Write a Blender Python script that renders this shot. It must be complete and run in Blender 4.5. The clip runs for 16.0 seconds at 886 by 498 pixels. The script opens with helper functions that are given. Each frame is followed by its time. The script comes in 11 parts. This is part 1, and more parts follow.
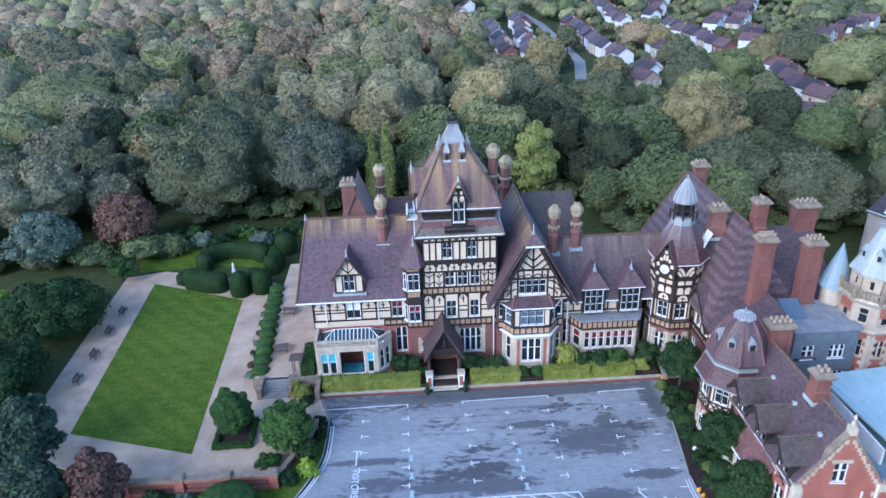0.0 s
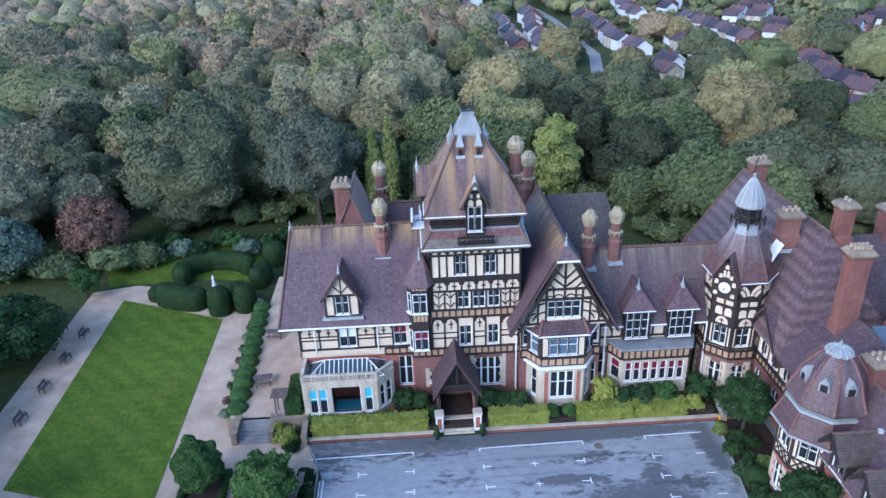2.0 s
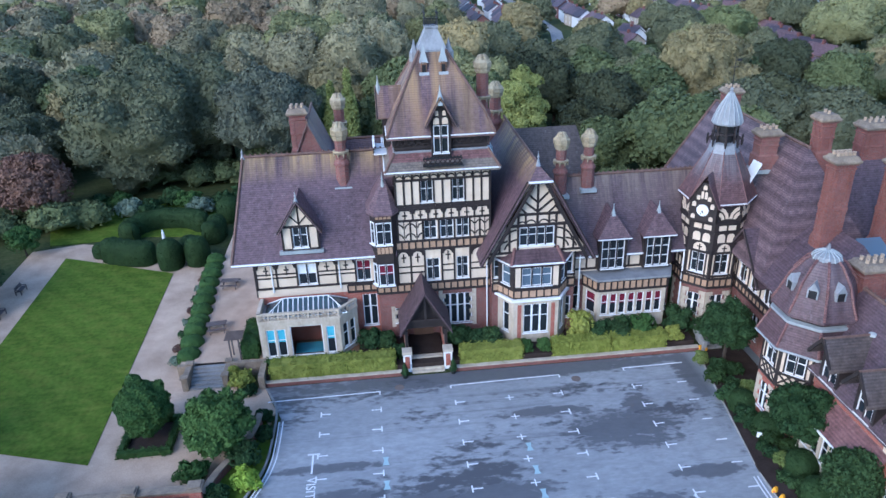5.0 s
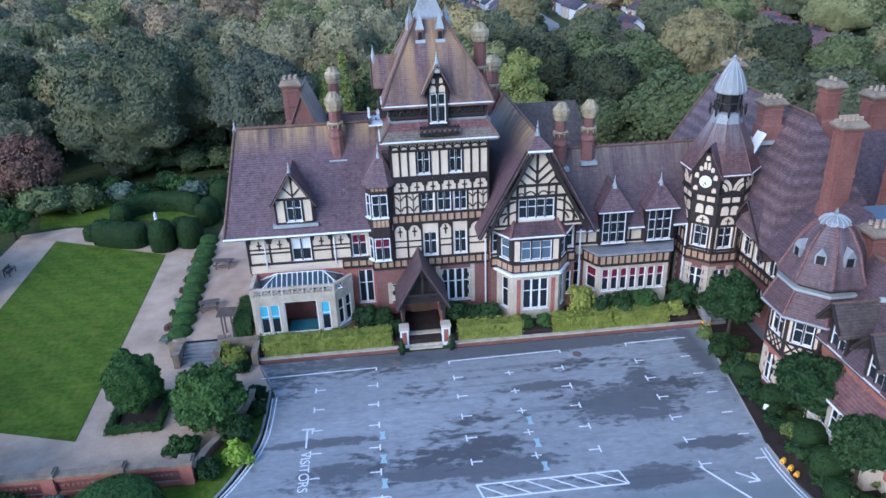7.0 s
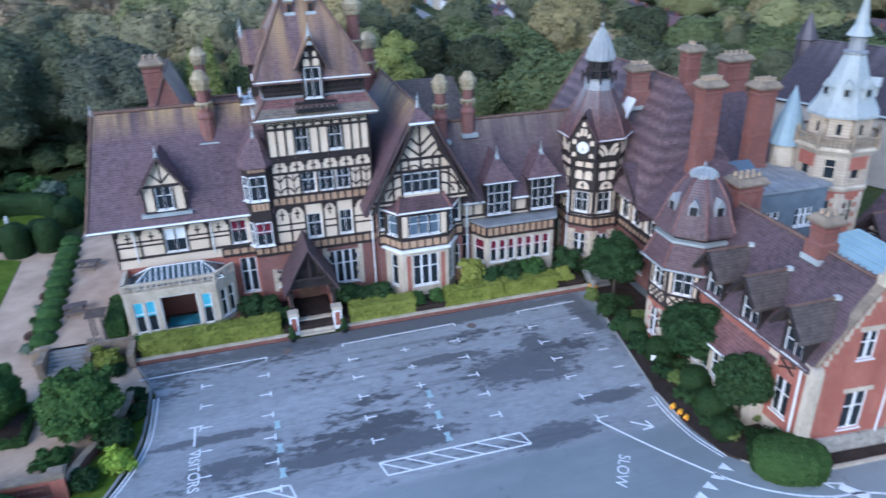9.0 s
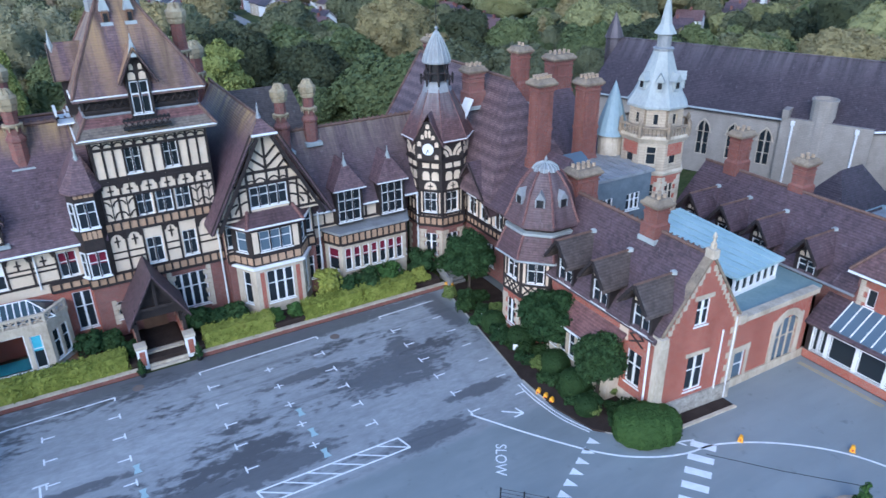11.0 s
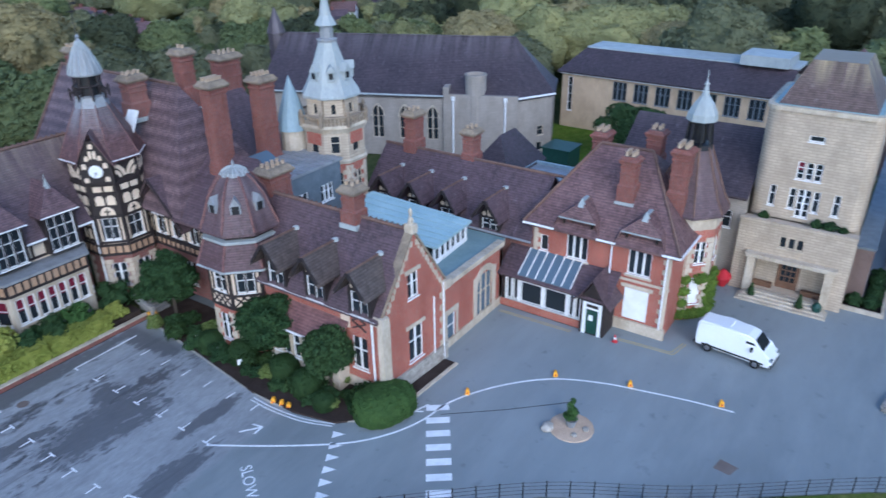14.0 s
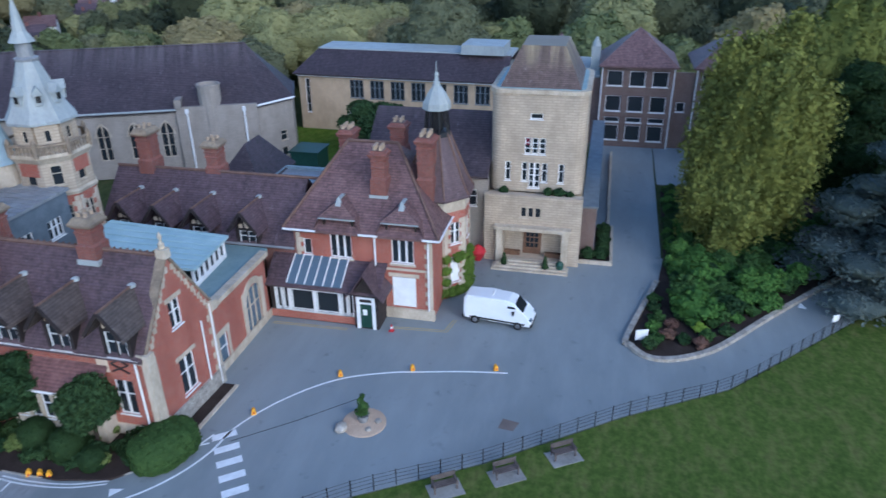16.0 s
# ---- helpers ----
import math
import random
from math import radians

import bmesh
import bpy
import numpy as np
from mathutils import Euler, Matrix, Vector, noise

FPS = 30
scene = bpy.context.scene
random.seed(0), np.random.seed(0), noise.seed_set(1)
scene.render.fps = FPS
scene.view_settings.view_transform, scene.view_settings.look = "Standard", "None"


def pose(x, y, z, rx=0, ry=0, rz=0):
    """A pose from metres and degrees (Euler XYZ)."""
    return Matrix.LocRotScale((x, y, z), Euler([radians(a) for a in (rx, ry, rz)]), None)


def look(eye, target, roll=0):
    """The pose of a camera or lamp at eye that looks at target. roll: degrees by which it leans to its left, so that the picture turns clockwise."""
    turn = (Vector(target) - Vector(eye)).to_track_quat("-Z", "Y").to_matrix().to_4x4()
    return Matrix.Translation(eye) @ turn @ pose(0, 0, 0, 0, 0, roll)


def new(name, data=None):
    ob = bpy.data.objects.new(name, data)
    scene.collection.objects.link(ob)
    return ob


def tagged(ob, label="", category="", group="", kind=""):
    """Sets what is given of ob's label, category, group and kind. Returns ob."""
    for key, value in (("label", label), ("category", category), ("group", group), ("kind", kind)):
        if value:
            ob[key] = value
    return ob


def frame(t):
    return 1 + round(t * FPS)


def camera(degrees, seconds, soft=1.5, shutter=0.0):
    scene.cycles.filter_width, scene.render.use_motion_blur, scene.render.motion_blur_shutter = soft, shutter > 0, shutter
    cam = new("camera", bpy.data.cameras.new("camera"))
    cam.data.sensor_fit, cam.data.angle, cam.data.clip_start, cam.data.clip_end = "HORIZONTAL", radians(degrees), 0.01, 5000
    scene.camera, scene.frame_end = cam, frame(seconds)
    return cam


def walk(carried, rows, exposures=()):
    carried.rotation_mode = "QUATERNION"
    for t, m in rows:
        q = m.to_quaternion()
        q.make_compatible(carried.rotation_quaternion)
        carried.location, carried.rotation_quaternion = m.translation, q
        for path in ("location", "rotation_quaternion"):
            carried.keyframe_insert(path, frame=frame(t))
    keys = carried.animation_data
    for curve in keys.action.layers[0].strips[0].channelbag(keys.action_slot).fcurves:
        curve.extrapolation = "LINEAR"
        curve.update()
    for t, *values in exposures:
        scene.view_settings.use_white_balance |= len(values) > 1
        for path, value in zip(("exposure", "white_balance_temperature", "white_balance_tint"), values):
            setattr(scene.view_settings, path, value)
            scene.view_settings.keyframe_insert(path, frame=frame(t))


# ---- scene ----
cam = camera(64.1, 16.0, shutter=0.5)
PATH = [
    (0, (0.702, 0.998, 47.465), (0.777, 2.805, 46.612), -1.8),
    (0.5, (0.734, 4.916, 46.217), (0.807, 6.726, 45.369), -1.8),
    (1, (0.981, 8.941, 45.284), (1.048, 10.749, 44.433), -2.0),
    (1.5, (0.757, 11.795, 44.137), (0.822, 13.604, 43.287), -2.1),
    (2, (0.624, 13.581, 42.898), (0.684, 15.391, 42.048), -2.1),
    (2.5, (0.439, 14.332, 41.63), (0.496, 16.143, 40.782), -2.1),
    (3, (0.369, 14.476, 40.254), (0.428, 16.287, 39.408), -2.0),
    (3.5, (0.357, 14.382, 38.832), (0.44, 16.192, 37.986), -2.0),
    (4, (0.316, 14.344, 37.406), (0.456, 16.149, 36.557), -1.9),
    (6.5, (0.181, 14.65, 33.676), (0.35, 16.451, 32.823), -1.9),
    (7, (0.191, 14.712, 32.835), (0.36, 16.515, 31.985), -2.0),
    (7.5, (0.198, 14.757, 32.048), (0.364, 16.559, 31.197), -2.0),
    (8, (0.233, 14.786, 31.314), (0.4, 16.588, 30.462), -2.0),
    (8.5, (0.501, 14.887, 30.656), (0.742, 16.681, 29.805), -1.9),
    (9, (0.19, 15.057, 30.699), (0.668, 16.797, 29.837), -1.6),
    (9.2, (0.128, 15.031, 30.584), (0.683, 16.749, 29.724), -1.6),
    (11.5, (-1.062, 16.1, 30.834), (-0.091, 17.616, 29.961), -0.4),
    (12, (-0.676, 16.217, 30.747), (0.396, 17.656, 29.864), -0.3),
    (12.5, (-0.789, 16.213, 30.756), (0.401, 17.561, 29.88), -0.6),
    (13, (-0.792, 16.21, 30.709), (0.504, 17.457, 29.834), -0.7),
    (13.5, (-0.73, 16.336, 30.703), (0.663, 17.471, 29.824), -0.7),
    (14, (-0.711, 16.334, 30.641), (0.775, 17.342, 29.762), -0.7),
    (14.5, (-0.663, 16.394, 30.673), (0.908, 17.261, 29.79), -0.7),
    (15, (-0.679, 16.392, 30.61), (0.968, 17.106, 29.728), -0.5),
    (15.5, (-0.745, 16.353, 30.591), (0.962, 16.906, 29.709), -0.7),
    (16, (-0.729, 16.363, 30.561), (1.02, 16.77, 29.679), -0.7),
]
EXPOSURES = [(0, 1.6, 5390, 13), (4, 1.49, 5400, 12.5), (8, 1.37, 5410, 12), (12, 1.27, 5410, 10), (14, 1.13, 5410, 10), (15.5, 1.08, 5410, 10), (16, 0.92, 5430, 10)]
walk(cam, [(t, look(eye, target, roll)) for t, eye, target, roll in PATH], EXPOSURES)

# ---- world and light ----
world = bpy.data.worlds.new("sky")
scene.world = world
world.use_nodes = True
wn = world.node_tree
wn.nodes.clear()
sky = wn.nodes.new("ShaderNodeTexSky")
sky.sky_type = "NISHITA"
sky.sun_disc = False
sky.sun_elevation = radians(22)
sky.sun_rotation = radians(250)
sky.air_density, sky.dust_density, sky.ozone_density = 1.0, 0.6, 3.0
bg = wn.nodes.new("ShaderNodeBackground")
bg.inputs["Strength"].default_value = 0.15
wo = wn.nodes.new("ShaderNodeOutputWorld")
wn.links.new(sky.outputs[0], bg.inputs[0])
wn.links.new(bg.outputs[0], wo.inputs[0])
sun = new("sun", bpy.data.lights.new("sun", "SUN"))
sun.data.energy, sun.data.angle, sun.data.color = 0.9, radians(30), (1.0, 0.95, 0.9)
sun.matrix_world = look((-60, -20, 60), (0, 60, 0))


# ---- materials ----
def nodes_of(name, rough=0.8, metal=0.0):
    m = bpy.data.materials.new(name)
    m.use_nodes = True
    t = m.node_tree
    b = t.nodes["Principled BSDF"]
    b.inputs["Roughness"].default_value, b.inputs["Metallic"].default_value = rough, metal
    return m, t, b


def node(t, kind, **values):
    n = t.nodes.new(kind)
    for k, v in values.items():
        n.inputs[k].default_value = v
    return n


def noise_at(t, scale, stretch=(1, 1, 1), detail=4, source=None):
    """Noise over the world position, stretched per axis."""
    if source is None:
        source = t.nodes.new("ShaderNodeNewGeometry").outputs["Position"]
    mp = node(t, "ShaderNodeMapping", Scale=stretch)
    t.links.new(source, mp.inputs["Vector"])
    n = node(t, "ShaderNodeTexNoise", Scale=scale, Detail=detail, Roughness=0.6)
    t.links.new(mp.outputs[0], n.inputs["Vector"])
    return n.outputs[0]


def ramp(t, fac, stops):
    r = t.nodes.new("ShaderNodeValToRGB")
    e = r.color_ramp.elements
    while len(e) < len(stops):
        e.new(0.5)
    for el, (p, c) in zip(e, stops):
        el.position, el.color = p, (*c, 1) if len(c) == 3 else c
    t.links.new(fac, r.inputs[0])
    return r.outputs[0]


def mixed(t, fac, a, b, kind="MIX"):
    m = t.nodes.new("ShaderNodeMix")
    m.data_type, m.blend_type = "RGBA", kind
    for value, sock in ((fac, m.inputs[0]), (a, m.inputs[6]), (b, m.inputs[7])):
        if hasattr(value, "links"):
            t.links.new(value, sock)
        else:
            sock.default_value = (*value, 1) if hasattr(value, "__len__") and len(value) == 3 else value
    return m.outputs[2]


def bumped(t, b, height, strength=0.3, distance=0.05):
    n = node(t, "ShaderNodeBump", Strength=strength, Distance=distance)
    t.links.new(height, n.inputs["Height"])
    t.links.new(n.outputs[0], b.inputs["Normal"])


def surface(name, dark, light, scale=0.6, fine=6.0, rough=0.8, bump=0.25, metal=0.0, stretch=(1, 1, 1), random=0.0):
    """Two scales of noise between two colours, with relief."""
    m, t, b = nodes_of(name, rough, metal)
    b.inputs["Specular IOR Level"].default_value = 0.2 if rough > 0.75 else 0.4
    big, small = noise_at(t, scale, stretch), noise_at(t, fine, stretch)
    c = ramp(t, big, ((0.3, dark), (0.7, light)))
    c = mixed(t, 0.35, c, ramp(t, small, ((0.3, dark), (0.7, light))))
    if random:
        oi = t.nodes.new("ShaderNodeObjectInfo")
        c = mixed(t, random, c, ramp(t, oi.outputs["Random"], ((0.0, dark), (1.0, light))))
    t.links.new(c, b.inputs["Base Color"])
    bumped(t, b, small, bump)
    return m


def along(t, pos):
    """The way along a wall or an eave, from the position and the face's normal; up stays up."""
    g = t.nodes.new("ShaderNodeNewGeometry")
    flat = t.nodes.new("ShaderNodeVectorMath")
    flat.operation = "MULTIPLY"
    flat.inputs[1].default_value = (1, 1, 0)
    t.links.new(g.outputs["True Normal"], flat.inputs[0])
    unit = t.nodes.new("ShaderNodeVectorMath")
    unit.operation = "NORMALIZE"
    t.links.new(flat.outputs[0], unit.inputs[0])
    cross = t.nodes.new("ShaderNodeVectorMath")
    cross.operation = "CROSS_PRODUCT"
    t.links.new(unit.outputs[0], cross.inputs[0])
    cross.inputs[1].default_value = (0, 0, 1)
    dot = t.nodes.new("ShaderNodeVectorMath")
    dot.operation = "DOT_PRODUCT"
    t.links.new(pos, dot.inputs[0])
    t.links.new(cross.outputs[0], dot.inputs[1])
    sep = t.nodes.new("ShaderNodeSeparateXYZ")
    t.links.new(pos, sep.inputs[0])
    out = t.nodes.new("ShaderNodeCombineXYZ")
    t.links.new(dot.outputs["Value"], out.inputs[0])
    t.links.new(sep.outputs[2], out.inputs[1])
    return out.outputs[0]


def roof_tiles(name, dark, light, lichen=None, bands=0.0):
    """Clay tiles: courses, streaks down the slope, moss or lichen by height."""
    m, t, b = nodes_of(name, 0.6)
    b.inputs["Specular IOR Level"].default_value = 0.5
    pos = t.nodes.new("ShaderNodeNewGeometry").outputs["Position"]
    run = along(t, pos)
    speck = noise_at(t, 2.2, (1, 1.5, 1), 9, run)
    streak = noise_at(t, 1.3, (1, 0.1, 1), 6, run)
    patch, grain = noise_at(t, 0.28, (1, 1, 0.7), 7, pos), noise_at(t, 7.0, (1, 1.6, 1), source=run)
    half = [(v + w) / 2 for v, w in zip(dark, light)]
    c = ramp(t, patch, ((0.34, dark), (0.5, half), (0.66, light)))
    c = mixed(t, 0.32, c, ramp(t, streak, ((0.36, [v * 0.7 for v in dark]), (0.66, light))))
    c = mixed(t, 0.38, c, ramp(t, speck, ((0.36, [v * 0.45 for v in dark]), (0.5, half), (0.66, [v * 1.3 for v in light]))))
    tile = node(t, "ShaderNodeTexBrick", Color1=(*[v * 0.55 for v in dark], 1), Color2=(*[v * 1.35 for v in light], 1), Mortar=(*[v * 0.35 for v in dark], 1), Scale=1.0)
    tile.inputs["Brick Width"].default_value, tile.inputs["Row Height"].default_value, tile.inputs["Mortar Size"].default_value = 0.18, 0.13, 0.008
    t.links.new(run, tile.inputs["Vector"])
    c = mixed(t, 0.2, c, tile.outputs[0])
    pale = noise_at(t, 1.7, (1.2, 0.9, 1), 10, run)
    c = mixed(t, ramp(t, pale, ((0.6, (0, 0, 0)), (0.72, (0.5, 0.5, 0.5)))), c, [0.12 + v * 0.9 for v in light])
    sep = t.nodes.new("ShaderNodeSeparateXYZ")
    t.links.new(pos, sep.inputs[0])
    wave = node(t, "ShaderNodeTexWave", Scale=1.9, Distortion=0.6, Detail=1.0)
    wave.bands_direction = "Z"
    t.links.new(pos, wave.inputs["Vector"])
    c = mixed(t, 0.22, c, wave.outputs[0], "MULTIPLY")
    if bands:
        broad = node(t, "ShaderNodeTexWave", Scale=0.33, Distortion=1.2, Detail=3.0)
        broad.bands_direction = "Z"
        t.links.new(pos, broad.inputs["Vector"])
        c = mixed(t, bands, c, broad.outputs[0], "SOFT_LIGHT")
    if lichen:
        low, high, colour = lichen
        mr = node(t, "ShaderNodeMapRange", **{"From Min": low, "From Max": high})
        t.links.new(sep.outputs[2], mr.inputs[0])
        spots = noise_at(t, 0.9, (1, 0.07, 1), 5, run)
        mul = t.nodes.new("ShaderNodeMath")
        mul.operation = "MULTIPLY"
        t.links.new(mr.outputs[0], mul.inputs[0])
        t.links.new(ramp(t, spots, ((0.38, (0, 0, 0)), (0.62, (1, 1, 1)))), mul.inputs[1])
        soot = noise_at(t, 1.1, (1, 0.08, 1), 4, run)
        c = mixed(t, mul.outputs[0], c, colour)
        dim = t.nodes.new("ShaderNodeMath")
        dim.operation = "MULTIPLY"
        t.links.new(mr.outputs[0], dim.inputs[0])
        t.links.new(ramp(t, soot, ((0.5, (0, 0, 0)), (0.64, (0.75, 0.75, 0.75)))), dim.inputs[1])
        c = mixed(t, dim.outputs[0], c, [v * 0.6 for v in dark])
    t.links.new(c, b.inputs["Base Color"])
    both = t.nodes.new("ShaderNodeMath")
    t.links.new(wave.outputs[0], both.inputs[0])
    t.links.new(grain, both.inputs[1])
    bumped(t, b, both.outputs[0], 0.5, 0.04)
    return m


def brick_work(name, a, b_, mortar, size=(0.23, 0.075), rough=0.85):
    """Brick courses on upright faces, laid along the wall by its normal."""
    m, t, b = nodes_of(name, rough)
    b.inputs["Specular IOR Level"].default_value = 0.2
    g = t.nodes.new("ShaderNodeNewGeometry")
    sp, sn = t.nodes.new("ShaderNodeSeparateXYZ"), t.nodes.new("ShaderNodeSeparateXYZ")
    t.links.new(g.outputs["Position"], sp.inputs[0])
    t.links.new(g.outputs["True Normal"], sn.inputs[0])
    ax = t.nodes.new("ShaderNodeMath")
    ax.operation = "MULTIPLY"
    t.links.new(sp.outputs[0], ax.inputs[0])
    t.links.new(sn.outputs[1], ax.inputs[1])
    ay = t.nodes.new("ShaderNodeMath")
    ay.operation = "MULTIPLY"
    t.links.new(sp.outputs[1], ay.inputs[0])
    t.links.new(sn.outputs[0], ay.inputs[1])
    along = t.nodes.new("ShaderNodeMath")
    along.operation = "SUBTRACT"
    t.links.new(ax.outputs[0], along.inputs[0])
    t.links.new(ay.outputs[0], along.inputs[1])
    cb = t.nodes.new("ShaderNodeCombineXYZ")
    t.links.new(along.outputs[0], cb.inputs[0])
    t.links.new(sp.outputs[2], cb.inputs[1])
    br = node(t, "ShaderNodeTexBrick", Color1=(*a, 1), Color2=(*b_, 1), Mortar=(*mortar, 1), Scale=1.0)
    br.inputs["Brick Width"].default_value, br.inputs["Row Height"].default_value = size
    br.inputs["Mortar Size"].default_value = size[1] * 0.12
    t.links.new(cb.outputs[0], br.inputs["Vector"])
    c = mixed(t, ramp(t, noise_at(t, 0.7, (1, 1, 0.5), 6), ((0.4, (0, 0, 0)), (0.8, (0.55, 0.55, 0.55)))), br.outputs[0], [v * 0.4 for v in a])
    t.links.new(c, b.inputs["Base Color"])
    bumped(t, b, br.outputs["Fac"], -0.3, 0.01)
    return m


def leaf(name, dark, mid, light, random=0.5):
    """Foliage: tint from tree to tree, leaf by leaf variation, fine texture and relief."""
    m, t, b = nodes_of(name, 0.75)
    g = t.nodes.new("ShaderNodeNewGeometry")
    stops = ((0.0, dark), (0.5, mid), (1.0, light))
    at = t.nodes.new("ShaderNodeAttribute")
    at.attribute_name = "tint"
    whole = ramp(t, at.outputs["Fac"], stops)
    oi = t.nodes.new("ShaderNodeObjectInfo")
    if random:
        whole = mixed(t, random, whole, ramp(t, oi.outputs["Random"], stops))
    broad, fine = noise_at(t, 0.16, detail=3), noise_at(t, 2.6, detail=6)
    c = mixed(t, 0.18, whole, ramp(t, broad, ((0.35, dark), (0.5, mid), (0.68, light))))
    c = mixed(t, 0.2, c, ramp(t, g.outputs["Random Per Island"], stops))
    clump = noise_at(t, 0.8, detail=7)
    c = mixed(t, 0.18, c, ramp(t, fine, ((0.34, [v * 0.6 for v in dark]), (0.5, mid), (0.68, [v * 1.2 for v in light]))))
    c = mixed(t, 0.2, c, ramp(t, clump, ((0.36, [v * 0.7 for v in dark]), (0.52, mid), (0.66, light))))
    t.links.new(c, b.inputs["Base Color"])
    b.inputs["Specular IOR Level"].default_value = 0.12
    bumped(t, b, clump, 0.6, 0.5)
    return m


def glass(name, tint=(0.02, 0.025, 0.03), rough=0.08):
    m, t, b = nodes_of(name, rough)
    b.inputs["Base Color"].default_value = (*tint, 1)
    b.inputs["Specular IOR Level"].default_value = 0.38
    return m


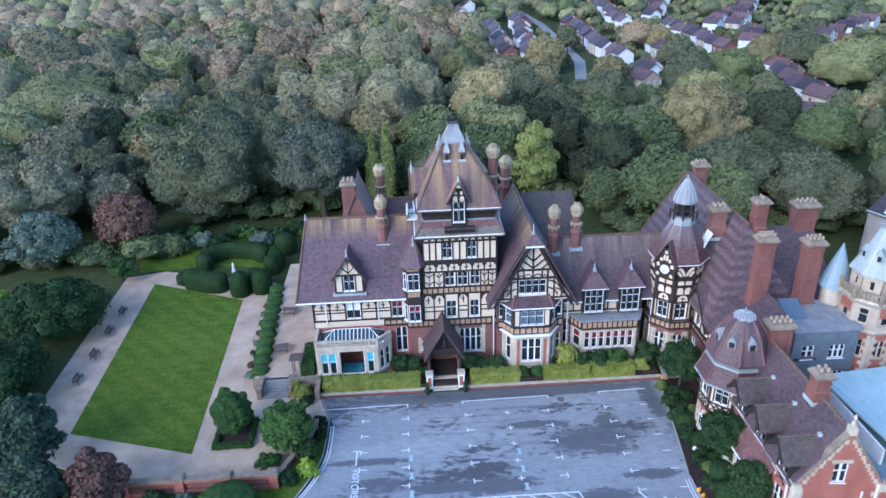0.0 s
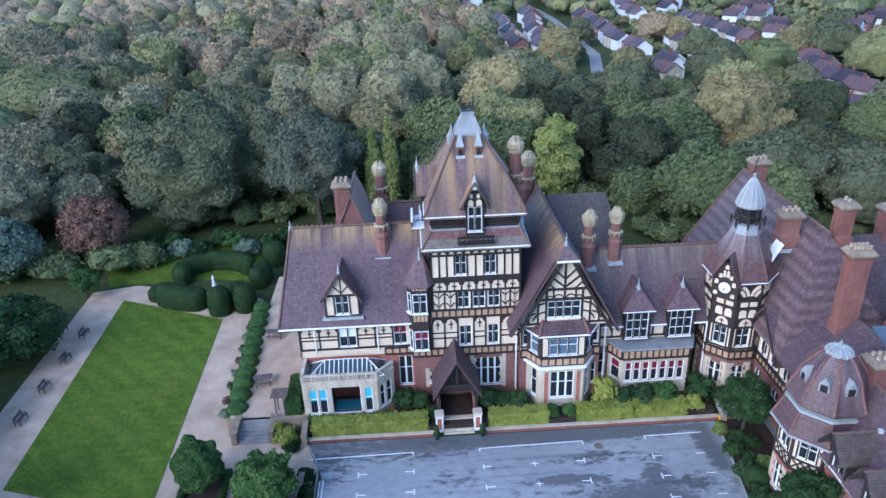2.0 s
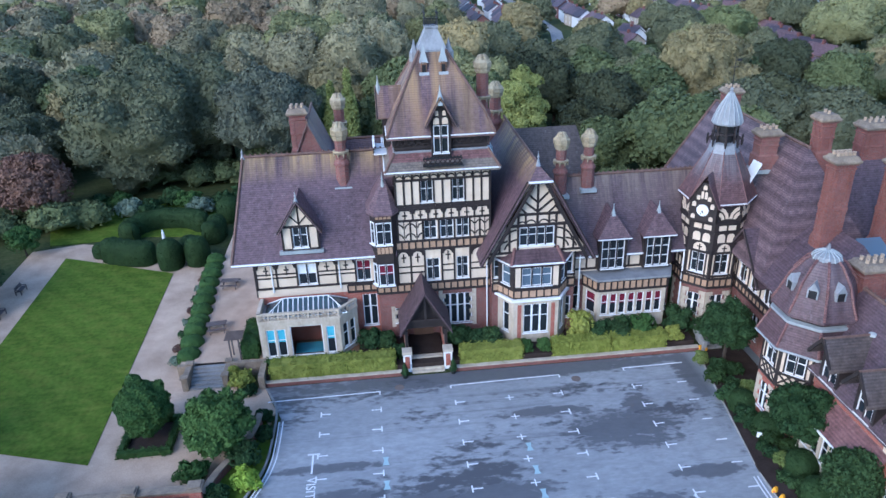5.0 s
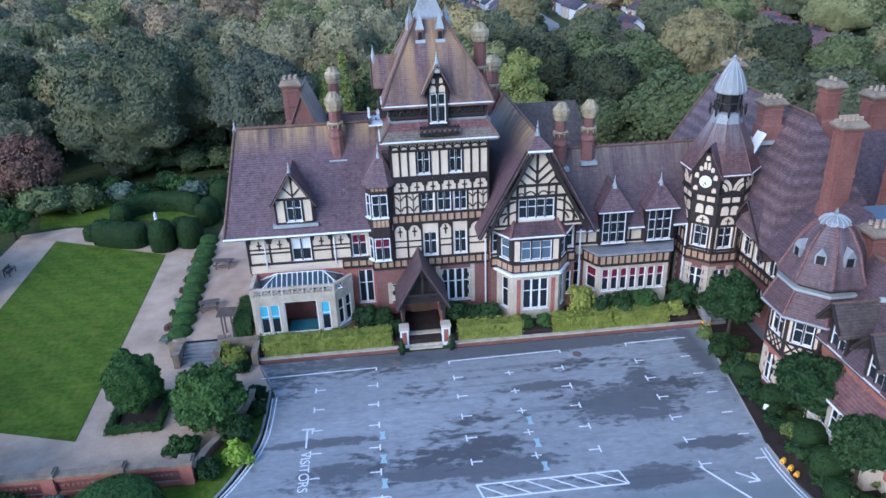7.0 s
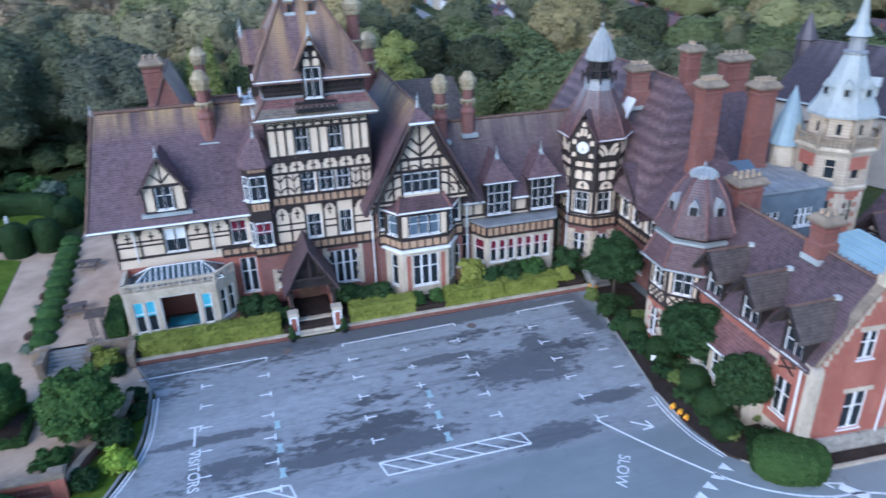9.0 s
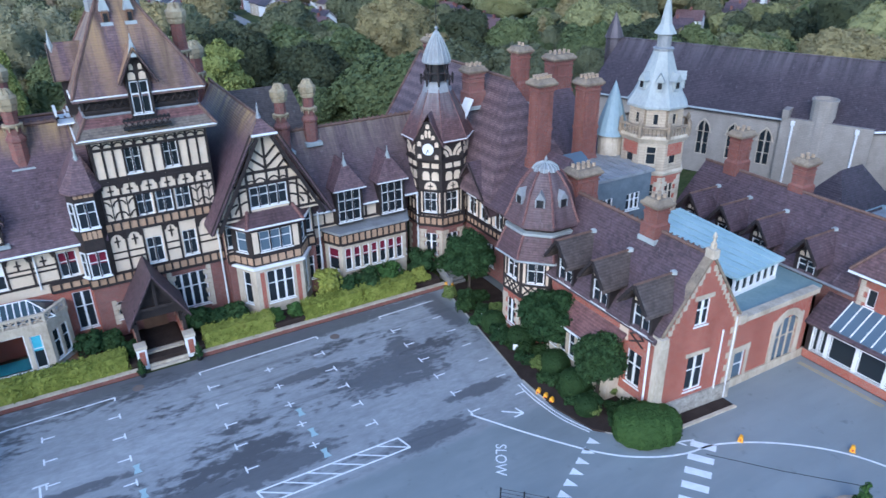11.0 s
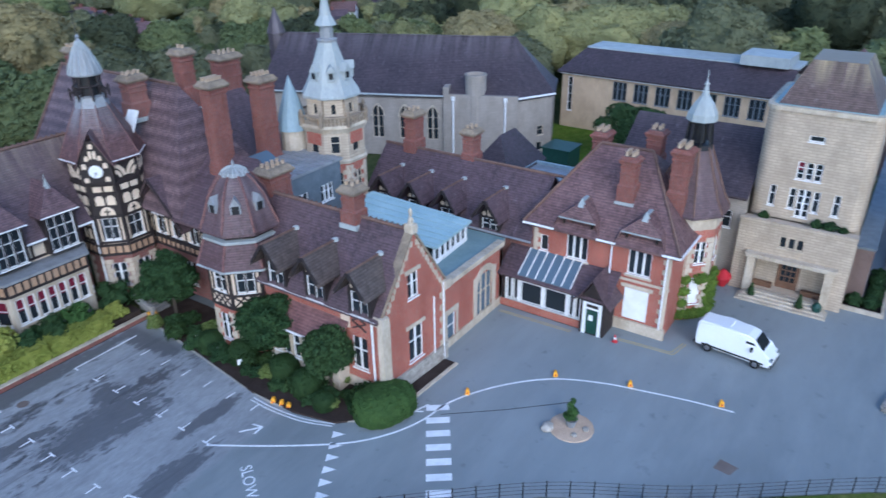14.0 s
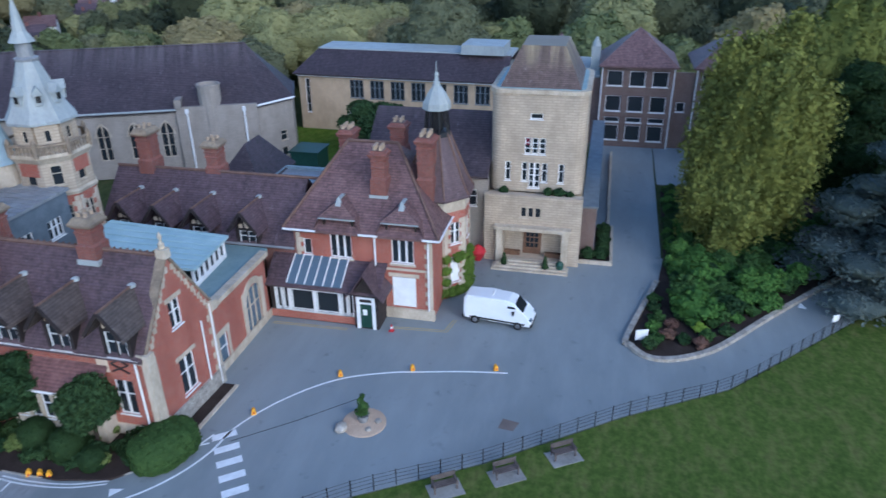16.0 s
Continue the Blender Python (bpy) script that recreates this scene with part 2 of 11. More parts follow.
M = {
    "plaster": surface("cream_plaster", (0.60, 0.47, 0.34), (0.74, 0.61, 0.47), 0.8, 9, 0.85, 0.15),
    "timber": surface("black_timber", (0.012, 0.009, 0.009), (0.04, 0.028, 0.025), 1.5, 14, 0.7, 0.3),
    "panel": surface("ochre_panel", (0.33, 0.20, 0.12), (0.52, 0.35, 0.23), 1.2, 6, 0.85, 0.25),
    "brick": brick_work("red_brick", (0.43, 0.115, 0.075), (0.33, 0.09, 0.065), (0.36, 0.24, 0.19)),
    "brick_old": brick_work("weathered_red_brick", (0.27, 0.10, 0.082), (0.17, 0.072, 0.062), (0.22, 0.165, 0.145)),
    "stone": surface("bath_stone", (0.33, 0.265, 0.19), (0.64, 0.555, 0.44), 0.9, 7, 0.85, 0.35, 0.0, (1, 1, 0.45)),
    "ashlar": brick_work("buff_ashlar", (0.52, 0.425, 0.32), (0.45, 0.365, 0.275), (0.38, 0.31, 0.235), (0.7, 0.24)),
    "grey_stone": brick_work("grey_ashlar", (0.37, 0.325, 0.28), (0.335, 0.295, 0.255), (0.30, 0.265, 0.23), (0.5, 0.2)),
    "buff": brick_work("buff_brick", (0.57, 0.42, 0.275), (0.50, 0.365, 0.24), (0.46, 0.36, 0.26)),
    "brown_brick": brick_work("brown_brick", (0.19, 0.125, 0.105), (0.15, 0.10, 0.085), (0.2, 0.16, 0.14)),
    "brick_dark": brick_work("sooty_red_brick", (0.27, 0.092, 0.070), (0.165, 0.062, 0.052), (0.20, 0.14, 0.12)),
    "rubble": surface("rubble_stone", (0.16, 0.14, 0.12), (0.55, 0.5, 0.43), 2.2, 8, 0.9, 0.7),
    "roof": roof_tiles("clay_tiles", (0.072, 0.039, 0.046), (0.216, 0.133, 0.139), (16.0, 23.5, (0.34, 0.21, 0.10))),
    "roof_e": roof_tiles("purple_clay_tiles", (0.045, 0.026, 0.031), (0.148, 0.094, 0.102)),
    "roof_west": roof_tiles("lichened_clay_tiles", (0.062, 0.034, 0.043), (0.178, 0.107, 0.123), (15.0, 17.0, (0.44, 0.29, 0.12))),
    "roof_link": roof_tiles("streaked_clay_tiles", (0.056, 0.033, 0.038), (0.156, 0.101, 0.112), (10.4, 14.4, (0.27, 0.205, 0.16))),
    "roof_turret": roof_tiles("streaked_red_tiles", (0.042, 0.021, 0.024), (0.15, 0.085, 0.088), (8.5, 17.0, (0.25, 0.19, 0.19))),
    "roof_band": roof_tiles("banded_clay_tiles", (0.080, 0.049, 0.054), (0.199, 0.130, 0.135), None, 0.3),
    "roof_red": roof_tiles("red_clay_tiles", (0.12, 0.046, 0.042), (0.25, 0.125, 0.11)),
    "roof_dark": roof_tiles("dark_tiles", (0.026, 0.018, 0.022), (0.078, 0.054, 0.062), (11.6, 15.4, (0.15, 0.125, 0.13))),
    "roof_lodge": roof_tiles("red_brown_tiles", (0.078, 0.035, 0.034), (0.235, 0.136, 0.127)),
    "roof_skirt": roof_tiles("grey_lichened_tiles", (0.10, 0.075, 0.06), (0.28, 0.225, 0.175)),
    "roof_clock": roof_tiles("red_tiles_and_lead_slates", (0.062, 0.027, 0.026), (0.19, 0.098, 0.092), (14.2, 16.9, (0.30, 0.29, 0.30))),
    "roof_stone": roof_tiles("lichened_brown_tiles", (0.055, 0.035, 0.032), (0.16, 0.105, 0.09), (17.2, 19.3, (0.33, 0.26, 0.16))),
    "roof_moss": roof_tiles("mossy_clay_tiles", (0.055, 0.040, 0.036), (0.145, 0.112, 0.094)),
    "lead": surface("lead", (0.16, 0.165, 0.172), (0.34, 0.35, 0.36), 0.9, 8, 0.55, 0.2, 0.0, (1, 1, 0.4)),
    "lead_pale": surface("pale_lead", (0.25, 0.275, 0.275), (0.41, 0.44, 0.435), 0.8, 6, 0.6, 0.15, 0.0, (1, 1, 0.3)),
    "blue_metal": surface("blue_sheet_metal", (0.29, 0.42, 0.44), (0.42, 0.55, 0.56), 0.5, 5, 0.5, 0.1, 0.0),
    "blue_dark": surface("blue_grey_membrane", (0.15, 0.24, 0.25), (0.26, 0.35, 0.36), 0.6, 5, 0.5, 0.2),
    "lead_blue": surface("blue_grey_lead", (0.19, 0.26, 0.30), (0.31, 0.40, 0.44), 0.8, 6, 0.55, 0.15, 0.0, (1, 1, 0.3)),
    "slate": surface("blue_slate", (0.085, 0.105, 0.125), (0.17, 0.20, 0.225), 1.2, 6, 0.6, 0.3),
    "cap_stone": surface("lichened_cap_stone", (0.13, 0.10, 0.08), (0.34, 0.27, 0.19), 1.4, 8, 0.9, 0.4),
    "lichen_stone": surface("yellow_lichened_stone", (0.19, 0.145, 0.085), (0.50, 0.42, 0.28), 1.8, 7, 0.9, 0.5),
    "white": surface("white_paint", (0.68, 0.68, 0.68), (0.85, 0.85, 0.84), 1.5, 12, 0.5, 0.05),
    "glass": glass("window_glass"),
    "clear_glass": None,
    "glass_blue": glass("pale_window_glass", (0.10, 0.14, 0.18), 0.15),
    "lantern_glass": glass("lantern_glass", (0.05, 0.075, 0.085), 0.12),
    "blind": surface("red_blind", (0.11, 0.008, 0.022), (0.18, 0.018, 0.04), 2, 10, 0.8, 0.05),
    "blue_blind": surface("blue_blind", (0.06, 0.34, 0.46), (0.12, 0.48, 0.58), 2, 10, 0.8, 0.05),
    "asphalt": None,
    "grass": None,
    "gravel": surface("buff_gravel", (0.33, 0.228, 0.155), (0.64, 0.47, 0.335), 0.35, 11.0, 0.95, 0.5),
    "soil": surface("bark_soil", (0.018, 0.012, 0.010), (0.06, 0.042, 0.034), 0.8, 8, 0.95, 0.6),
    "paving": surface("grey_paving", (0.19, 0.18, 0.165), (0.36, 0.345, 0.32), 0.7, 8, 0.9, 0.3),
    "line": surface("white_road_paint", (0.6, 0.61, 0.62), (0.86, 0.87, 0.88), 1.3, 10, 0.7, 0.1),
    "yellow_line": surface("worn_yellow_line", (0.35, 0.27, 0.12), (0.5, 0.42, 0.24), 1.3, 10, 0.8, 0.1),
    "yellow": surface("yellow_plastic", (0.75, 0.32, 0.02), (0.85, 0.42, 0.03), 2, 10, 0.5, 0.05),
    "van": surface("white_van_paint", (0.74, 0.75, 0.76), (0.8, 0.81, 0.82), 0.8, 4, 0.25, 0.0),
    "rubber": surface("black_rubber", (0.012, 0.012, 0.012), (0.03, 0.03, 0.03), 3, 14, 0.8, 0.1),
    "metal": surface("grey_metal", (0.2, 0.2, 0.21), (0.4, 0.4, 0.42), 2, 14, 0.4, 0.05, 0.8),
    "iron": surface("black_iron", (0.012, 0.012, 0.014), (0.03, 0.03, 0.032), 3, 14, 0.5, 0.1, 0.3),
    "oak": surface("oak_wood", (0.10, 0.05, 0.028), (0.22, 0.12, 0.07), 1.5, 10, 0.6, 0.2),
    "grey_wood": surface("weathered_wood", (0.07, 0.055, 0.05), (0.16, 0.13, 0.12), 2, 12, 0.85, 0.3),
    "green_paint": surface("dark_green_paint", (0.008, 0.04, 0.03), (0.02, 0.07, 0.05), 2, 10, 0.4, 0.05),
    "red_paint": surface("red_cloth", (0.4, 0.01, 0.02), (0.55, 0.03, 0.04), 2, 10, 0.6, 0.05),
    "terracotta": surface("terracotta", (0.10, 0.062, 0.052), (0.21, 0.13, 0.10), 1.5, 8, 0.85, 0.2),
    "pot_buff": surface("buff_clay_pot", (0.33, 0.24, 0.16), (0.50, 0.38, 0.27), 1.5, 8, 0.85, 0.2),
    "bark": surface("bark", (0.03, 0.022, 0.017), (0.09, 0.07, 0.055), 1.0, 9, 0.95, 0.7, 0.0, (1, 1, 0.3)),
    "hedge": leaf("clipped_hedge_leaf", (0.022, 0.05, 0.015), (0.045, 0.095, 0.026), (0.08, 0.145, 0.04), 0.4),
    "yew": leaf("clipped_yew_leaf", (0.01, 0.022, 0.008), (0.022, 0.045, 0.014), (0.044, 0.076, 0.023), 0.2),
    "holm": leaf("holm_oak_leaf", (0.010, 0.027, 0.011), (0.025, 0.055, 0.020), (0.053, 0.090, 0.033), 0.0),
    "laurel": leaf("laurel_leaf", (0.021, 0.045, 0.013), (0.045, 0.085, 0.023), (0.078, 0.128, 0.034), 0.1),
    "hedge_gold": leaf("golden_hedge_leaf", (0.10, 0.13, 0.022), (0.26, 0.285, 0.055), (0.44, 0.425, 0.12), 0.3),
    "bright_evergreen": leaf("bright_evergreen_leaf", (0.032, 0.07, 0.018), (0.075, 0.14, 0.038), (0.135, 0.215, 0.065), 0.0),
    "shrub": leaf("shrub_leaf", (0.01, 0.027, 0.012), (0.026, 0.058, 0.021), (0.06, 0.1, 0.035), 0.5),
    "tree": leaf("tree_leaf", (0.05, 0.075, 0.035), (0.1, 0.135, 0.06), (0.18, 0.2, 0.085), 0.5),
    "wood_n": leaf("wood_edge_leaf", (0.047, 0.069, 0.031), (0.111, 0.137, 0.059), (0.207, 0.227, 0.094), 0.0),
    # Woodland tones are lifted above leaf colour: distance haze is mixed into them.
    "wood_a": leaf("woodland_leaf_green", (0.087, 0.098, 0.043), (0.199, 0.206, 0.094), (0.347, 0.330, 0.146), 0.0),
    "wood_b": leaf("woodland_leaf_dark", (0.056, 0.067, 0.039), (0.124, 0.133, 0.074), (0.209, 0.210, 0.113), 0.0),
    "wood_c": leaf("woodland_leaf_olive", (0.105, 0.100, 0.051), (0.232, 0.201, 0.100), (0.375, 0.301, 0.145), 0.0),
    "wood_d": leaf("woodland_leaf_brown", (0.16, 0.122, 0.08), (0.3, 0.228, 0.142), (0.44, 0.335, 0.2), 0.0),
    "wood_e": leaf("woodland_leaf_grey", (0.105, 0.100, 0.063), (0.225, 0.209, 0.123), (0.350, 0.321, 0.180), 0.0),
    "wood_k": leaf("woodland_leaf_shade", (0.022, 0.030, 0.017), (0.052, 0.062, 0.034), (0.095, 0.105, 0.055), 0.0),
    "conifer": leaf("conifer_leaf", (0.017, 0.035, 0.023), (0.043, 0.072, 0.046), (0.087, 0.123, 0.080), 0.4),
    "cedar": leaf("cedar_leaf", (0.035, 0.048, 0.046), (0.079, 0.102, 0.095), (0.144, 0.176, 0.158), 0.1),
    "pine": leaf("pine_leaf", (0.055, 0.064, 0.046), (0.115, 0.128, 0.090), (0.190, 0.200, 0.135), 0.1),
    "cypress": leaf("cypress_leaf", (0.087, 0.118, 0.034), (0.189, 0.223, 0.066), (0.339, 0.352, 0.117), 0.3),
    "copper": leaf("copper_leaf", (0.075, 0.042, 0.034), (0.155, 0.086, 0.066), (0.24, 0.145, 0.1), 0.2),
    "silver": leaf("silver_leaf", (0.065, 0.092, 0.073), (0.131, 0.174, 0.124), (0.217, 0.271, 0.186), 0.2),
    "autumn": leaf("autumn_leaf", (0.036, 0.052, 0.012), (0.105, 0.125, 0.029), (0.225, 0.232, 0.056), 0.1),
    "ivy_green": leaf("wall_ivy_leaf", (0.04, 0.075, 0.014), (0.092, 0.155, 0.024), (0.2, 0.27, 0.05), 0.3),
    "bed_green": leaf("bed_shrub_leaf", (0.026, 0.068, 0.016), (0.062, 0.14, 0.03), (0.12, 0.22, 0.05), 0.3),
    "ivy": leaf("ivy_leaf", (0.102, 0.174, 0.022), (0.232, 0.348, 0.043), (0.406, 0.493, 0.087), 0.3),
    "fern": leaf("grass_tuft_leaf", (0.05, 0.08, 0.018), (0.12, 0.16, 0.045), (0.23, 0.25, 0.085), 0.3),
}


def asphalt():
    """Worn asphalt: pale where dry in the car park, with damp dark blots and streaks; smoother and darker on the drive."""
    m, t, b = nodes_of("asphalt", 0.6)
    pos = t.nodes.new("ShaderNodeNewGeometry").outputs["Position"]
    sep = t.nodes.new("ShaderNodeSeparateXYZ")
    t.links.new(pos, sep.inputs[0])
    patch, grain = noise_at(t, 0.06, (0.6, 1.4, 1), 6, pos), noise_at(t, 25.0, source=pos)
    blots, streaks, edge = noise_at(t, 0.1, (0.8, 1.5, 1), 5, pos), noise_at(t, 0.16, (0.35, 2.6, 1), 8, pos), noise_at(t, 1.3, (0.7, 1.4, 1), 10, pos)

    def weigh(op, x, y):
        n = t.nodes.new("ShaderNodeMath")
        n.operation = op
        for v, s in ((x, n.inputs[0]), (y, n.inputs[1])):
            if hasattr(v, "links"):
                t.links.new(v, s)
            else:
                s.default_value = v
        return n.outputs[0]

    def between(value, low, high):
        n = node(t, "ShaderNodeMapRange", **{"From Min": low, "From Max": high})
        t.links.new(value, n.inputs[0])
        return n.outputs[0]

    where = weigh("MULTIPLY", between(weigh("ADD", sep.outputs[1], weigh("MULTIPLY", edge, 0.8)), 46.9, 47.4), between(sep.outputs[0], 26.5, 25.5))
    wet = weigh("ADD", weigh("MULTIPLY", blots, 0.62), weigh("MULTIPLY", streaks, 0.38))
    wet = weigh("ADD", wet, weigh("MULTIPLY", weigh("SUBTRACT", edge, 0.5), 0.38))
    damp = between(wet, 0.54, 0.60)
    ragged = weigh("ADD", weigh("MULTIPLY", weigh("SUBTRACT", edge, 0.5), 4.2), weigh("MULTIPLY", weigh("SUBTRACT", streaks, 0.5), 3.4))
    for cx, cy, rx, ry in ((17.3, 55.6, 4.3, 2.2), (19.4, 57.9, 1.2, 1.6), (16.2, 47.9, 3.4, 1.1), (7.2, 50.2, 3.8, 1.2), (1.6, 50.4, 2.6, 0.8), (-4.0, 51.0, 3.2, 1.0), (-5.0, 54.3, 4.2, 0.5), (11.0, 58.4, 4.0, 0.6), (8.0, 64.1, 20.0, 1.3), (21.5, 50.6, 2.6, 0.7), (25.6, 62.0, 1.6, 3.4)):
        far_x, far_y = weigh("DIVIDE", weigh("SUBTRACT", sep.outputs[0], cx), rx), weigh("DIVIDE", weigh("SUBTRACT", sep.outputs[1], cy), ry)
        reach = weigh("ADD", weigh("ADD", weigh("MULTIPLY", far_x, far_x), weigh("MULTIPLY", far_y, far_y)), ragged)
        damp = weigh("MAXIMUM", damp, weigh("MULTIPLY", between(reach, 1.15, 0.7), 0.85))
    damp = weigh("MULTIPLY", where, damp)
    dry = ramp(t, patch, ((0.35, (0.24, 0.255, 0.26)), (0.65, (0.45, 0.47, 0.474))))
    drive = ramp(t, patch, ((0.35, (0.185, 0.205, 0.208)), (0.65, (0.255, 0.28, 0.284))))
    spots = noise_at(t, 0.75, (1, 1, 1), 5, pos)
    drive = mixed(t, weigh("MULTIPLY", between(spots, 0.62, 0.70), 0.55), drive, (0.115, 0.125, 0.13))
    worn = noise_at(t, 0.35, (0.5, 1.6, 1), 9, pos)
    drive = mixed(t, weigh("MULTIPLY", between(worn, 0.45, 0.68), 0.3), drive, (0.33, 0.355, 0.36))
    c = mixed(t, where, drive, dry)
    c = mixed(t, weigh("MULTIPLY", where, 0.28), c, ramp(t, noise_at(t, 3.0, (0.6, 1.5, 1), 9, pos), ((0.34, (0.13, 0.13, 0.136)), (0.66, (0.40, 0.40, 0.41)))))
    c = mixed(t, weigh("ADD", weigh("MULTIPLY", where, 0.2), 0.06), c, ramp(t, grain, ((0.3, (0.12, 0.12, 0.125)), (0.7, (0.32, 0.32, 0.33)))))
    c = mixed(t, weigh("MULTIPLY", where, weigh("MULTIPLY", between(edge, 0.42, 0.66), 0.35)), c, (0.14, 0.14, 0.146))
    tracks = noise_at(t, 1.1, (0.03, 1.0, 1), 4, pos)
    c = mixed(t, weigh("MULTIPLY", where, weigh("MULTIPLY", between(tracks, 0.58, 0.68), 0.45)), c, (0.09, 0.09, 0.095))
    c = mixed(t, weigh("MULTIPLY", damp, 0.9), c, (0.072, 0.072, 0.078))
    t.links.new(c, b.inputs["Base Color"])
    t.links.new(ramp(t, damp, ((0.0, (0.6, 0.6, 0.6)), (1.0, (0.4, 0.4, 0.4)))), b.inputs["Roughness"])
    bumped(t, b, grain, 0.2, 0.01)
    return m


def grass(name, dark, light, dry, stripes=0.0):
    """Grass: broad patches, dry spots, fine blades, faint mowing bands."""
    m, t, b = nodes_of(name, 0.95)
    b.inputs["Specular IOR Level"].default_value = 0.08
    pos = t.nodes.new("ShaderNodeNewGeometry").outputs["Position"]
    big, mid, fine = noise_at(t, 0.09, (1, 1.6, 1), 6, pos), noise_at(t, 0.55, (1, 1.8, 1), 8, pos), noise_at(t, 2.4, detail=8, source=pos)
    c = ramp(t, big, ((0.35, dark), (0.65, light)))
    c = mixed(t, 0.4, c, ramp(t, mid, ((0.36, dark), (0.64, light))))
    c = mixed(t, ramp(t, mid, ((0.47, (0, 0, 0)), (0.68, (0.7, 0.7, 0.7)))), c, dry)
    c = mixed(t, 0.45, c, ramp(t, fine, ((0.36, [v * 0.75 for v in dark]), (0.64, [v * 1.15 for v in light]))))
    if stripes:
        w = node(t, "ShaderNodeTexWave", Scale=0.2, Distortion=1.5, Detail=2.0)
        w.bands_direction = "DIAGONAL"
        t.links.new(pos, w.inputs["Vector"])
        c = mixed(t, stripes, c, w.outputs[0], "SOFT_LIGHT")
    t.links.new(c, b.inputs["Base Color"])
    bumped(t, b, fine, 0.5, 0.05)
    return m


M["clear_glass"] = nodes_of("clear_glass", 0.02)[0]
M["clear_glass"].node_tree.nodes["Principled BSDF"].inputs["Transmission Weight"].default_value = 1.0
M["clear_glass"].node_tree.nodes["Principled BSDF"].inputs["IOR"].default_value = 1.1
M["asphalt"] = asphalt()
M["grass"] = grass("rough_grass", (0.035, 0.05, 0.018), (0.07, 0.085, 0.032), (0.11, 0.10, 0.045))
M["lawn"] = grass("mown_lawn", (0.056, 0.098, 0.010), (0.110, 0.165, 0.022), (0.18, 0.178, 0.034), 0.08)
M["field"] = grass("park_grass", (0.042, 0.074, 0.013), (0.108, 0.145, 0.030), (0.185, 0.155, 0.065))

# ---- building helpers ----
I4 = Matrix.Identity(4)
WORLD = {}


def attach(ob, parent, m=I4):
    """Place ob in the world at m, as a child of parent."""
    ob.parent = parent
    ob.matrix_parent_inverse = WORLD[parent].inverted()
    ob.matrix_basis = m
    WORLD[ob] = m.copy()
    return ob


def thing(name, label, category, at, group="", kind=""):
    e = new(name)
    e.empty_display_size = 0.3
    e.location = at
    WORLD[e] = Matrix.Translation(at)
    return tagged(e, label, category, group, kind)


def mesh_of(name, bm, material):
    bmesh.ops.recalc_face_normals(bm, faces=bm.faces)
    me = bpy.data.meshes.new(name)
    bm.to_mesh(me)
    bm.free()
    if material:
        me.materials.append(material)
    return me


def part(name, bm, material, parent, label="", m=I4):
    ob = attach(new(name, mesh_of(name, bm, material)), parent, m)
    return tagged(ob, label)


def shared(name, me, parent, m, label=""):
    return tagged(attach(new(name, me), parent, m), label)


def lone(name, bm, material, label, category, group="", kind=""):
    ob = new(name, mesh_of(name, bm, material))
    WORLD[ob] = I4
    return tagged(ob, label, category, group, kind)


def box(bm, x0, x1, y0, y1, z0, z1, m=None):
    vs = [bm.verts.new((x, y, z)) for z in (z0, z1) for x, y in ((x0, y0), (x1, y0), (x1, y1), (x0, y1))]
    for f in ((3, 2, 1, 0), (4, 5, 6, 7), (0, 1, 5, 4), (1, 2, 6, 5), (2, 3, 7, 6), (3, 0, 4, 7)):
        bm.faces.new([vs[i] for i in f])
    if m:
        bmesh.ops.transform(bm, matrix=m, verts=vs)
    return vs


def prism(bm, pts, z0, z1, m=None):
    lo, hi = [bm.verts.new((x, y, z0)) for x, y in pts], [bm.verts.new((x, y, z1)) for x, y in pts]
    bm.faces.new(lo[::-1]), bm.faces.new(hi)
    for i in range(len(pts)):
        j = (i + 1) % len(pts)
        bm.faces.new((lo[i], lo[j], hi[j], hi[i]))
    if m:
        bmesh.ops.transform(bm, matrix=m, verts=lo + hi)


def slab(bm, pts, thick=0.2, m=None):
    """A tilted plate: a polygon in space, thickened downwards."""
    hi = [bm.verts.new(p) for p in pts]
    lo = [bm.verts.new((p[0], p[1], p[2] - thick)) for p in pts]
    bm.faces.new(hi), bm.faces.new(lo[::-1])
    for i in range(len(pts)):
        j = (i + 1) % len(pts)
        bm.faces.new((lo[i], lo[j], hi[j], hi[i]))
    if m:
        bmesh.ops.transform(bm, matrix=m, verts=lo + hi)


def ring(cx, cy, r, n, turn=0.0):
    return [(cx + r * math.cos(radians(turn) + 2 * math.pi * i / n), cy + r * math.sin(radians(turn) + 2 * math.pi * i / n)) for i in range(n)]


def lathe(bm, cx, cy, profile, n=12, turn=0.0):
    """Rings of (radius, z) joined from bottom to top, closed at both ends."""
    rings = [[bm.verts.new((x, y, z)) for x, y in ring(cx, cy, max(r, 0.005), n, turn)] for r, z in profile]
    for a, b in zip(rings, rings[1:]):
        for i in range(n):
            j = (i + 1) % n
            bm.faces.new((a[i], a[j], b[j], b[i]))
    bm.faces.new(rings[0][::-1]), bm.faces.new(rings[-1])


def tube(bm, a, b, r, n=6):
    a, b = Vector(a), Vector(b)
    q = (b - a).to_track_quat("Z", "Y").to_matrix().to_4x4()
    ends = [[bm.verts.new(p + q @ Vector((r * math.cos(2 * math.pi * i / n), r * math.sin(2 * math.pi * i / n), 0))) for i in range(n)] for p in (a, b)]
    for i in range(n):
        j = (i + 1) % n
        bm.faces.new((ends[0][i], ends[0][j], ends[1][j], ends[1][i]))
    bm.faces.new(ends[0][::-1]), bm.faces.new(ends[1])


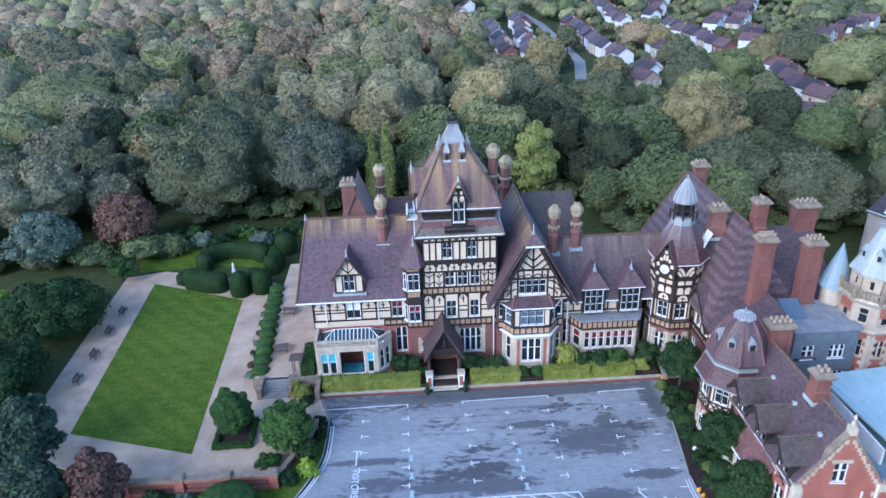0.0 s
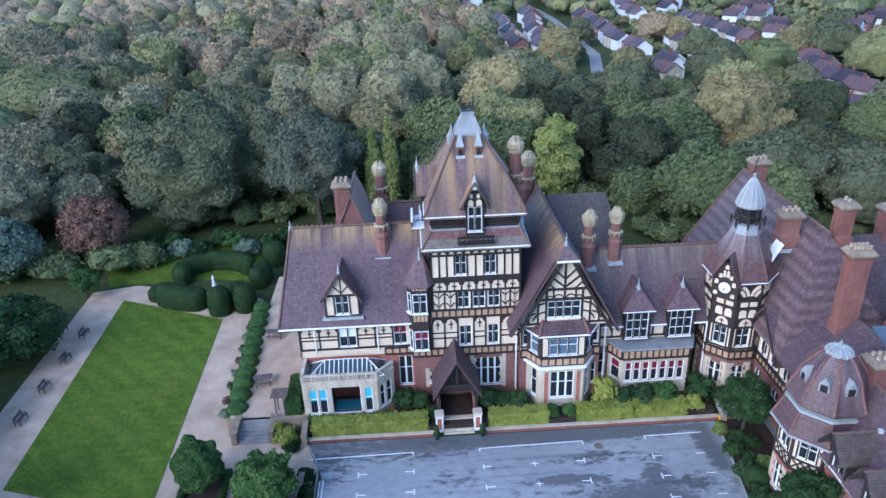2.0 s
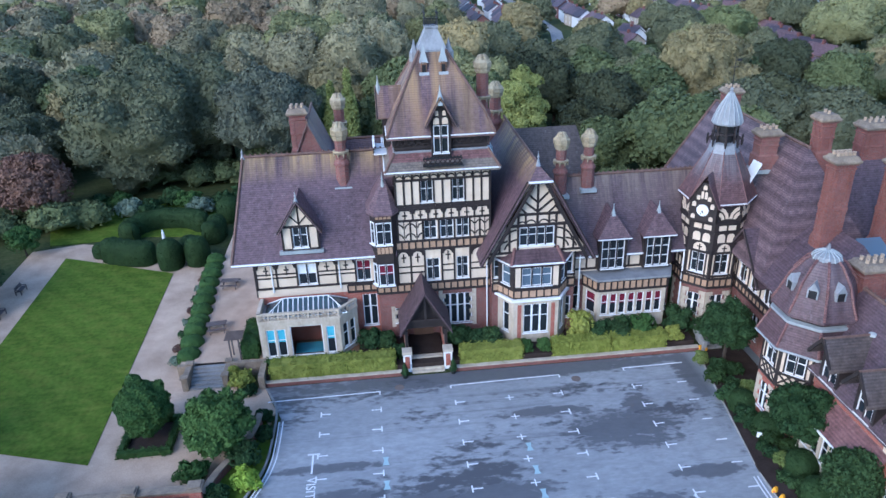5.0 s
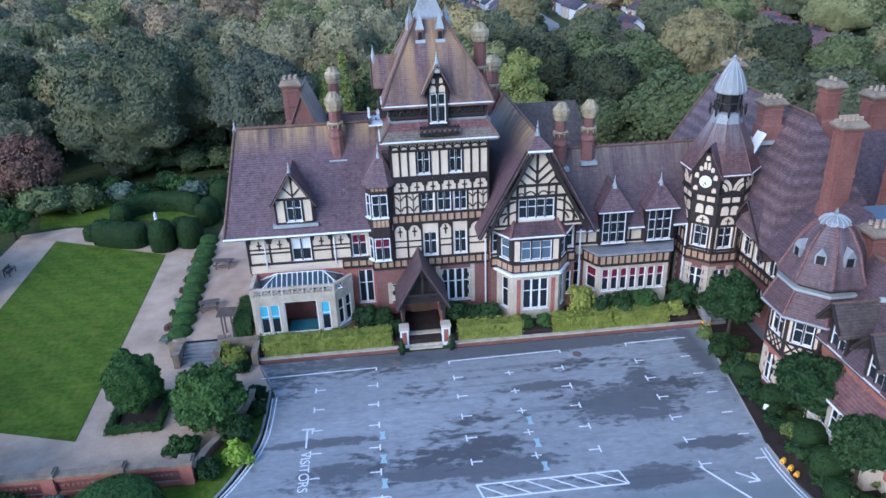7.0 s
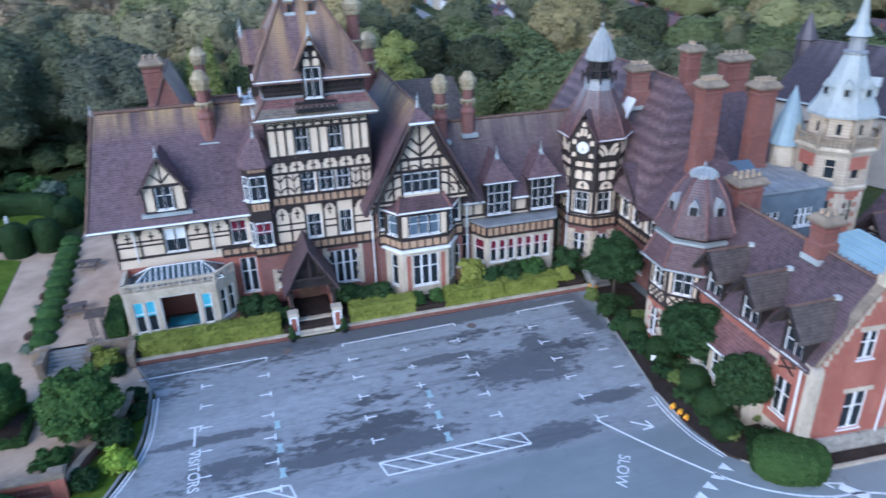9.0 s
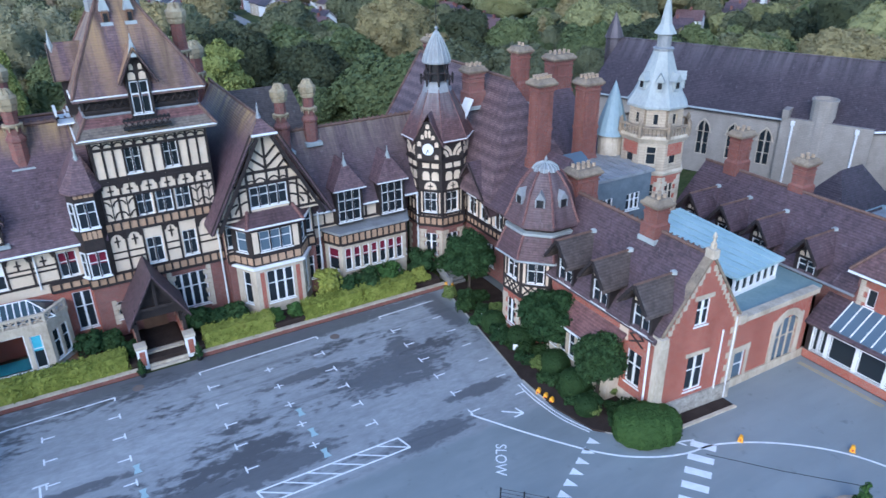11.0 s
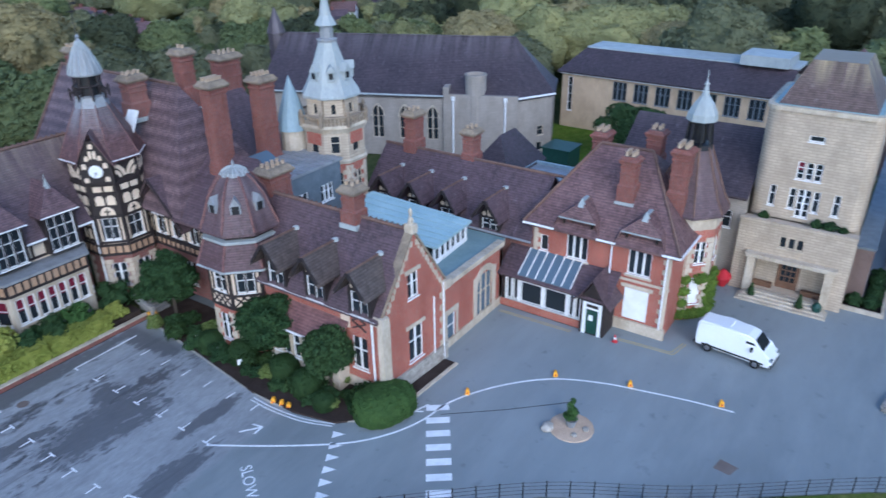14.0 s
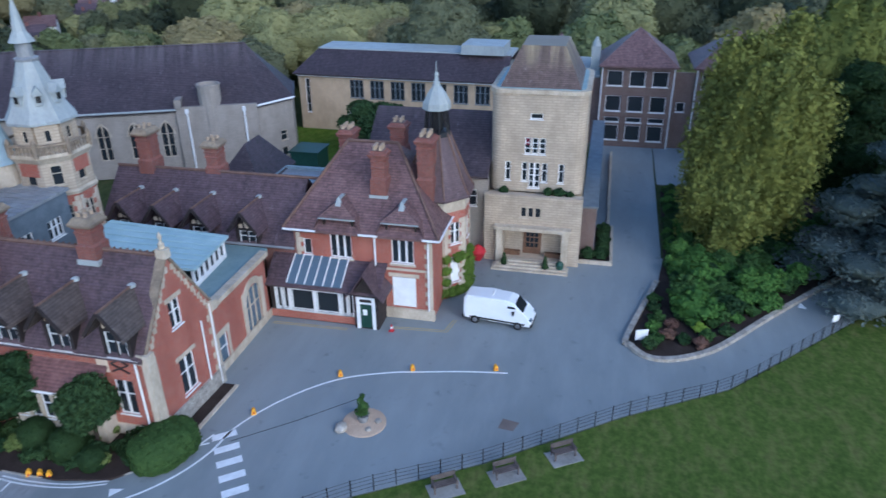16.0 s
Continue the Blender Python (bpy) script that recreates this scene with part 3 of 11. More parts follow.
def frame_at(x, y, z, turn=0.0):
    """A wall's own axes: u to the right as seen from outside, y inwards, z up."""
    return pose(x, y, z, 0, 0, turn)


def cube_mesh(mat):
    key = "cube_" + mat
    if key not in WORLD:
        bm = bmesh.new()
        box(bm, 0, 1, 0, 1, 0, 1)
        WORLD[key] = mesh_of("timber", bm, M[mat])
    return WORLD[key]


def bar(name, parent, m, u0, u1, y0, y1, w0, w1, mat="timber"):
    """A squared piece fixed on a wall, from one shared mesh."""
    return shared(name, cube_mesh(mat), parent, m @ Matrix.Translation((u0, y0, w0)) @ Matrix.Diagonal((u1 - u0, y1 - y0, w1 - w0, 1)))


def strut(parent, m, u0, w0, u1, w1, wide=0.16, proud=0.06):
    """A slanting timber between two points of a wall."""
    d, a = math.hypot(u1 - u0, w1 - w0), math.degrees(math.atan2(w1 - w0, u1 - u0))
    k = m @ Matrix.Translation((u0, 0, w0)) @ pose(0, 0, 0, 0, -a, 0)
    return shared("timber", cube_mesh("timber"), parent, k @ Matrix.Translation((0, -proud, -wide / 2)) @ Matrix.Diagonal((d, proud + 0.02, wide, 1)))


ARCS = {}


def arc(parent, m, uc, wc, r, a0, a1, wide=0.14, proud=0.05, n=8):
    key = (round(r, 2), a0, a1, wide)
    if key not in ARCS:
        bm = bmesh.new()
        rows = []
        for i in range(n + 1):
            b = radians(a0 + (a1 - a0) * i / n)
            rows.append([bm.verts.new(((r + d) * math.cos(b), y, (r + d) * math.sin(b))) for d, y in ((-wide / 2, 0.02), (-wide / 2, -proud), (wide / 2, -proud), (wide / 2, 0.02))])
        for p, q in zip(rows, rows[1:]):
            for k in range(4):
                bm.faces.new((p[k], p[(k + 1) % 4], q[(k + 1) % 4], q[k]))
        bm.faces.new(rows[0]), bm.faces.new(rows[-1][::-1])
        ARCS[key] = mesh_of("arched_brace", bm, M["timber"])
    return shared("arched_brace", ARCS[key], parent, m @ Matrix.Translation((uc, 0, wc)))


WINDOWS = {}


def window(parent, m, wide, high, nx=2, ny=2, mat="white", pane="glass", sill=True, blind=None, label="", mull=None):
    """A window in an opening whose lower left corner is at m: frame with bars, panes behind, sill below."""
    key = (round(wide, 2), round(high, 2), nx, ny, mat)
    if key not in WINDOWS:
        bm = bmesh.new()
        e, k = 0.075, 0.085
        bars_u = [(0, e), (wide - e, wide)] + [(wide * i / nx - k, wide * i / nx + k) for i in range(1, nx)]
        heights = [high * (1 - j / ny) if ny > 2 else high * 0.6 for j in range(1, ny)]
        bars_w = [(0, e), (high - e, high)] + [(z - 0.028, z + 0.028) for z in heights]
        us, ws = {round(v, 4) for p in bars_u for v in p}, {round(v, 4) for p in bars_w for v in p}
        lattice(bm, us, ws, lambda u, w: any(p < u < q for p, q in bars_u) or any(p < w < q for p, q in bars_w), 0.05, 0.15)
        fr = mesh_of("window_frame", bm, M[mat])
        bm = bmesh.new()
        box(bm, 0.01, wide - 0.01, 0.11, 0.13, 0.01, high - 0.01)
        pn = mesh_of("pane", bm, None)
        bm = bmesh.new()
        box(bm, -0.08, wide + 0.08, -0.1, 0.06, -0.09, -0.003)
        sl = mesh_of("sill", bm, M["white" if mat == "white" else mat])
        WINDOWS[key] = fr, pn, sl
    fr, pn, sl = WINDOWS[key]
    w = shared("window", fr, parent, m, label)
    pk = (key, pane)
    if pk not in WINDOWS:
        WINDOWS[pk] = pn.copy()
        WINDOWS[pk].materials.clear()
        WINDOWS[pk].materials.append(M[pane])
    shared("pane", WINDOWS[pk], w, m)
    if sill:
        shared("sill", sl, w, m)
    if mull and nx > 1:
        for i in range(1, nx):
            bar("mullion", w, m, wide * i / nx - 0.055, wide * i / nx + 0.055, 0.0, 0.1, 0, high, mull)
    if blind:
        bar("blind", w, m, 0.08, wide - 0.08, 0.095, 0.108, high * 0.52, high - 0.08, blind)
    return w


def lattice(bm, us, ws, filled, y0, y1):
    """One welded plate made of the filled cells of a grid, between y0 and y1."""
    us, ws, made = sorted(us), sorted(ws), {}

    def v(i, j, k):
        if (i, j, k) not in made:
            made[i, j, k] = bm.verts.new((us[i], (y0, y1)[k], ws[j]))
        return made[i, j, k]

    on = {(i, j) for i in range(len(us) - 1) for j in range(len(ws) - 1) if us[i + 1] - us[i] > 1e-5 and ws[j + 1] - ws[j] > 1e-5 and filled((us[i] + us[i + 1]) / 2, (ws[j] + ws[j + 1]) / 2)}
    for i, j in on:
        c = ((i, j), (i + 1, j), (i + 1, j + 1), (i, j + 1))
        bm.faces.new([v(*p, 0) for p in c]), bm.faces.new([v(*p, 1) for p in c[::-1]])
        for (p, q), nb in zip(zip(c, c[1:] + c[:1]), ((i, j - 1), (i + 1, j), (i, j + 1), (i - 1, j))):
            if nb not in on:
                bm.faces.new((v(*q, 0), v(*p, 0), v(*p, 1), v(*q, 1)))


def walling(bm, length, w0, w1, holes, thick=0.4, u0=0.0):
    """A wall plate with real openings."""
    us = {u0, length, *[v for h in holes for v in (h[0], h[0] + h[2]) if u0 < v < length]}
    ws = {w0, w1, *[v for h in holes for v in (h[1], h[1] + h[3]) if w0 < v < w1]}
    us, ws = {round(v, 4) for v in us}, {round(v, 4) for v in ws}
    lattice(bm, us, ws, lambda u, w: not any(h[0] < u < h[0] + h[2] and h[1] < w < h[1] + h[3] for h in holes), 0, thick)


def facade(parent, m, length, w0, w1, mat, holes=(), thick=0.4, name="wall", label=""):
    """holes: (u, w, wide, high, nx, ny[, options of window()])."""
    bm = bmesh.new()
    walling(bm, length - 0.003, w0, w1, holes, thick, 0.003)
    ob = part(name, bm, M[mat], parent, label, m)
    for h in holes:
        window(parent, m @ Matrix.Translation((h[0], 0.03, h[1])), h[2], h[3], *h[4:6], **{**({"mull": "timber"} if mat in ("plaster", "timber") else {}), **(h[6] if len(h) > 6 else {})})
    return ob


def quoins(parent, m, u, w0, w1, mat="stone", flip=1, step=0.42):
    """Alternating corner stones up an edge at u; flip: which way they reach."""
    z, k = w0, 0
    while z + step <= w1 + 0.01:
        d = (0.62 if k % 2 else 0.36) * flip
        bar("quoin", parent, m, min(u, u + d), max(u, u + d), -0.035, 0.05, z + 0.012, z + step - 0.012, mat)
        z, k = z + step, k + 1


def gutter(parent, a, b, r=0.09, mat="white", name="gutter"):
    bm = bmesh.new()
    tube(bm, a, b, r)
    return part(name, bm, M[mat], parent)


def chimney(parent, x, y, z0, z1, w=1.1, d=1.1, pots=2, mat="brick_old", pot="cap_stone", ornate=False, label="", turn=0.0, cap="cap_stone"):
    """A stack with shoulders, panelled shaft, corbelled weathered cap and a crown of short pots."""
    k, h = pose(x, y, 0, 0, 0, turn), z1 - z0

    def rise(steps, sides=4, rw=w, rd=d):
        bm = bmesh.new()
        loops = []
        for o, z in steps:
            if sides == 4:
                loops.append([bm.verts.new((sx * (rw / 2 + o), sy * (rd / 2 + o), z)) for sx, sy in ((-1, -1), (1, -1), (1, 1), (-1, 1))])
            else:
                loops.append([bm.verts.new((px, py, z)) for px, py in ring(0, 0, rw / 2 + o, sides, 22.5)])
        n = len(loops[0])
        for lo_, hi_ in zip(loops, loops[1:]):
            for i in range(n):
                bm.faces.new((lo_[i], lo_[(i + 1) % n], hi_[(i + 1) % n], hi_[i]))
        bm.faces.new(loops[0][::-1]), bm.faces.new(loops[-1])
        return bm

    zc = z1 - (0.85 if ornate else 0.62)
    if ornate:
        bm = rise([(0.06, z0), (0.06, z0 + h * 0.36), (0.16, z0 + h * 0.38), (0.16, z0 + h * 0.41), (-0.06, z0 + h * 0.46), (-0.06, z0 + h * 0.56), (0.03, z0 + h * 0.57), (0.03, z0 + h * 0.59), (-0.06, z0 + h * 0.6), (-0.06, zc - 0.45), (0.12, zc - 0.1), (0.14, zc)], 8)
    else:
        bm = rise([(0.12, z0), (0.12, z0 + h * 0.38), (0.0, z0 + h * 0.42), (0.0, z0 + h * 0.6), (0.05, z0 + h * 0.61), (0.05, z0 + h * 0.63), (0.0, z0 + h * 0.64), (0.0, zc - 0.5), (0.06, zc - 0.45), (0.06, zc - 0.34), (0.0, zc - 0.32), (0.0, zc - 0.16), (0.12, zc - 0.1), (0.12, zc)])
    st = part("chimney", bm, M[mat], parent, label, k)
    for s in (-1, 1):
        if not ornate and h > 4:
            bar("pilaster", st, k, s * w * 0.3 - 0.09, s * w * 0.3 + 0.09, -d / 2 - 0.06, -d / 2 + 0.02, z0 + h * 0.43, zc - 0.5, mat)
            bar("pilaster", st, k @ pose(0, 0, 0, 0, 0, -90), s * d * 0.3 - 0.09, s * d * 0.3 + 0.09, -w / 2 - 0.06, -w / 2 + 0.02, z0 + h * 0.43, zc - 0.5, mat)
    if ornate:
        bm = rise([(0.04, zc - 0.5), (0.12, zc - 0.3), (0.12, zc - 0.16), (0.2, zc - 0.02), (0.22, zc + 0.4), (0.12, zc + 0.5), (0.0, zc + 0.62), (-0.2, zc + 0.66)], 8)
    else:
        bm = rise([(0.14, zc - 0.02), (0.26, zc + 0.1), (0.26, zc + 0.24), (0.1, zc + 0.4), (0.02, zc + 0.55), (-0.1, zc + 0.58)] if cap == "cap_stone" else [(0.122, zc - 0.02), (0.2, zc + 0.08), (0.2, zc + 0.2), (0.06, zc + 0.3), (0.0, zc + 0.42), (-0.1, zc + 0.45)])
    part("chimney_cap", bm, M["lichen_stone" if ornate else cap], st, "yellow-lichened corbelled stone cap" if ornate else "lichened stone chimney cap" if cap == "cap_stone" else "corbelled brick chimney head", k)
    if ornate:
        zb = z0 + h * 0.57
        bm = rise([(-0.05, zb - 0.16), (0.14, zb), (0.17, zb + 0.1), (0.03, zb + 0.16)], 8)
        part("string_band", bm, M["lichen_stone"], st, "pale stone moulding round the stack", k)
        for px, py in ring(0, 0, w / 2 + 0.08, 8, 22.5):
            bm = bmesh.new()
            lathe(bm, px, py, [(0.03, zb - 0.34), (0.08, zb - 0.12), (0.09, zb + 0.02)], 5)
            part("bracket", bm, M["lichen_stone"], st, "", k)
    bm = rise([(0.2, z0 - 0.1), (0.2, z0 + 0.22), (0.1, z0 + 0.26)])
    part("flashing", bm, M["lead_pale"], st, "pale lead flashing", k)
    spots = ring(0, 0, w * 0.36, 6) if ornate else [((i + 0.5) / pots * w - w / 2, sy * d * 0.22) if w >= d else (sy * w * 0.22, (i + 0.5) / pots * d - d / 2) for i in range(pots) for sy in (-1, 1)]
    for px, py in spots:
        bm = bmesh.new()
        if ornate:
            lathe(bm, px, py, [(0.24, zc + 0.45), (0.2, zc + 0.72), (0.11, zc + 0.98), (0.08, zc + 1.0)], 6)
            for v in bm.verts:
                f = max(0.0, v.co.z - zc - 0.45) * 0.75
                v.co.x, v.co.y = v.co.x - px * f, v.co.y - py * f
        else:
            lathe(bm, px, py, [(0.15, zc + 0.5), (0.12, zc + 0.7), (0.15, zc + 0.85)], 6)
        part("chimney_pot", bm, M["lichen_stone" if ornate else "pot_buff"], st, "", k)
    return st


def roof(parent, faces, mat="roof", thick=0.22, name="roof", label=""):
    for f in faces:
        bm = bmesh.new()
        slab(bm, f, thick)
        ob = part(name, bm, M[mat], parent, label)
    return ob


def ridge(parent, pts, mat="terracotta", r=0.13, crest=0.0):
    """Half-round ridge tiles along a line, with a row of small crests if asked."""
    for a, b in zip(pts, pts[1:]):
        bm = bmesh.new()
        tube(bm, a, b, r, 6)
        if crest:
            d = (Vector(b) - Vector(a)).length
            for i in range(int(d / 0.45)):
                p = Vector(a).lerp(Vector(b), (i + 0.5) * 0.45 / d)
                box(bm, p.x - 0.07, p.x + 0.07, p.y - 0.03, p.y + 0.03, p.z + r * 0.6, p.z + r + crest)
        part("ridge_tiles", bm, M[mat], parent)


def hip_x(x0, x1, y0, y1, ze, r0, r1, yr, zr):
    """Hipped roof with its ridge along x: four slopes."""
    a, b, c, d, e, f = (x0, y0, ze), (x1, y0, ze), (x1, y1, ze), (x0, y1, ze), (r0, yr, zr), (r1, yr, zr)
    return [[a, b, f, e], [c, d, e, f], [d, a, e], [b, c, f]]


def hip_y(x0, x1, y0, y1, ze, r0, r1, xr, zr):
    a, b, c, d, e, f = (x0, y0, ze), (x1, y0, ze), (x1, y1, ze), (x0, y1, ze), (xr, r0, zr), (xr, r1, zr)
    return [[d, a, e, f], [b, c, f, e], [a, b, e], [c, d, f]]


def finial(parent, x, y, z, h=0.9, mat="lead"):
    bm = bmesh.new()
    lathe(bm, x, y, [(0.22, z - 0.35), (0.12, z), (0.06, z + h * 0.3), (0.11, z + h * 0.45), (0.05, z + h * 0.6), (0.02, z + h)], 8)
    part("finial", bm, M[mat], parent, "grey lead finial")


# ---- plant helpers ----
def blob_points(rng, blobs, count):
    """Points and normals on the outside of a heap of ellipsoids."""
    size = np.array([(r[0] * r[1] + r[1] * r[2] + r[0] * r[2]) for _, r in blobs])
    pick = rng.choice(len(blobs), count, p=size / size.sum())
    c, r = np.array([b[0] for b in blobs])[pick], np.array([b[1] for b in blobs])[pick]
    v = rng.normal(size=(count, 3))
    v[:, 2] = np.where(v[:, 2] < -0.5, -v[:, 2], v[:, 2])
    v /= np.linalg.norm(v, axis=1)[:, None]
    p = c + v * r * rng.uniform(0.9, 1.1, (count, 1))
    keep = np.ones(count, bool)
    for (bc, br) in blobs:
        keep &= (((p - np.array(bc)) / np.array(br)) ** 2).sum(1) > 0.72
    return p[keep], v[keep]


def leaf_quads(rng, p, v, size, flat=0.75):
    n = len(p)
    nor = v + rng.normal(scale=flat * 0.6, size=(n, 3))
    nor /= np.linalg.norm(nor, axis=1)[:, None]
    side = np.cross(nor, rng.normal(size=(n, 3)))
    side /= np.linalg.norm(side, axis=1)[:, None]
    up = np.cross(nor, side)
    s = size * rng.uniform(0.6, 1.35, (n, 1))
    droop = nor * s * 0.25
    q = np.stack([p - side * s - droop, p - up * s * 0.6, p + side * s - droop, p + up * s * 0.6], 1)
    return q.reshape(-1, 3)


def leaf_sprays(rng, p, v, size, flat=0.75):
    """One small pointed spray of leaves at each place: a tilted triangle."""
    n = len(p)
    nor = v + rng.normal(scale=flat * 0.6, size=(n, 3))
    nor /= np.linalg.norm(nor, axis=1)[:, None]
    side = np.cross(nor, rng.normal(size=(n, 3)))
    side /= np.linalg.norm(side, axis=1)[:, None]
    up = np.cross(nor, side)
    s = size * rng.uniform(0.55, 1.4, (n, 1))
    return np.stack([p - side * s - up * s * 0.5, p + side * s - up * s * 0.5, p + up * s * 1.1], 1).reshape(-1, 3)


def ball(nu, nv):
    """A coarse sphere of nu x nv cells: corners and faces."""
    vs, fs = [(0, 0, -1)], []
    for j in range(1, nv):
        a = math.pi * j / nv - math.pi / 2
        vs += [(math.cos(a) * math.cos(2 * math.pi * i / nu), math.cos(a) * math.sin(2 * math.pi * i / nu), math.sin(a)) for i in range(nu)]
    vs.append((0, 0, 1))
    top = 1 + nu * (nv - 2)
    for i in range(nu):
        k = (i + 1) % nu
        fs.append((0, 1 + k, 1 + i, 1 + i))
        for j in range(nv - 2):
            fs.append((1 + nu * j + i, 1 + nu * j + k, 1 + nu * (j + 1) + k, 1 + nu * (j + 1) + i))
        fs.append((top + i, top + k, len(vs) - 1, len(vs) - 1))
    return np.array(vs), np.array(fs)


BALLS = {"fine": ball(8, 5), "coarse": ball(6, 4)}


def leafy_mesh(name, trees, material, core="fine", cores=99):
    """trees: (seed, blobs, leaves, leaf size). One mesh: soft cores under loose leaf clumps, with one tint a tree."""
    verts, loops, sizes, tints, smooth, base = [], [], [], [], [], 0
    bv, bf = BALLS[core]
    bf = [list(dict.fromkeys(f.tolist())) for f in bf]
    flat, lens = np.array([i for f in bf for i in f]), [len(f) for f in bf]
    for seed, blobs, count, size in trees:
        rng = np.random.default_rng(seed)
        first = base
        for c, r in blobs[:cores]:
            w = bv * np.array(r) * (0.8 if cores > 1 else 0.7) * rng.uniform(0.8, 1.08, (len(bv), 1)) + np.array(c)
            verts.append(w)
            loops.append(flat + base)
            sizes += lens
            smooth += [True] * len(lens)
            base += len(w)
        p, v = blob_points(rng, blobs, count)
        q = leaf_quads(rng, p, v, size)
        verts.append(q)
        loops.append(np.arange(base, base + len(q)))
        sizes += [4] * (len(q) // 4)
        smooth += [False] * (len(q) // 4)
        base += len(q)
        tints.append(np.full(base - first, rng.uniform(0, 1)))
    me = bpy.data.meshes.new(name)
    co, lo = np.concatenate(verts).astype(np.float32), np.concatenate(loops).astype(np.int32)
    me.vertices.add(len(co))
    me.vertices.foreach_set("co", co.ravel())
    me.loops.add(len(lo))
    me.loops.foreach_set("vertex_index", lo)
    me.polygons.add(len(sizes))
    starts = np.concatenate([[0], np.cumsum(sizes)[:-1]]).astype(np.int32)
    me.polygons.foreach_set("loop_start", starts)
    me.polygons.foreach_set("use_smooth", np.array(smooth))
    me.attributes.new("tint", "FLOAT", "POINT").data.foreach_set("value", np.concatenate(tints).astype(np.float32))
    me.update(calc_edges=True)
    me.materials.append(material)
    return me


def crown_blobs(rng, r, h, lift, n=9, point=0.0, rough=1.0, skirt=1.5):
    """A dome with overlapping billows on it, for a crown of radius r and height h whose foot is at lift."""
    out = [((0, 0, lift + h * 0.46), (r * 0.88, r * 0.88, h * 0.47))]
    lean, swell = rng.uniform(0, 6.28), rng.uniform(0.05, 0.2) * rough
    for i in range(n):
        s = 1 - (i + 0.5) / n * skirt
        a = i * 2.39996 + rng.uniform(-0.5, 0.5)
        d = r * 0.74 * math.sqrt(max(0.02, 1 - s * s)) * (1 - point * max(0.0, 0.5 + 0.5 * s)) * rng.uniform(1.0 - 0.18 * rough, 1.0 + 0.12 * rough) * (1 + swell * math.cos(a - lean))
        b = r * rng.uniform(0.24, 0.42) * (9.0 / n) ** 0.3 * (1 - 0.35 * point)
        out.append(((d * math.cos(a), d * math.sin(a), lift + h * (0.48 + 0.42 * s) + rng.uniform(-0.06, 0.06) * h), (b * rng.uniform(0.85, 1.25), b * rng.uniform(0.85, 1.25), b * rng.uniform(0.6, 0.95))))
    if point:
        out[0] = ((0, 0, lift + h * 0.42), (r * 0.6, r * 0.6, h * 0.42))
        out.append(((0, 0, lift + h * 0.82), (r * 0.25, r * 0.25, h * 0.19)))
    return out


def bough_blobs(rng, r, h, lift, tiers=9):
    """Flat drooping boughs in tiers round a stem, wide at the foot, narrow at the top."""
    out = [((0, 0, lift + h * 0.4), (r * 0.3, r * 0.3, h * 0.42))]
    for k in range(tiers):
        f = (k + 0.5) / tiers
        reach = r * (1 - f) ** 0.7
        m = max(3, int(9 * (1 - f) + 2))
        for i in range(m):
            a = 6.283 * (i + 0.5 * (k % 2)) / m + rng.uniform(-0.25, 0.25)
            for q in (0.45, 0.8):
                d = reach * q * rng.uniform(0.85, 1.15)
                w = r * 0.24 * (1.15 - 0.5 * f) * rng.uniform(0.8, 1.2)
                out.append(((d * math.cos(a), d * math.sin(a), lift + h * (0.04 + 0.93 * f) - q * 0.07 * h * (1 - f) + rng.uniform(-0.015, 0.015) * h), (w, w, w * 0.34)))
    return out


def trunk(bm, h, r, limbs, rng, spread):
    lathe(bm, 0, 0, [(r * 1.5, 0), (r, 0.5), (r * 0.8, h * 0.5), (r * 0.45, h)], 7)
    for i in range(limbs):
        a = 2 * math.pi * i / limbs + rng.uniform(-0.4, 0.4)
        z = h * rng.uniform(0.45, 0.8)
        tube(bm, (0, 0, z), (spread * math.cos(a), spread * math.sin(a), z + spread * rng.uniform(0.5, 1.0)), r * 0.35, 5)


TREES = {}


def tree(name, label, category, x, y, r, h, mat="tree", seed=0, lift=None, leaves=1800, size=0.38, n=10, point=0.0, z=0.0, group="", trunk_r=None, boughs=0, rough=1.0, skirt=1.5, cores=99):
    """A tree of its own: tapered trunk with limbs, and a crown. Alike seeds share meshes."""
    lift = h * 0.22 if lift is None else lift
    key = (seed, mat, leaves, n, point, round(lift / h, 2), round(size, 2), round(r / h, 1))
    if key not in TREES:
        rng = np.random.default_rng(seed + 11)
        TREES[key] = leafy_mesh("crown", [(seed, bough_blobs(rng, r, h - lift, lift, boughs) if boughs else crown_blobs(rng, r, h - lift, lift, n, point, rough, skirt), leaves, size)], M[mat], "coarse" if n > 30 and cores > 1 else "fine", cores), r, h
        bm = bmesh.new()
        trunk(bm, h * 0.75, (trunk_r or 0.028 * h), 5, rng, r * 0.5)
        TREES[key] += (mesh_of("trunk", bm, M["bark"]),)
    me, r0, h0, tr = TREES[key]
    e = thing(name, label, category, (x, y, z), group)
    m = Matrix.Translation((x, y, z)) @ Matrix.Rotation((seed * 2.4 + x * 0.7 + y), 4, "Z") @ Matrix.Diagonal((r / r0, r / r0, h / h0, 1))
    shared("trunk", tr, e, m)
    shared("crown", me, e, m)
    return e


SPHERES = {}


def sphere(sub):
    """Corners and faces of a unit sphere of even triangles."""
    if sub not in SPHERES:
        bm = bmesh.new()
        bmesh.ops.create_icosphere(bm, subdivisions=sub, radius=1.0)
        SPHERES[sub] = np.array([v.co[:] for v in bm.verts]), np.array([[v.index for v in f.verts] for f in bm.faces])
        bm.free()
    return SPHERES[sub]


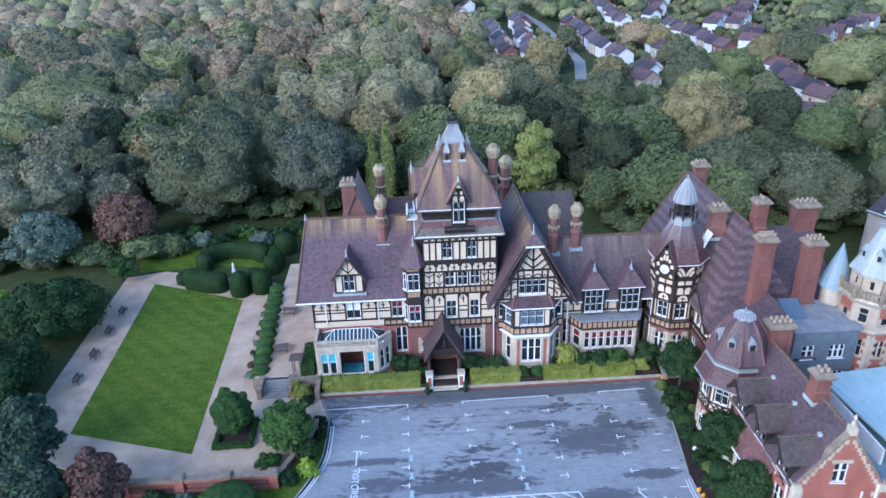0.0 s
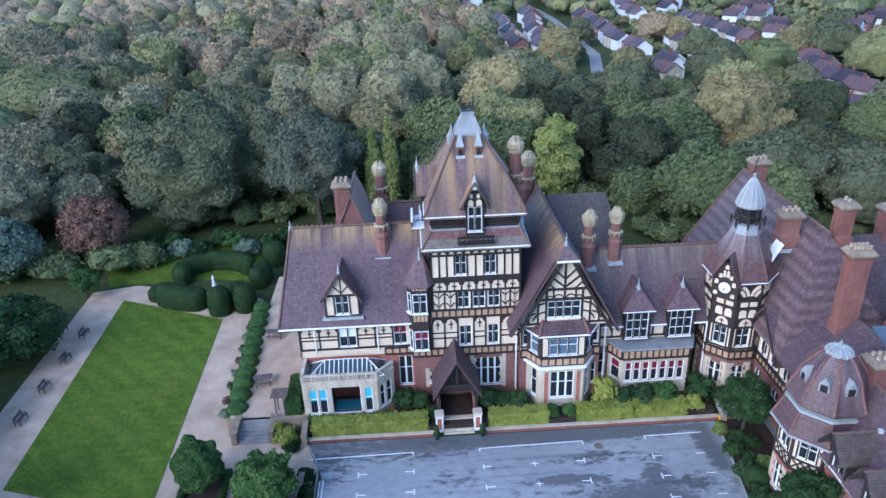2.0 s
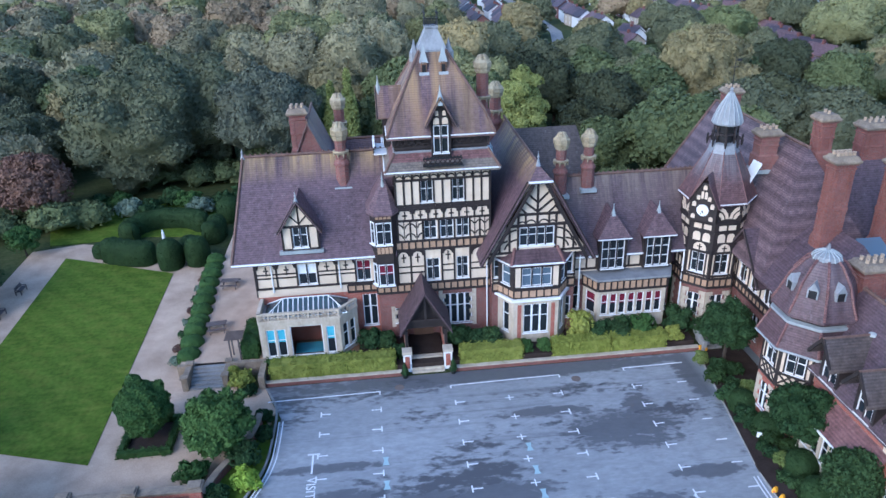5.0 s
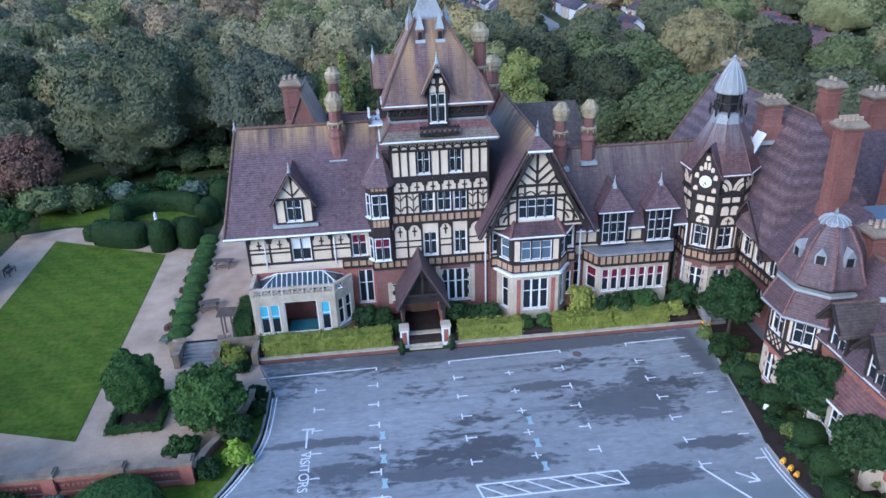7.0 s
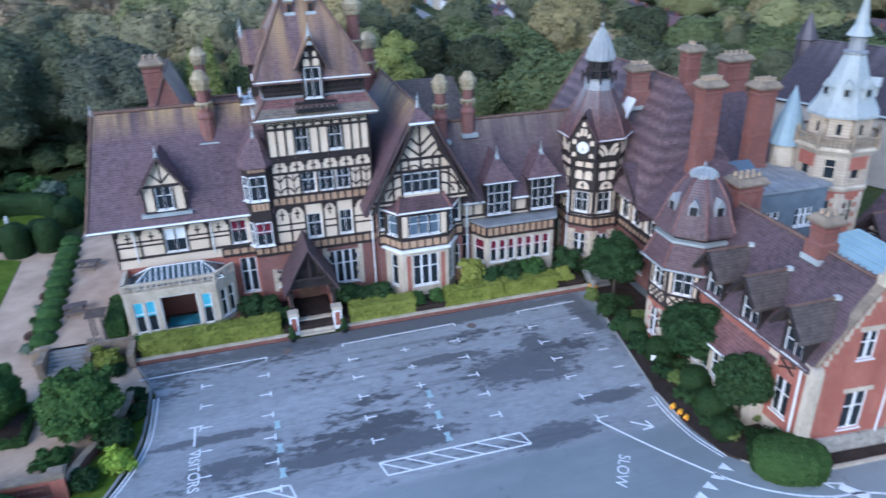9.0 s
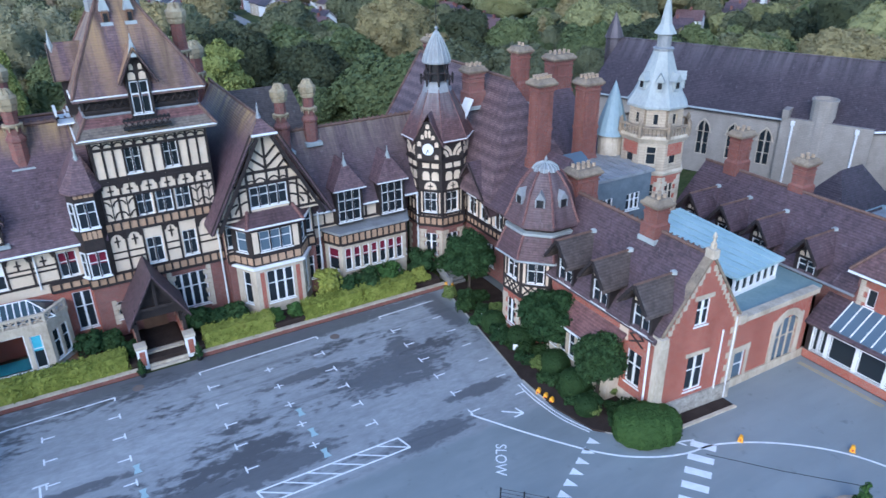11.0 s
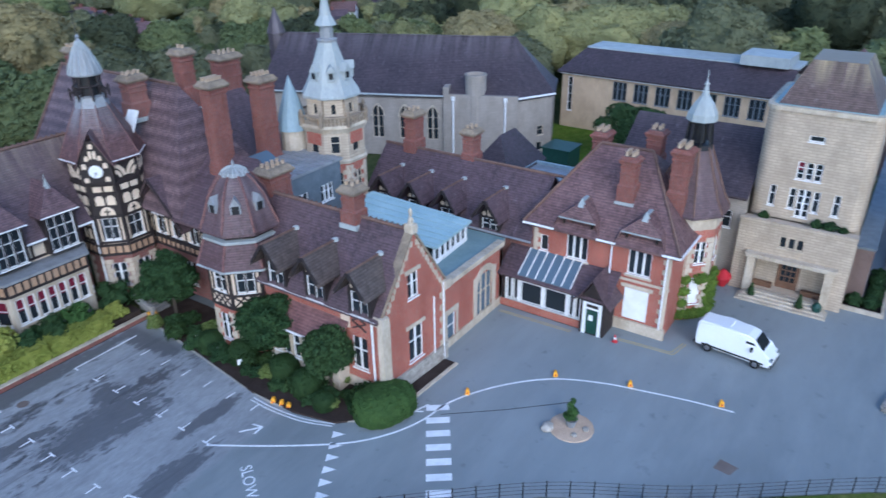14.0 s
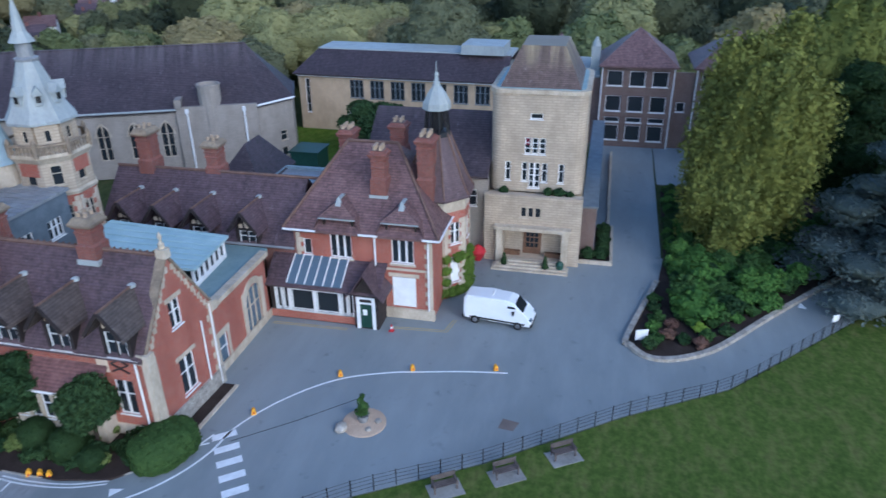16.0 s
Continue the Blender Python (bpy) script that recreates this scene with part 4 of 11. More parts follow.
def billow_crown(rng, r, h, foot=0.12, sub=3, lobes=60, leaves=900, size=0.4, ragged=0.5, boss=(0.18, 0.34), flat=0.95):
    """A broadleaf crown from its foot to h: the union of many rounded clumps, with loose leaf sprays on it."""
    d, f = sphere(sub)
    k = np.arange(lobes) + 0.5
    zz, aa = 1 - 1.75 * k / lobes, k * 2.39996 + rng.uniform(0, 6.28)
    c = np.c_[np.sqrt(np.maximum(0.0, 1 - zz * zz)) * np.cos(aa), np.sqrt(np.maximum(0.0, 1 - zz * zz)) * np.sin(aa), zz] + rng.normal(0, 0.16, (lobes, 3))
    c *= rng.uniform(0.5, 0.78, (lobes, 1))
    b = rng.uniform(*boss, lobes)
    dc = d @ c.T
    inside = b ** 2 - (c ** 2).sum(1) + dc ** 2
    t = np.where(inside > 0, dc + np.sqrt(np.maximum(inside, 0)), 0).max(1)
    t = np.maximum(t, 0.62) * (1 + rng.normal(0, 0.03, len(d)))
    lean = rng.normal(0, 0.12, 2)
    wide = np.array([r * rng.uniform(0.9, 1.12), r * rng.uniform(0.9, 1.12), h * (1 - foot) / 2])
    v = d * t[:, None]
    v[:, :2] += lean * v[:, 2:3] * 0.6
    v = v * wide / 1.02 + np.array([0, 0, h * (1 + foot) / 2])
    tri = v[f]
    nor = np.cross(tri[:, 1] - tri[:, 0], tri[:, 2] - tri[:, 0])
    area = np.linalg.norm(nor, axis=1)
    nor /= area[:, None]
    w = area * np.clip(nor[:, 2] + 0.75, 0.02, None)
    pick = rng.choice(len(f), leaves, p=w / w.sum())
    bary = rng.dirichlet((1, 1, 1), leaves)
    p = (tri[pick] * bary[:, :, None]).sum(1) + nor[pick] * rng.uniform(-0.1, 1.0, (leaves, 1)) ** 2 * ragged
    return v, f, leaf_sprays(rng, p, nor[pick], size, flat)


def crown_mesh(name, trees, material):
    """trees: (seed, x, y, z, options of billow_crown()). One mesh, with one tint a tree."""
    verts, loops, sizes, tints, smooth_, base = [], [], [], [], [], 0
    for seed, x, y, z, options in trees:
        rng = np.random.default_rng(seed)
        v, f, q = billow_crown(rng, **options)
        for w, l, core in ((v, f.ravel(), True), (q, np.arange(len(q)), False)):
            verts.append(w + np.array([x, y, z]))
            loops.append(l + base)
            sizes.append(np.full(len(l) // 3, 3))
            smooth_.append(np.full(len(l) // 3, core))
            base += len(w)
        tints.append(np.full(len(v) + len(q), rng.uniform(0, 1)))
    me = bpy.data.meshes.new(name)
    co, lo = np.concatenate(verts).astype(np.float32), np.concatenate(loops).astype(np.int32)
    sizes = np.concatenate(sizes)
    me.vertices.add(len(co))
    me.vertices.foreach_set("co", co.ravel())
    me.loops.add(len(lo))
    me.loops.foreach_set("vertex_index", lo)
    me.polygons.add(len(sizes))
    me.polygons.foreach_set("loop_start", np.concatenate([[0], np.cumsum(sizes)[:-1]]).astype(np.int32))
    me.polygons.foreach_set("use_smooth", np.concatenate(smooth_))
    me.attributes.new("tint", "FLOAT", "POINT").data.foreach_set("value", np.concatenate(tints).astype(np.float32))
    me.update(calc_edges=True)
    me.materials.append(material)
    return me


GROWN = {}


def broad_tree(name, label, category, x, y, r, h, mat, seed=0, group="", foot=0.1, leaves=2600, size=0.3, lobes=60, sub=3, z=0.0, **options):
    """A broadleaf tree of its own: tapered trunk with limbs under a billowing crown. Alike seeds share meshes."""
    key = (seed, mat, leaves, lobes)
    if key not in GROWN:
        bm = bmesh.new()
        trunk(bm, h * 0.7, 0.026 * h, 5, np.random.default_rng(seed + 3), r * 0.45)
        GROWN[key] = crown_mesh("crown", [(seed, 0, 0, 0, dict(r=r, h=h, foot=foot, sub=sub, lobes=lobes, leaves=leaves, size=size, **options))], M[mat]), mesh_of("trunk", bm, M["bark"]), r, h
    me, tr, r0, h0 = GROWN[key]
    e = thing(name, label, category, (x, y, z), group)
    m = Matrix.Translation((x, y, z)) @ Matrix.Rotation(seed * 2.4 + x * 0.7 + y, 4, "Z") @ Matrix.Diagonal((r / r0, r / r0, h / h0, 1))
    shared("trunk", tr, e, m)
    shared("crown", me, e, m)
    return e


def clipped(name, label, category, x0, x1, y0, y1, z0, h, mat="hedge", dens=34, size=0.13, seed=1, group="", wob=0.06):
    """A clipped box hedge: a soft-edged body with a skin of small leaves."""
    rng = np.random.default_rng(seed)
    bm = bmesh.new()
    nx, ny = max(2, int((x1 - x0) / 0.5)), max(2, int((y1 - y0) / 0.5))
    box(bm, x0 + 0.06, x1 - 0.06, y0 + 0.06, y1 - 0.06, z0, z0 + h - 0.06)
    me = mesh_of(name, bm, M[mat])
    ob = new(name, me)
    area = [(x1 - x0) * (y1 - y0), (x1 - x0) * h, (x1 - x0) * h, (y1 - y0) * h, (y1 - y0) * h]
    ps, vs = [], []
    for k, a in enumerate(area):
        c = int(a * dens)
        u, w = rng.uniform(0, 1, c), rng.uniform(0, 1, c)
        X, Y, Z = x0 + u * (x1 - x0), y0 + u * (y1 - y0), z0 + w * h
        one = np.ones(c)
        p, v = ((np.c_[X, y0 + w * (y1 - y0), one * (z0 + h)], (0, 0, 1)), (np.c_[X, one * y0, Z], (0, -1, 0)), (np.c_[X, one * y1, Z], (0, 1, 0)), (np.c_[one * x0, Y, Z], (-1, 0, 0)), (np.c_[one * x1, Y, Z], (1, 0, 0)))[k]
        ps.append(p + rng.normal(scale=wob, size=(c, 3))), vs.append(np.tile(v, (c, 1)))
    q = leaf_quads(rng, np.concatenate(ps), np.concatenate(vs).astype(float), size)
    skin = bpy.data.meshes.new("leaves")
    skin.from_pydata(q.tolist(), [], [tuple(range(i, i + 4)) for i in range(0, len(q), 4)])
    skin.materials.append(M[mat])
    WORLD[ob] = I4
    shared("leaves", skin, ob, I4)
    return tagged(ob, label, category, group)


def bush(name, label, category, x, y, r, h, mat="shrub", seed=0, z=0.0, leaves=700, size=0.15, n=7, group=""):
    rng = np.random.default_rng(seed + 5)
    me = leafy_mesh(name, [(seed, crown_blobs(rng, r, h, -0.08 * h, n), leaves, size)], M[mat])
    ob = new(name, me)
    ob.location = (x, y, z)
    WORLD[ob] = Matrix.Translation((x, y, z))
    return tagged(ob, label, category, group)


def yew(name, label, category, path, half, h, mat="hedge", seed=0, group="", z=0.0, dens=34, size=0.1):
    """A clipped rounded hedge swept along a path, or a clipped dome where the path is one point; with a skin of small leaves."""
    rng = np.random.default_rng(seed)
    prof = [(1.0, 0.0), (1.06, 0.3), (1.02, 0.6), (0.86, 0.82), (0.55, 0.95), (0.0, 1.0)]
    rows = []
    if len(path) == 1:
        n = 14
        for i in range(n):
            a = 6.2832 * i / n
            rows.append([(path[0][0] + half * u * math.cos(a) * rng.uniform(0.95, 1.05), path[0][1] + half * u * math.sin(a) * rng.uniform(0.95, 1.05), z + h * w) for u, w in prof])
        rows.append(rows[0])
    else:
        pts = [Vector((x, y, 0)) for x, y in smooth(path)]
        gone, total = 0.0, sum((b - a).length for a, b in zip(pts, pts[1:]))
        for i, p in enumerate(pts):
            if i:
                gone += (p - pts[i - 1]).length
            d = (pts[min(i + 1, len(pts) - 1)] - pts[max(i - 1, 0)]).normalized()
            side = Vector((-d.y, d.x, 0))
            e = min(1.0, min(gone, total - gone) / half)
            e = max(0.05, math.sqrt(max(0.0, 1 - (1 - e) ** 2)))
            k = e * half * rng.uniform(0.93, 1.07)
            hh = h * (0.7 + 0.3 * e) * rng.uniform(0.95, 1.05)
            rows.append([tuple(p + side * k * u + Vector((0, 0, z + hh * w))) for u, w in prof] + [tuple(p - side * k * u + Vector((0, 0, z + hh * w))) for u, w in prof[-2::-1]])
    grid = np.array(rows)
    m, n = grid.shape[:2]
    me = bpy.data.meshes.new(name)
    me.from_pydata(grid.reshape(-1, 3).tolist(), [], [(i * n + j, (i + 1) * n + j, (i + 1) * n + j + 1, i * n + j + 1) for i in range(m - 1) for j in range(n - 1)])
    bm = bmesh.new()
    bm.from_mesh(me)
    bmesh.ops.remove_doubles(bm, verts=bm.verts, dist=0.002)
    bmesh.ops.recalc_face_normals(bm, faces=bm.faces)
    for f in bm.faces:
        f.smooth = True
    ps, vs = [], []
    for f in bm.faces:
        c, no = f.calc_center_median(), f.normal
        for _ in range(int(f.calc_area() * dens + rng.uniform(0, 1))):
            wts = rng.dirichlet(np.ones(len(f.verts)))
            q = sum((v.co * float(x) for v, x in zip(f.verts, wts)), Vector((0, 0, 0)))
            ps.append(q + no * float(rng.normal(0.02, 0.03))), vs.append(no)
    bm.to_mesh(me)
    bm.free()
    me.materials.append(M[mat])
    me.attributes.new("tint", "FLOAT", "POINT").data.foreach_set("value", np.full(len(me.vertices), 0.35, np.float32))
    ob = new(name, me)
    WORLD[ob] = I4
    q = leaf_quads(rng, np.array([tuple(p) for p in ps]), np.array([tuple(v) for v in vs]), size, 0.5)
    skin = bpy.data.meshes.new("leaves")
    skin.from_pydata(q.tolist(), [], [tuple(range(i, i + 4)) for i in range(0, len(q), 4)])
    skin.materials.append(M[mat])
    skin.attributes.new("tint", "FLOAT", "POINT").data.foreach_set("value", np.full(len(skin.vertices), 0.5, np.float32))
    shared("leaves", skin, ob, I4)
    return tagged(ob, label, category, group)

# ---- ground ----
def sheet(name, pts, z, mat, label, category, thick=0.12):
    bm = bmesh.new()
    prism(bm, pts, z - thick, z)
    return lone(name, bm, M[mat], label, category, kind="structure")


bm = bmesh.new()
box(bm, -1500, 1500, -1500, 1500, -0.6, -0.1)
lone("ground", bm, M["grass"], "rough dark green grass under the woods", "ground", kind="structure")
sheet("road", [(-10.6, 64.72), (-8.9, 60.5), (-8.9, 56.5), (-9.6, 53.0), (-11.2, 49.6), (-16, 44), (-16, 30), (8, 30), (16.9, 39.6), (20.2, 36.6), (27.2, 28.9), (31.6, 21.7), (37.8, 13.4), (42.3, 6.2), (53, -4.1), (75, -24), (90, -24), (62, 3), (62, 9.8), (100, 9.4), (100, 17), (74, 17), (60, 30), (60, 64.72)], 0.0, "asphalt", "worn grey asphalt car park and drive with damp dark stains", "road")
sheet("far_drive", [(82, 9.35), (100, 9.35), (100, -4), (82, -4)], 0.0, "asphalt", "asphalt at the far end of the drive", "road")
sheet("lawn", [(-37.6, 94.4), (-23.7, 88.2), (-22.5, 57.0), (-36.0, 61.2)], 0.03, "lawn", "mown green lawn with faint mowing stripes", "lawn", 0.1)
sheet("path", [(-42.5, 97), (-37, 98.4), (-20, 93), (-17.5, 90), (-17.5, 67.5), (-12.5, 65.5), (-10.6, 64.6), (-9.4, 61.5), (-10.4, 55.4), (-13, 53.4), (-26, 53.0), (-36, 56.5), (-41.5, 62)], -0.02, "gravel", "pale buff gravel garden path", "path", 0.1)
sheet("park", [(16.9, 39.6), (20.2, 36.4), (27.2, 28.7), (31.6, 21.5), (37.8, 13.2), (42.3, 6.0), (53, -4.3), (75, -24.2), (75, -60), (8, -60), (8, 30)], 0.02, "field", "rough sunburnt parkland grass", "grass", 0.14)
sheet("back_yard", [(62, 30), (74, 18), (101, 18), (101, 60), (80, 62), (62, 62)], -0.03, "paving", "grey paved yard between the buildings", "yard", 0.06)
sheet("back_lawn", [(80, 34), (95, 32), (97, 66), (80.5, 66)], 0.0, "lawn", "small green lawn between the buildings", "lawn", 0.08)
sheet("verge", [(-10.2, 60.5), (-9.35, 59), (-9.5, 55.0), (-10.2, 52.8), (-11.6, 49.8), (-14.0, 46.8), (-26, 46.8), (-26, 51.4), (-13.1, 51.4), (-12.5, 54), (-11.4, 56.4), (-10.6, 58.4)], 0.01, "lawn", "mown grass verge between the wall and the drive", "grass", 0.08)
bm = bmesh.new()
box(bm, -18.2, -11.0, 67.6, 97.0, -0.1, 0.9)
lone("terrace", bm, M["gravel"], "raised pale gravel terrace", "terrace", kind="structure")
bm = bmesh.new()
prism(bm, [(-11.0, 65.35), (27.0, 65.45), (27.0, 72), (-11.0, 80)], -0.1, 0.72)
lone("flower_bed", bm, M["soil"], "dark planted bed along the house front", "flower bed", kind="structure")
bm = bmesh.new()
prism(bm, [(27.0, 64.6), (26.1, 58.2), (24.9, 50.0), (24.9, 46), (25.6, 42.9), (27.6, 40.8), (29.8, 39.6), (31.0, 40.2), (31.0, 64.6)], -0.05, 0.14)
lone("flower_bed_east", bm, M["soil"], "dark soil bed along the east wing", "flower bed", kind="structure")
sheet("garden_grass", [(-29.5, 99.5), (-20.5, 98), (-20.5, 112), (-46, 112), (-41, 98.5)], -0.01, "lawn", "mown grass behind the clipped hedges", "grass", 0.1)


# ---- west wing ----
def arch_row(p, m, u0, u1, w0, w1, n, cross=True):
    """Framed panels: posts, a round arch in each, a small cross under it."""
    s = (u1 - u0) / n
    for i in range(n + 1):
        bar("timber", p, m, u0 + i * s - 0.08, u0 + i * s + 0.08, -0.06, 0.02, w0, w1)
    for i in range(n):
        c, r = u0 + (i + 0.5) * s, s / 2 - 0.13
        arc(p, m, c, w1 - r - 0.12, r, 0, 180, 0.13)
        for d in (-1, 1):
            bm = bmesh.new()
            q = [(c + d * (s / 2), w1), (c + d * 0.02, w1)] + [(c + d * r * math.cos(radians(a)), w1 - r - 0.12 + r * math.sin(radians(a))) for a in (90, 70, 50, 30, 12)] + [(c + d * (s / 2), w1 - r)]
            prism(bm, q, 0, 0.05, pose(0, 0.012, 0, 90, 0, 0))
            part("spandrel", bm, M["timber"], p, "", m)
        if cross:
            bar("timber", p, m, c - 0.06, c + 0.06, -0.05, 0.02, w1 - r - 0.75, w1 - r + 0.12)
            bar("timber", p, m, c - 0.22, c + 0.22, -0.05, 0.02, w1 - r - 0.32, w1 - r - 0.2)
        if w1 - w0 > 2.2:
            bar("timber", p, m, u0 + i * s + 0.08, u0 + (i + 1) * s - 0.08, -0.05, 0.02, (w0 + w1) / 2 - 0.1, (w0 + w1) / 2 + 0.02)


def curl_row(p, m, u0, u1, w0, w1, n):
    """Panels with pairs of curved braces springing from the posts."""
    s = (u1 - u0) / n
    for i in range(n + 1):
        bar("timber", p, m, u0 + i * s - 0.08, u0 + i * s + 0.08, -0.06, 0.02, w0, w1)
    for i in range(n):
        c = u0 + (i + 0.5) * s
        bar("timber", p, m, c - 0.04, c + 0.04, -0.05, 0.02, w0, w1)
        k = 2 if w1 - w0 > 1.2 else 1
        for j in range(k):
            z = w0 + (w1 - w0) * (j + 0.5) / k
            r = min(s / 2, (w1 - w0) / k) * 0.8
            arc(p, m, u0 + i * s, z - r / 2, r, 5, 85, 0.11)
            arc(p, m, u0 + (i + 1) * s, z - r / 2, r, 95, 175, 0.11)


def posts(p, m, u0, u1, w0, w1, n, wide=0.16):
    s = (u1 - u0) / n
    for i in range(n + 1):
        bar("timber", p, m, u0 + i * s - wide / 2, u0 + i * s + wide / 2, -0.06, 0.02, w0, w1)


def rails(p, m, u0, u1, *ws, high=0.2):
    for w in ws:
        bar("timber", p, m, u0, u1, -0.08, 0.02, w - high / 2, w + high / 2)


def panel_band(p, m, u0, u1, w0, w1, n, proud=0.1):
    """A jettied band of ochre panels between dark rails."""
    bm = bmesh.new()
    box(bm, u0, u1, -proud, 0.02, w0, w1)
    part("jetty_band", bm, M["panel"], p, "ochre panels between black rails", m)
    k = m @ Matrix.Translation((0, -proud, 0))
    rails(p, k, u0, u1, w0, w1)
    posts(p, k, u0, u1, w0, w1, n, 0.14)


def hip_dormer(p, m, wide, w0, w1, deep, rise, nx=2, ny=2, roof_mat="roof", finial_h=0.7, frame_mat="timber"):
    """A dormer window on a slope: m at the foot of its front, hipped roof, finial."""
    bm = bmesh.new()
    h = wide / 2
    walling(bm, h, w0, w1, [(-h + 0.22, w0 + 0.2, wide - 0.44, w1 - w0 - 0.35)], 0.15, -h)
    for s in (-1, 1):
        box(bm, *sorted((s * h, s * (h - 0.12))), 0.15, deep, w0, w1)
    d = part("dormer", bm, M[frame_mat], p, "dormer with dark timber front", m)
    window(p, m @ Matrix.Translation((-h + 0.22, 0.0, w0 + 0.2)), wide - 0.44, w1 - w0 - 0.35, nx, ny, mull="timber")
    o = 0.28
    bm = bmesh.new()
    e = [(-h - o, -o, w1), (h + o, -o, w1), (h + o, deep, w1), (-h - o, deep, w1)]
    a, b = (0, h * 0.55, w1 + rise), (0, deep + 0.6, w1 + rise)
    for f in ([e[0], e[1], a], [e[1], e[2], b, a], [e[3], e[0], a, b]):
        slab(bm, f, 0.12)
    part("dormer_roof", bm, M[roof_mat], p, "", m)
    bm = bmesh.new()
    tube(bm, (-h - o, -o, w1 - 0.05), (h + o, -o, w1 - 0.05), 0.06)
    part("gutter", bm, M["white"], p, "", m)
    bm = bmesh.new()
    lathe(bm, *a[:2], [(0.28, a[2] - 0.45), (0.1, a[2] + 0.05), (0.06, a[2] + 0.2), (0.02, a[2] + finial_h)], 6)
    part("finial", bm, M["lead_pale"], p, "", m)


def gable_dormer(p, m, wide, w0, w1, rise, deep, roof_mat="roof", nx=2, ny=2, out=0.5):
    """A gabled dormer with framed front and deep eaves; m at the foot of its front."""
    h = wide / 2
    bm = bmesh.new()
    walling(bm, h, w0, w1, [(-0.62, w0 + 0.25, 1.24, w1 - w0 - 0.3)], 0.15, -h)
    prism(bm, [(-h, w1), (h, w1), (0, w1 + rise)], 0, 0.15, pose(0, 0.15, 0, 90, 0, 0))
    for s in (-1, 1):
        box(bm, *sorted((s * h, s * (h - 0.12))), 0.15, deep, w0, w1)
    part("dormer", bm, M["plaster"], p, "gabled dormer with cream plaster and black framing", m)
    window(p, m @ Matrix.Translation((-0.62, 0.0, w0 + 0.25)), 1.24, w1 - w0 - 0.3, nx, ny, mull="timber")
    posts(p, m, -h, h, w0, w1, 1), posts(p, m, -0.7, 0.7, w0, w1, 1)
    rails(p, m, -h, h, w0 + 0.08, w1)
    for s in (-1, 1):
        strut(p, m, 0, w1 + rise * 0.1, s * h * 0.5, w1 + rise * 0.45, 0.12)
        bar("timber", p, m, -0.06, 0.06, -0.05, 0.02, w1, w1 + rise)
        strut(p, m @ Matrix.Translation((0, -out + 0.1, 0)), s * (h + 0.3), w1 - 0.3 * rise / h, 0, w1 + rise, 0.24, 0.08)
    bm = bmesh.new()
    k = rise / h
    for s in (-1, 1):
        a, b = (s * (h + 0.35), -out, w1 - 0.35 * k), (0, -out, w1 + rise + 0.08)
        slab(bm, [a, b, (0, deep + 0.9, b[2]), (a[0], deep, a[2])], 0.14)
    part("dormer_roof", bm, M[roof_mat], p, "", m)


def arched_panel(p, m, u0, u1, w0, w1, mat="plaster"):
    """A plaster panel with a round head, set in dark framing."""
    r, c = (u1 - u0) / 2, (u0 + u1) / 2
    pts = [(u0, w0), (u1, w0)] + [(c + r * math.cos(radians(a)), w1 - r + r * math.sin(radians(a))) for a in range(0, 181, 30)]
    bm = bmesh.new()
    prism(bm, pts, 0, 0.05, pose(0, 0.01, 0, 90, 0, 0))
    part("panel", bm, M[mat], p, "", m)


def deep_dormer(p, m, half, w0, we, wr, front, back, roof_mat="roof_e"):
    """A dormer under a deep gabled roof running out over it; dark carved front, paired white sashes."""
    bm = bmesh.new()
    walling(bm, half - 0.25, w0, we, [(-0.7, w0 + 0.15, 1.4, we - w0 - 0.35)], 0.15, -half + 0.25)
    prism(bm, [(-half + 0.25, we), (half - 0.25, we), (0, wr - 0.35)], 0, 0.15, pose(0, 0.15, 0, 90, 0, 0))
    for s in (-1, 1):
        box(bm, *sorted((s * (half - 0.25), s * (half - 0.37))), 0.15, back - 0.6, w0, we)
    part("dormer", bm, M["timber"], p, "dark timber dormer front", m)
    window(p, m @ Matrix.Translation((-0.7, 0.0, w0 + 0.15)), 1.4, we - w0 - 0.35, 2, 2, mull="timber")
    for s in (-1, 0, 1):
        arched_panel(p, m, s * 0.5 - 0.17, s * 0.5 + 0.17, we + 0.05, we + (0.75 if s == 0 else 0.4))
    for s in (-1, 1):
        strut(p, m @ Matrix.Translation((0, front + 0.06, 0)), s * half, we, 0, wr, 0.22, 0.08)
        bm = bmesh.new()
        o = half + 0.12
        slab(bm, [(s * o, front, we - 0.12), (0, front, wr + 0.06), (0, back, wr + 0.06), (s * o, back - 1.3, we - 0.12)], 0.13)
        part("dormer_roof", bm, M[roof_mat], p, "", m)
    bm = bmesh.new()
    tube(bm, (0, front, wr + 0.05), (0, back, wr + 0.05), 0.09)
    part("ridge_tiles", bm, M["terracotta"], p, "", m)
    bm = bmesh.new()
    lathe(bm, 0, back - 0.1, [(0.27, wr - 0.05), (0.24, wr + 0.12), (0.08, wr + 0.2)], 7)
    part("lead_saddle", bm, M["lead_pale"], p, "pale lead saddle", m)


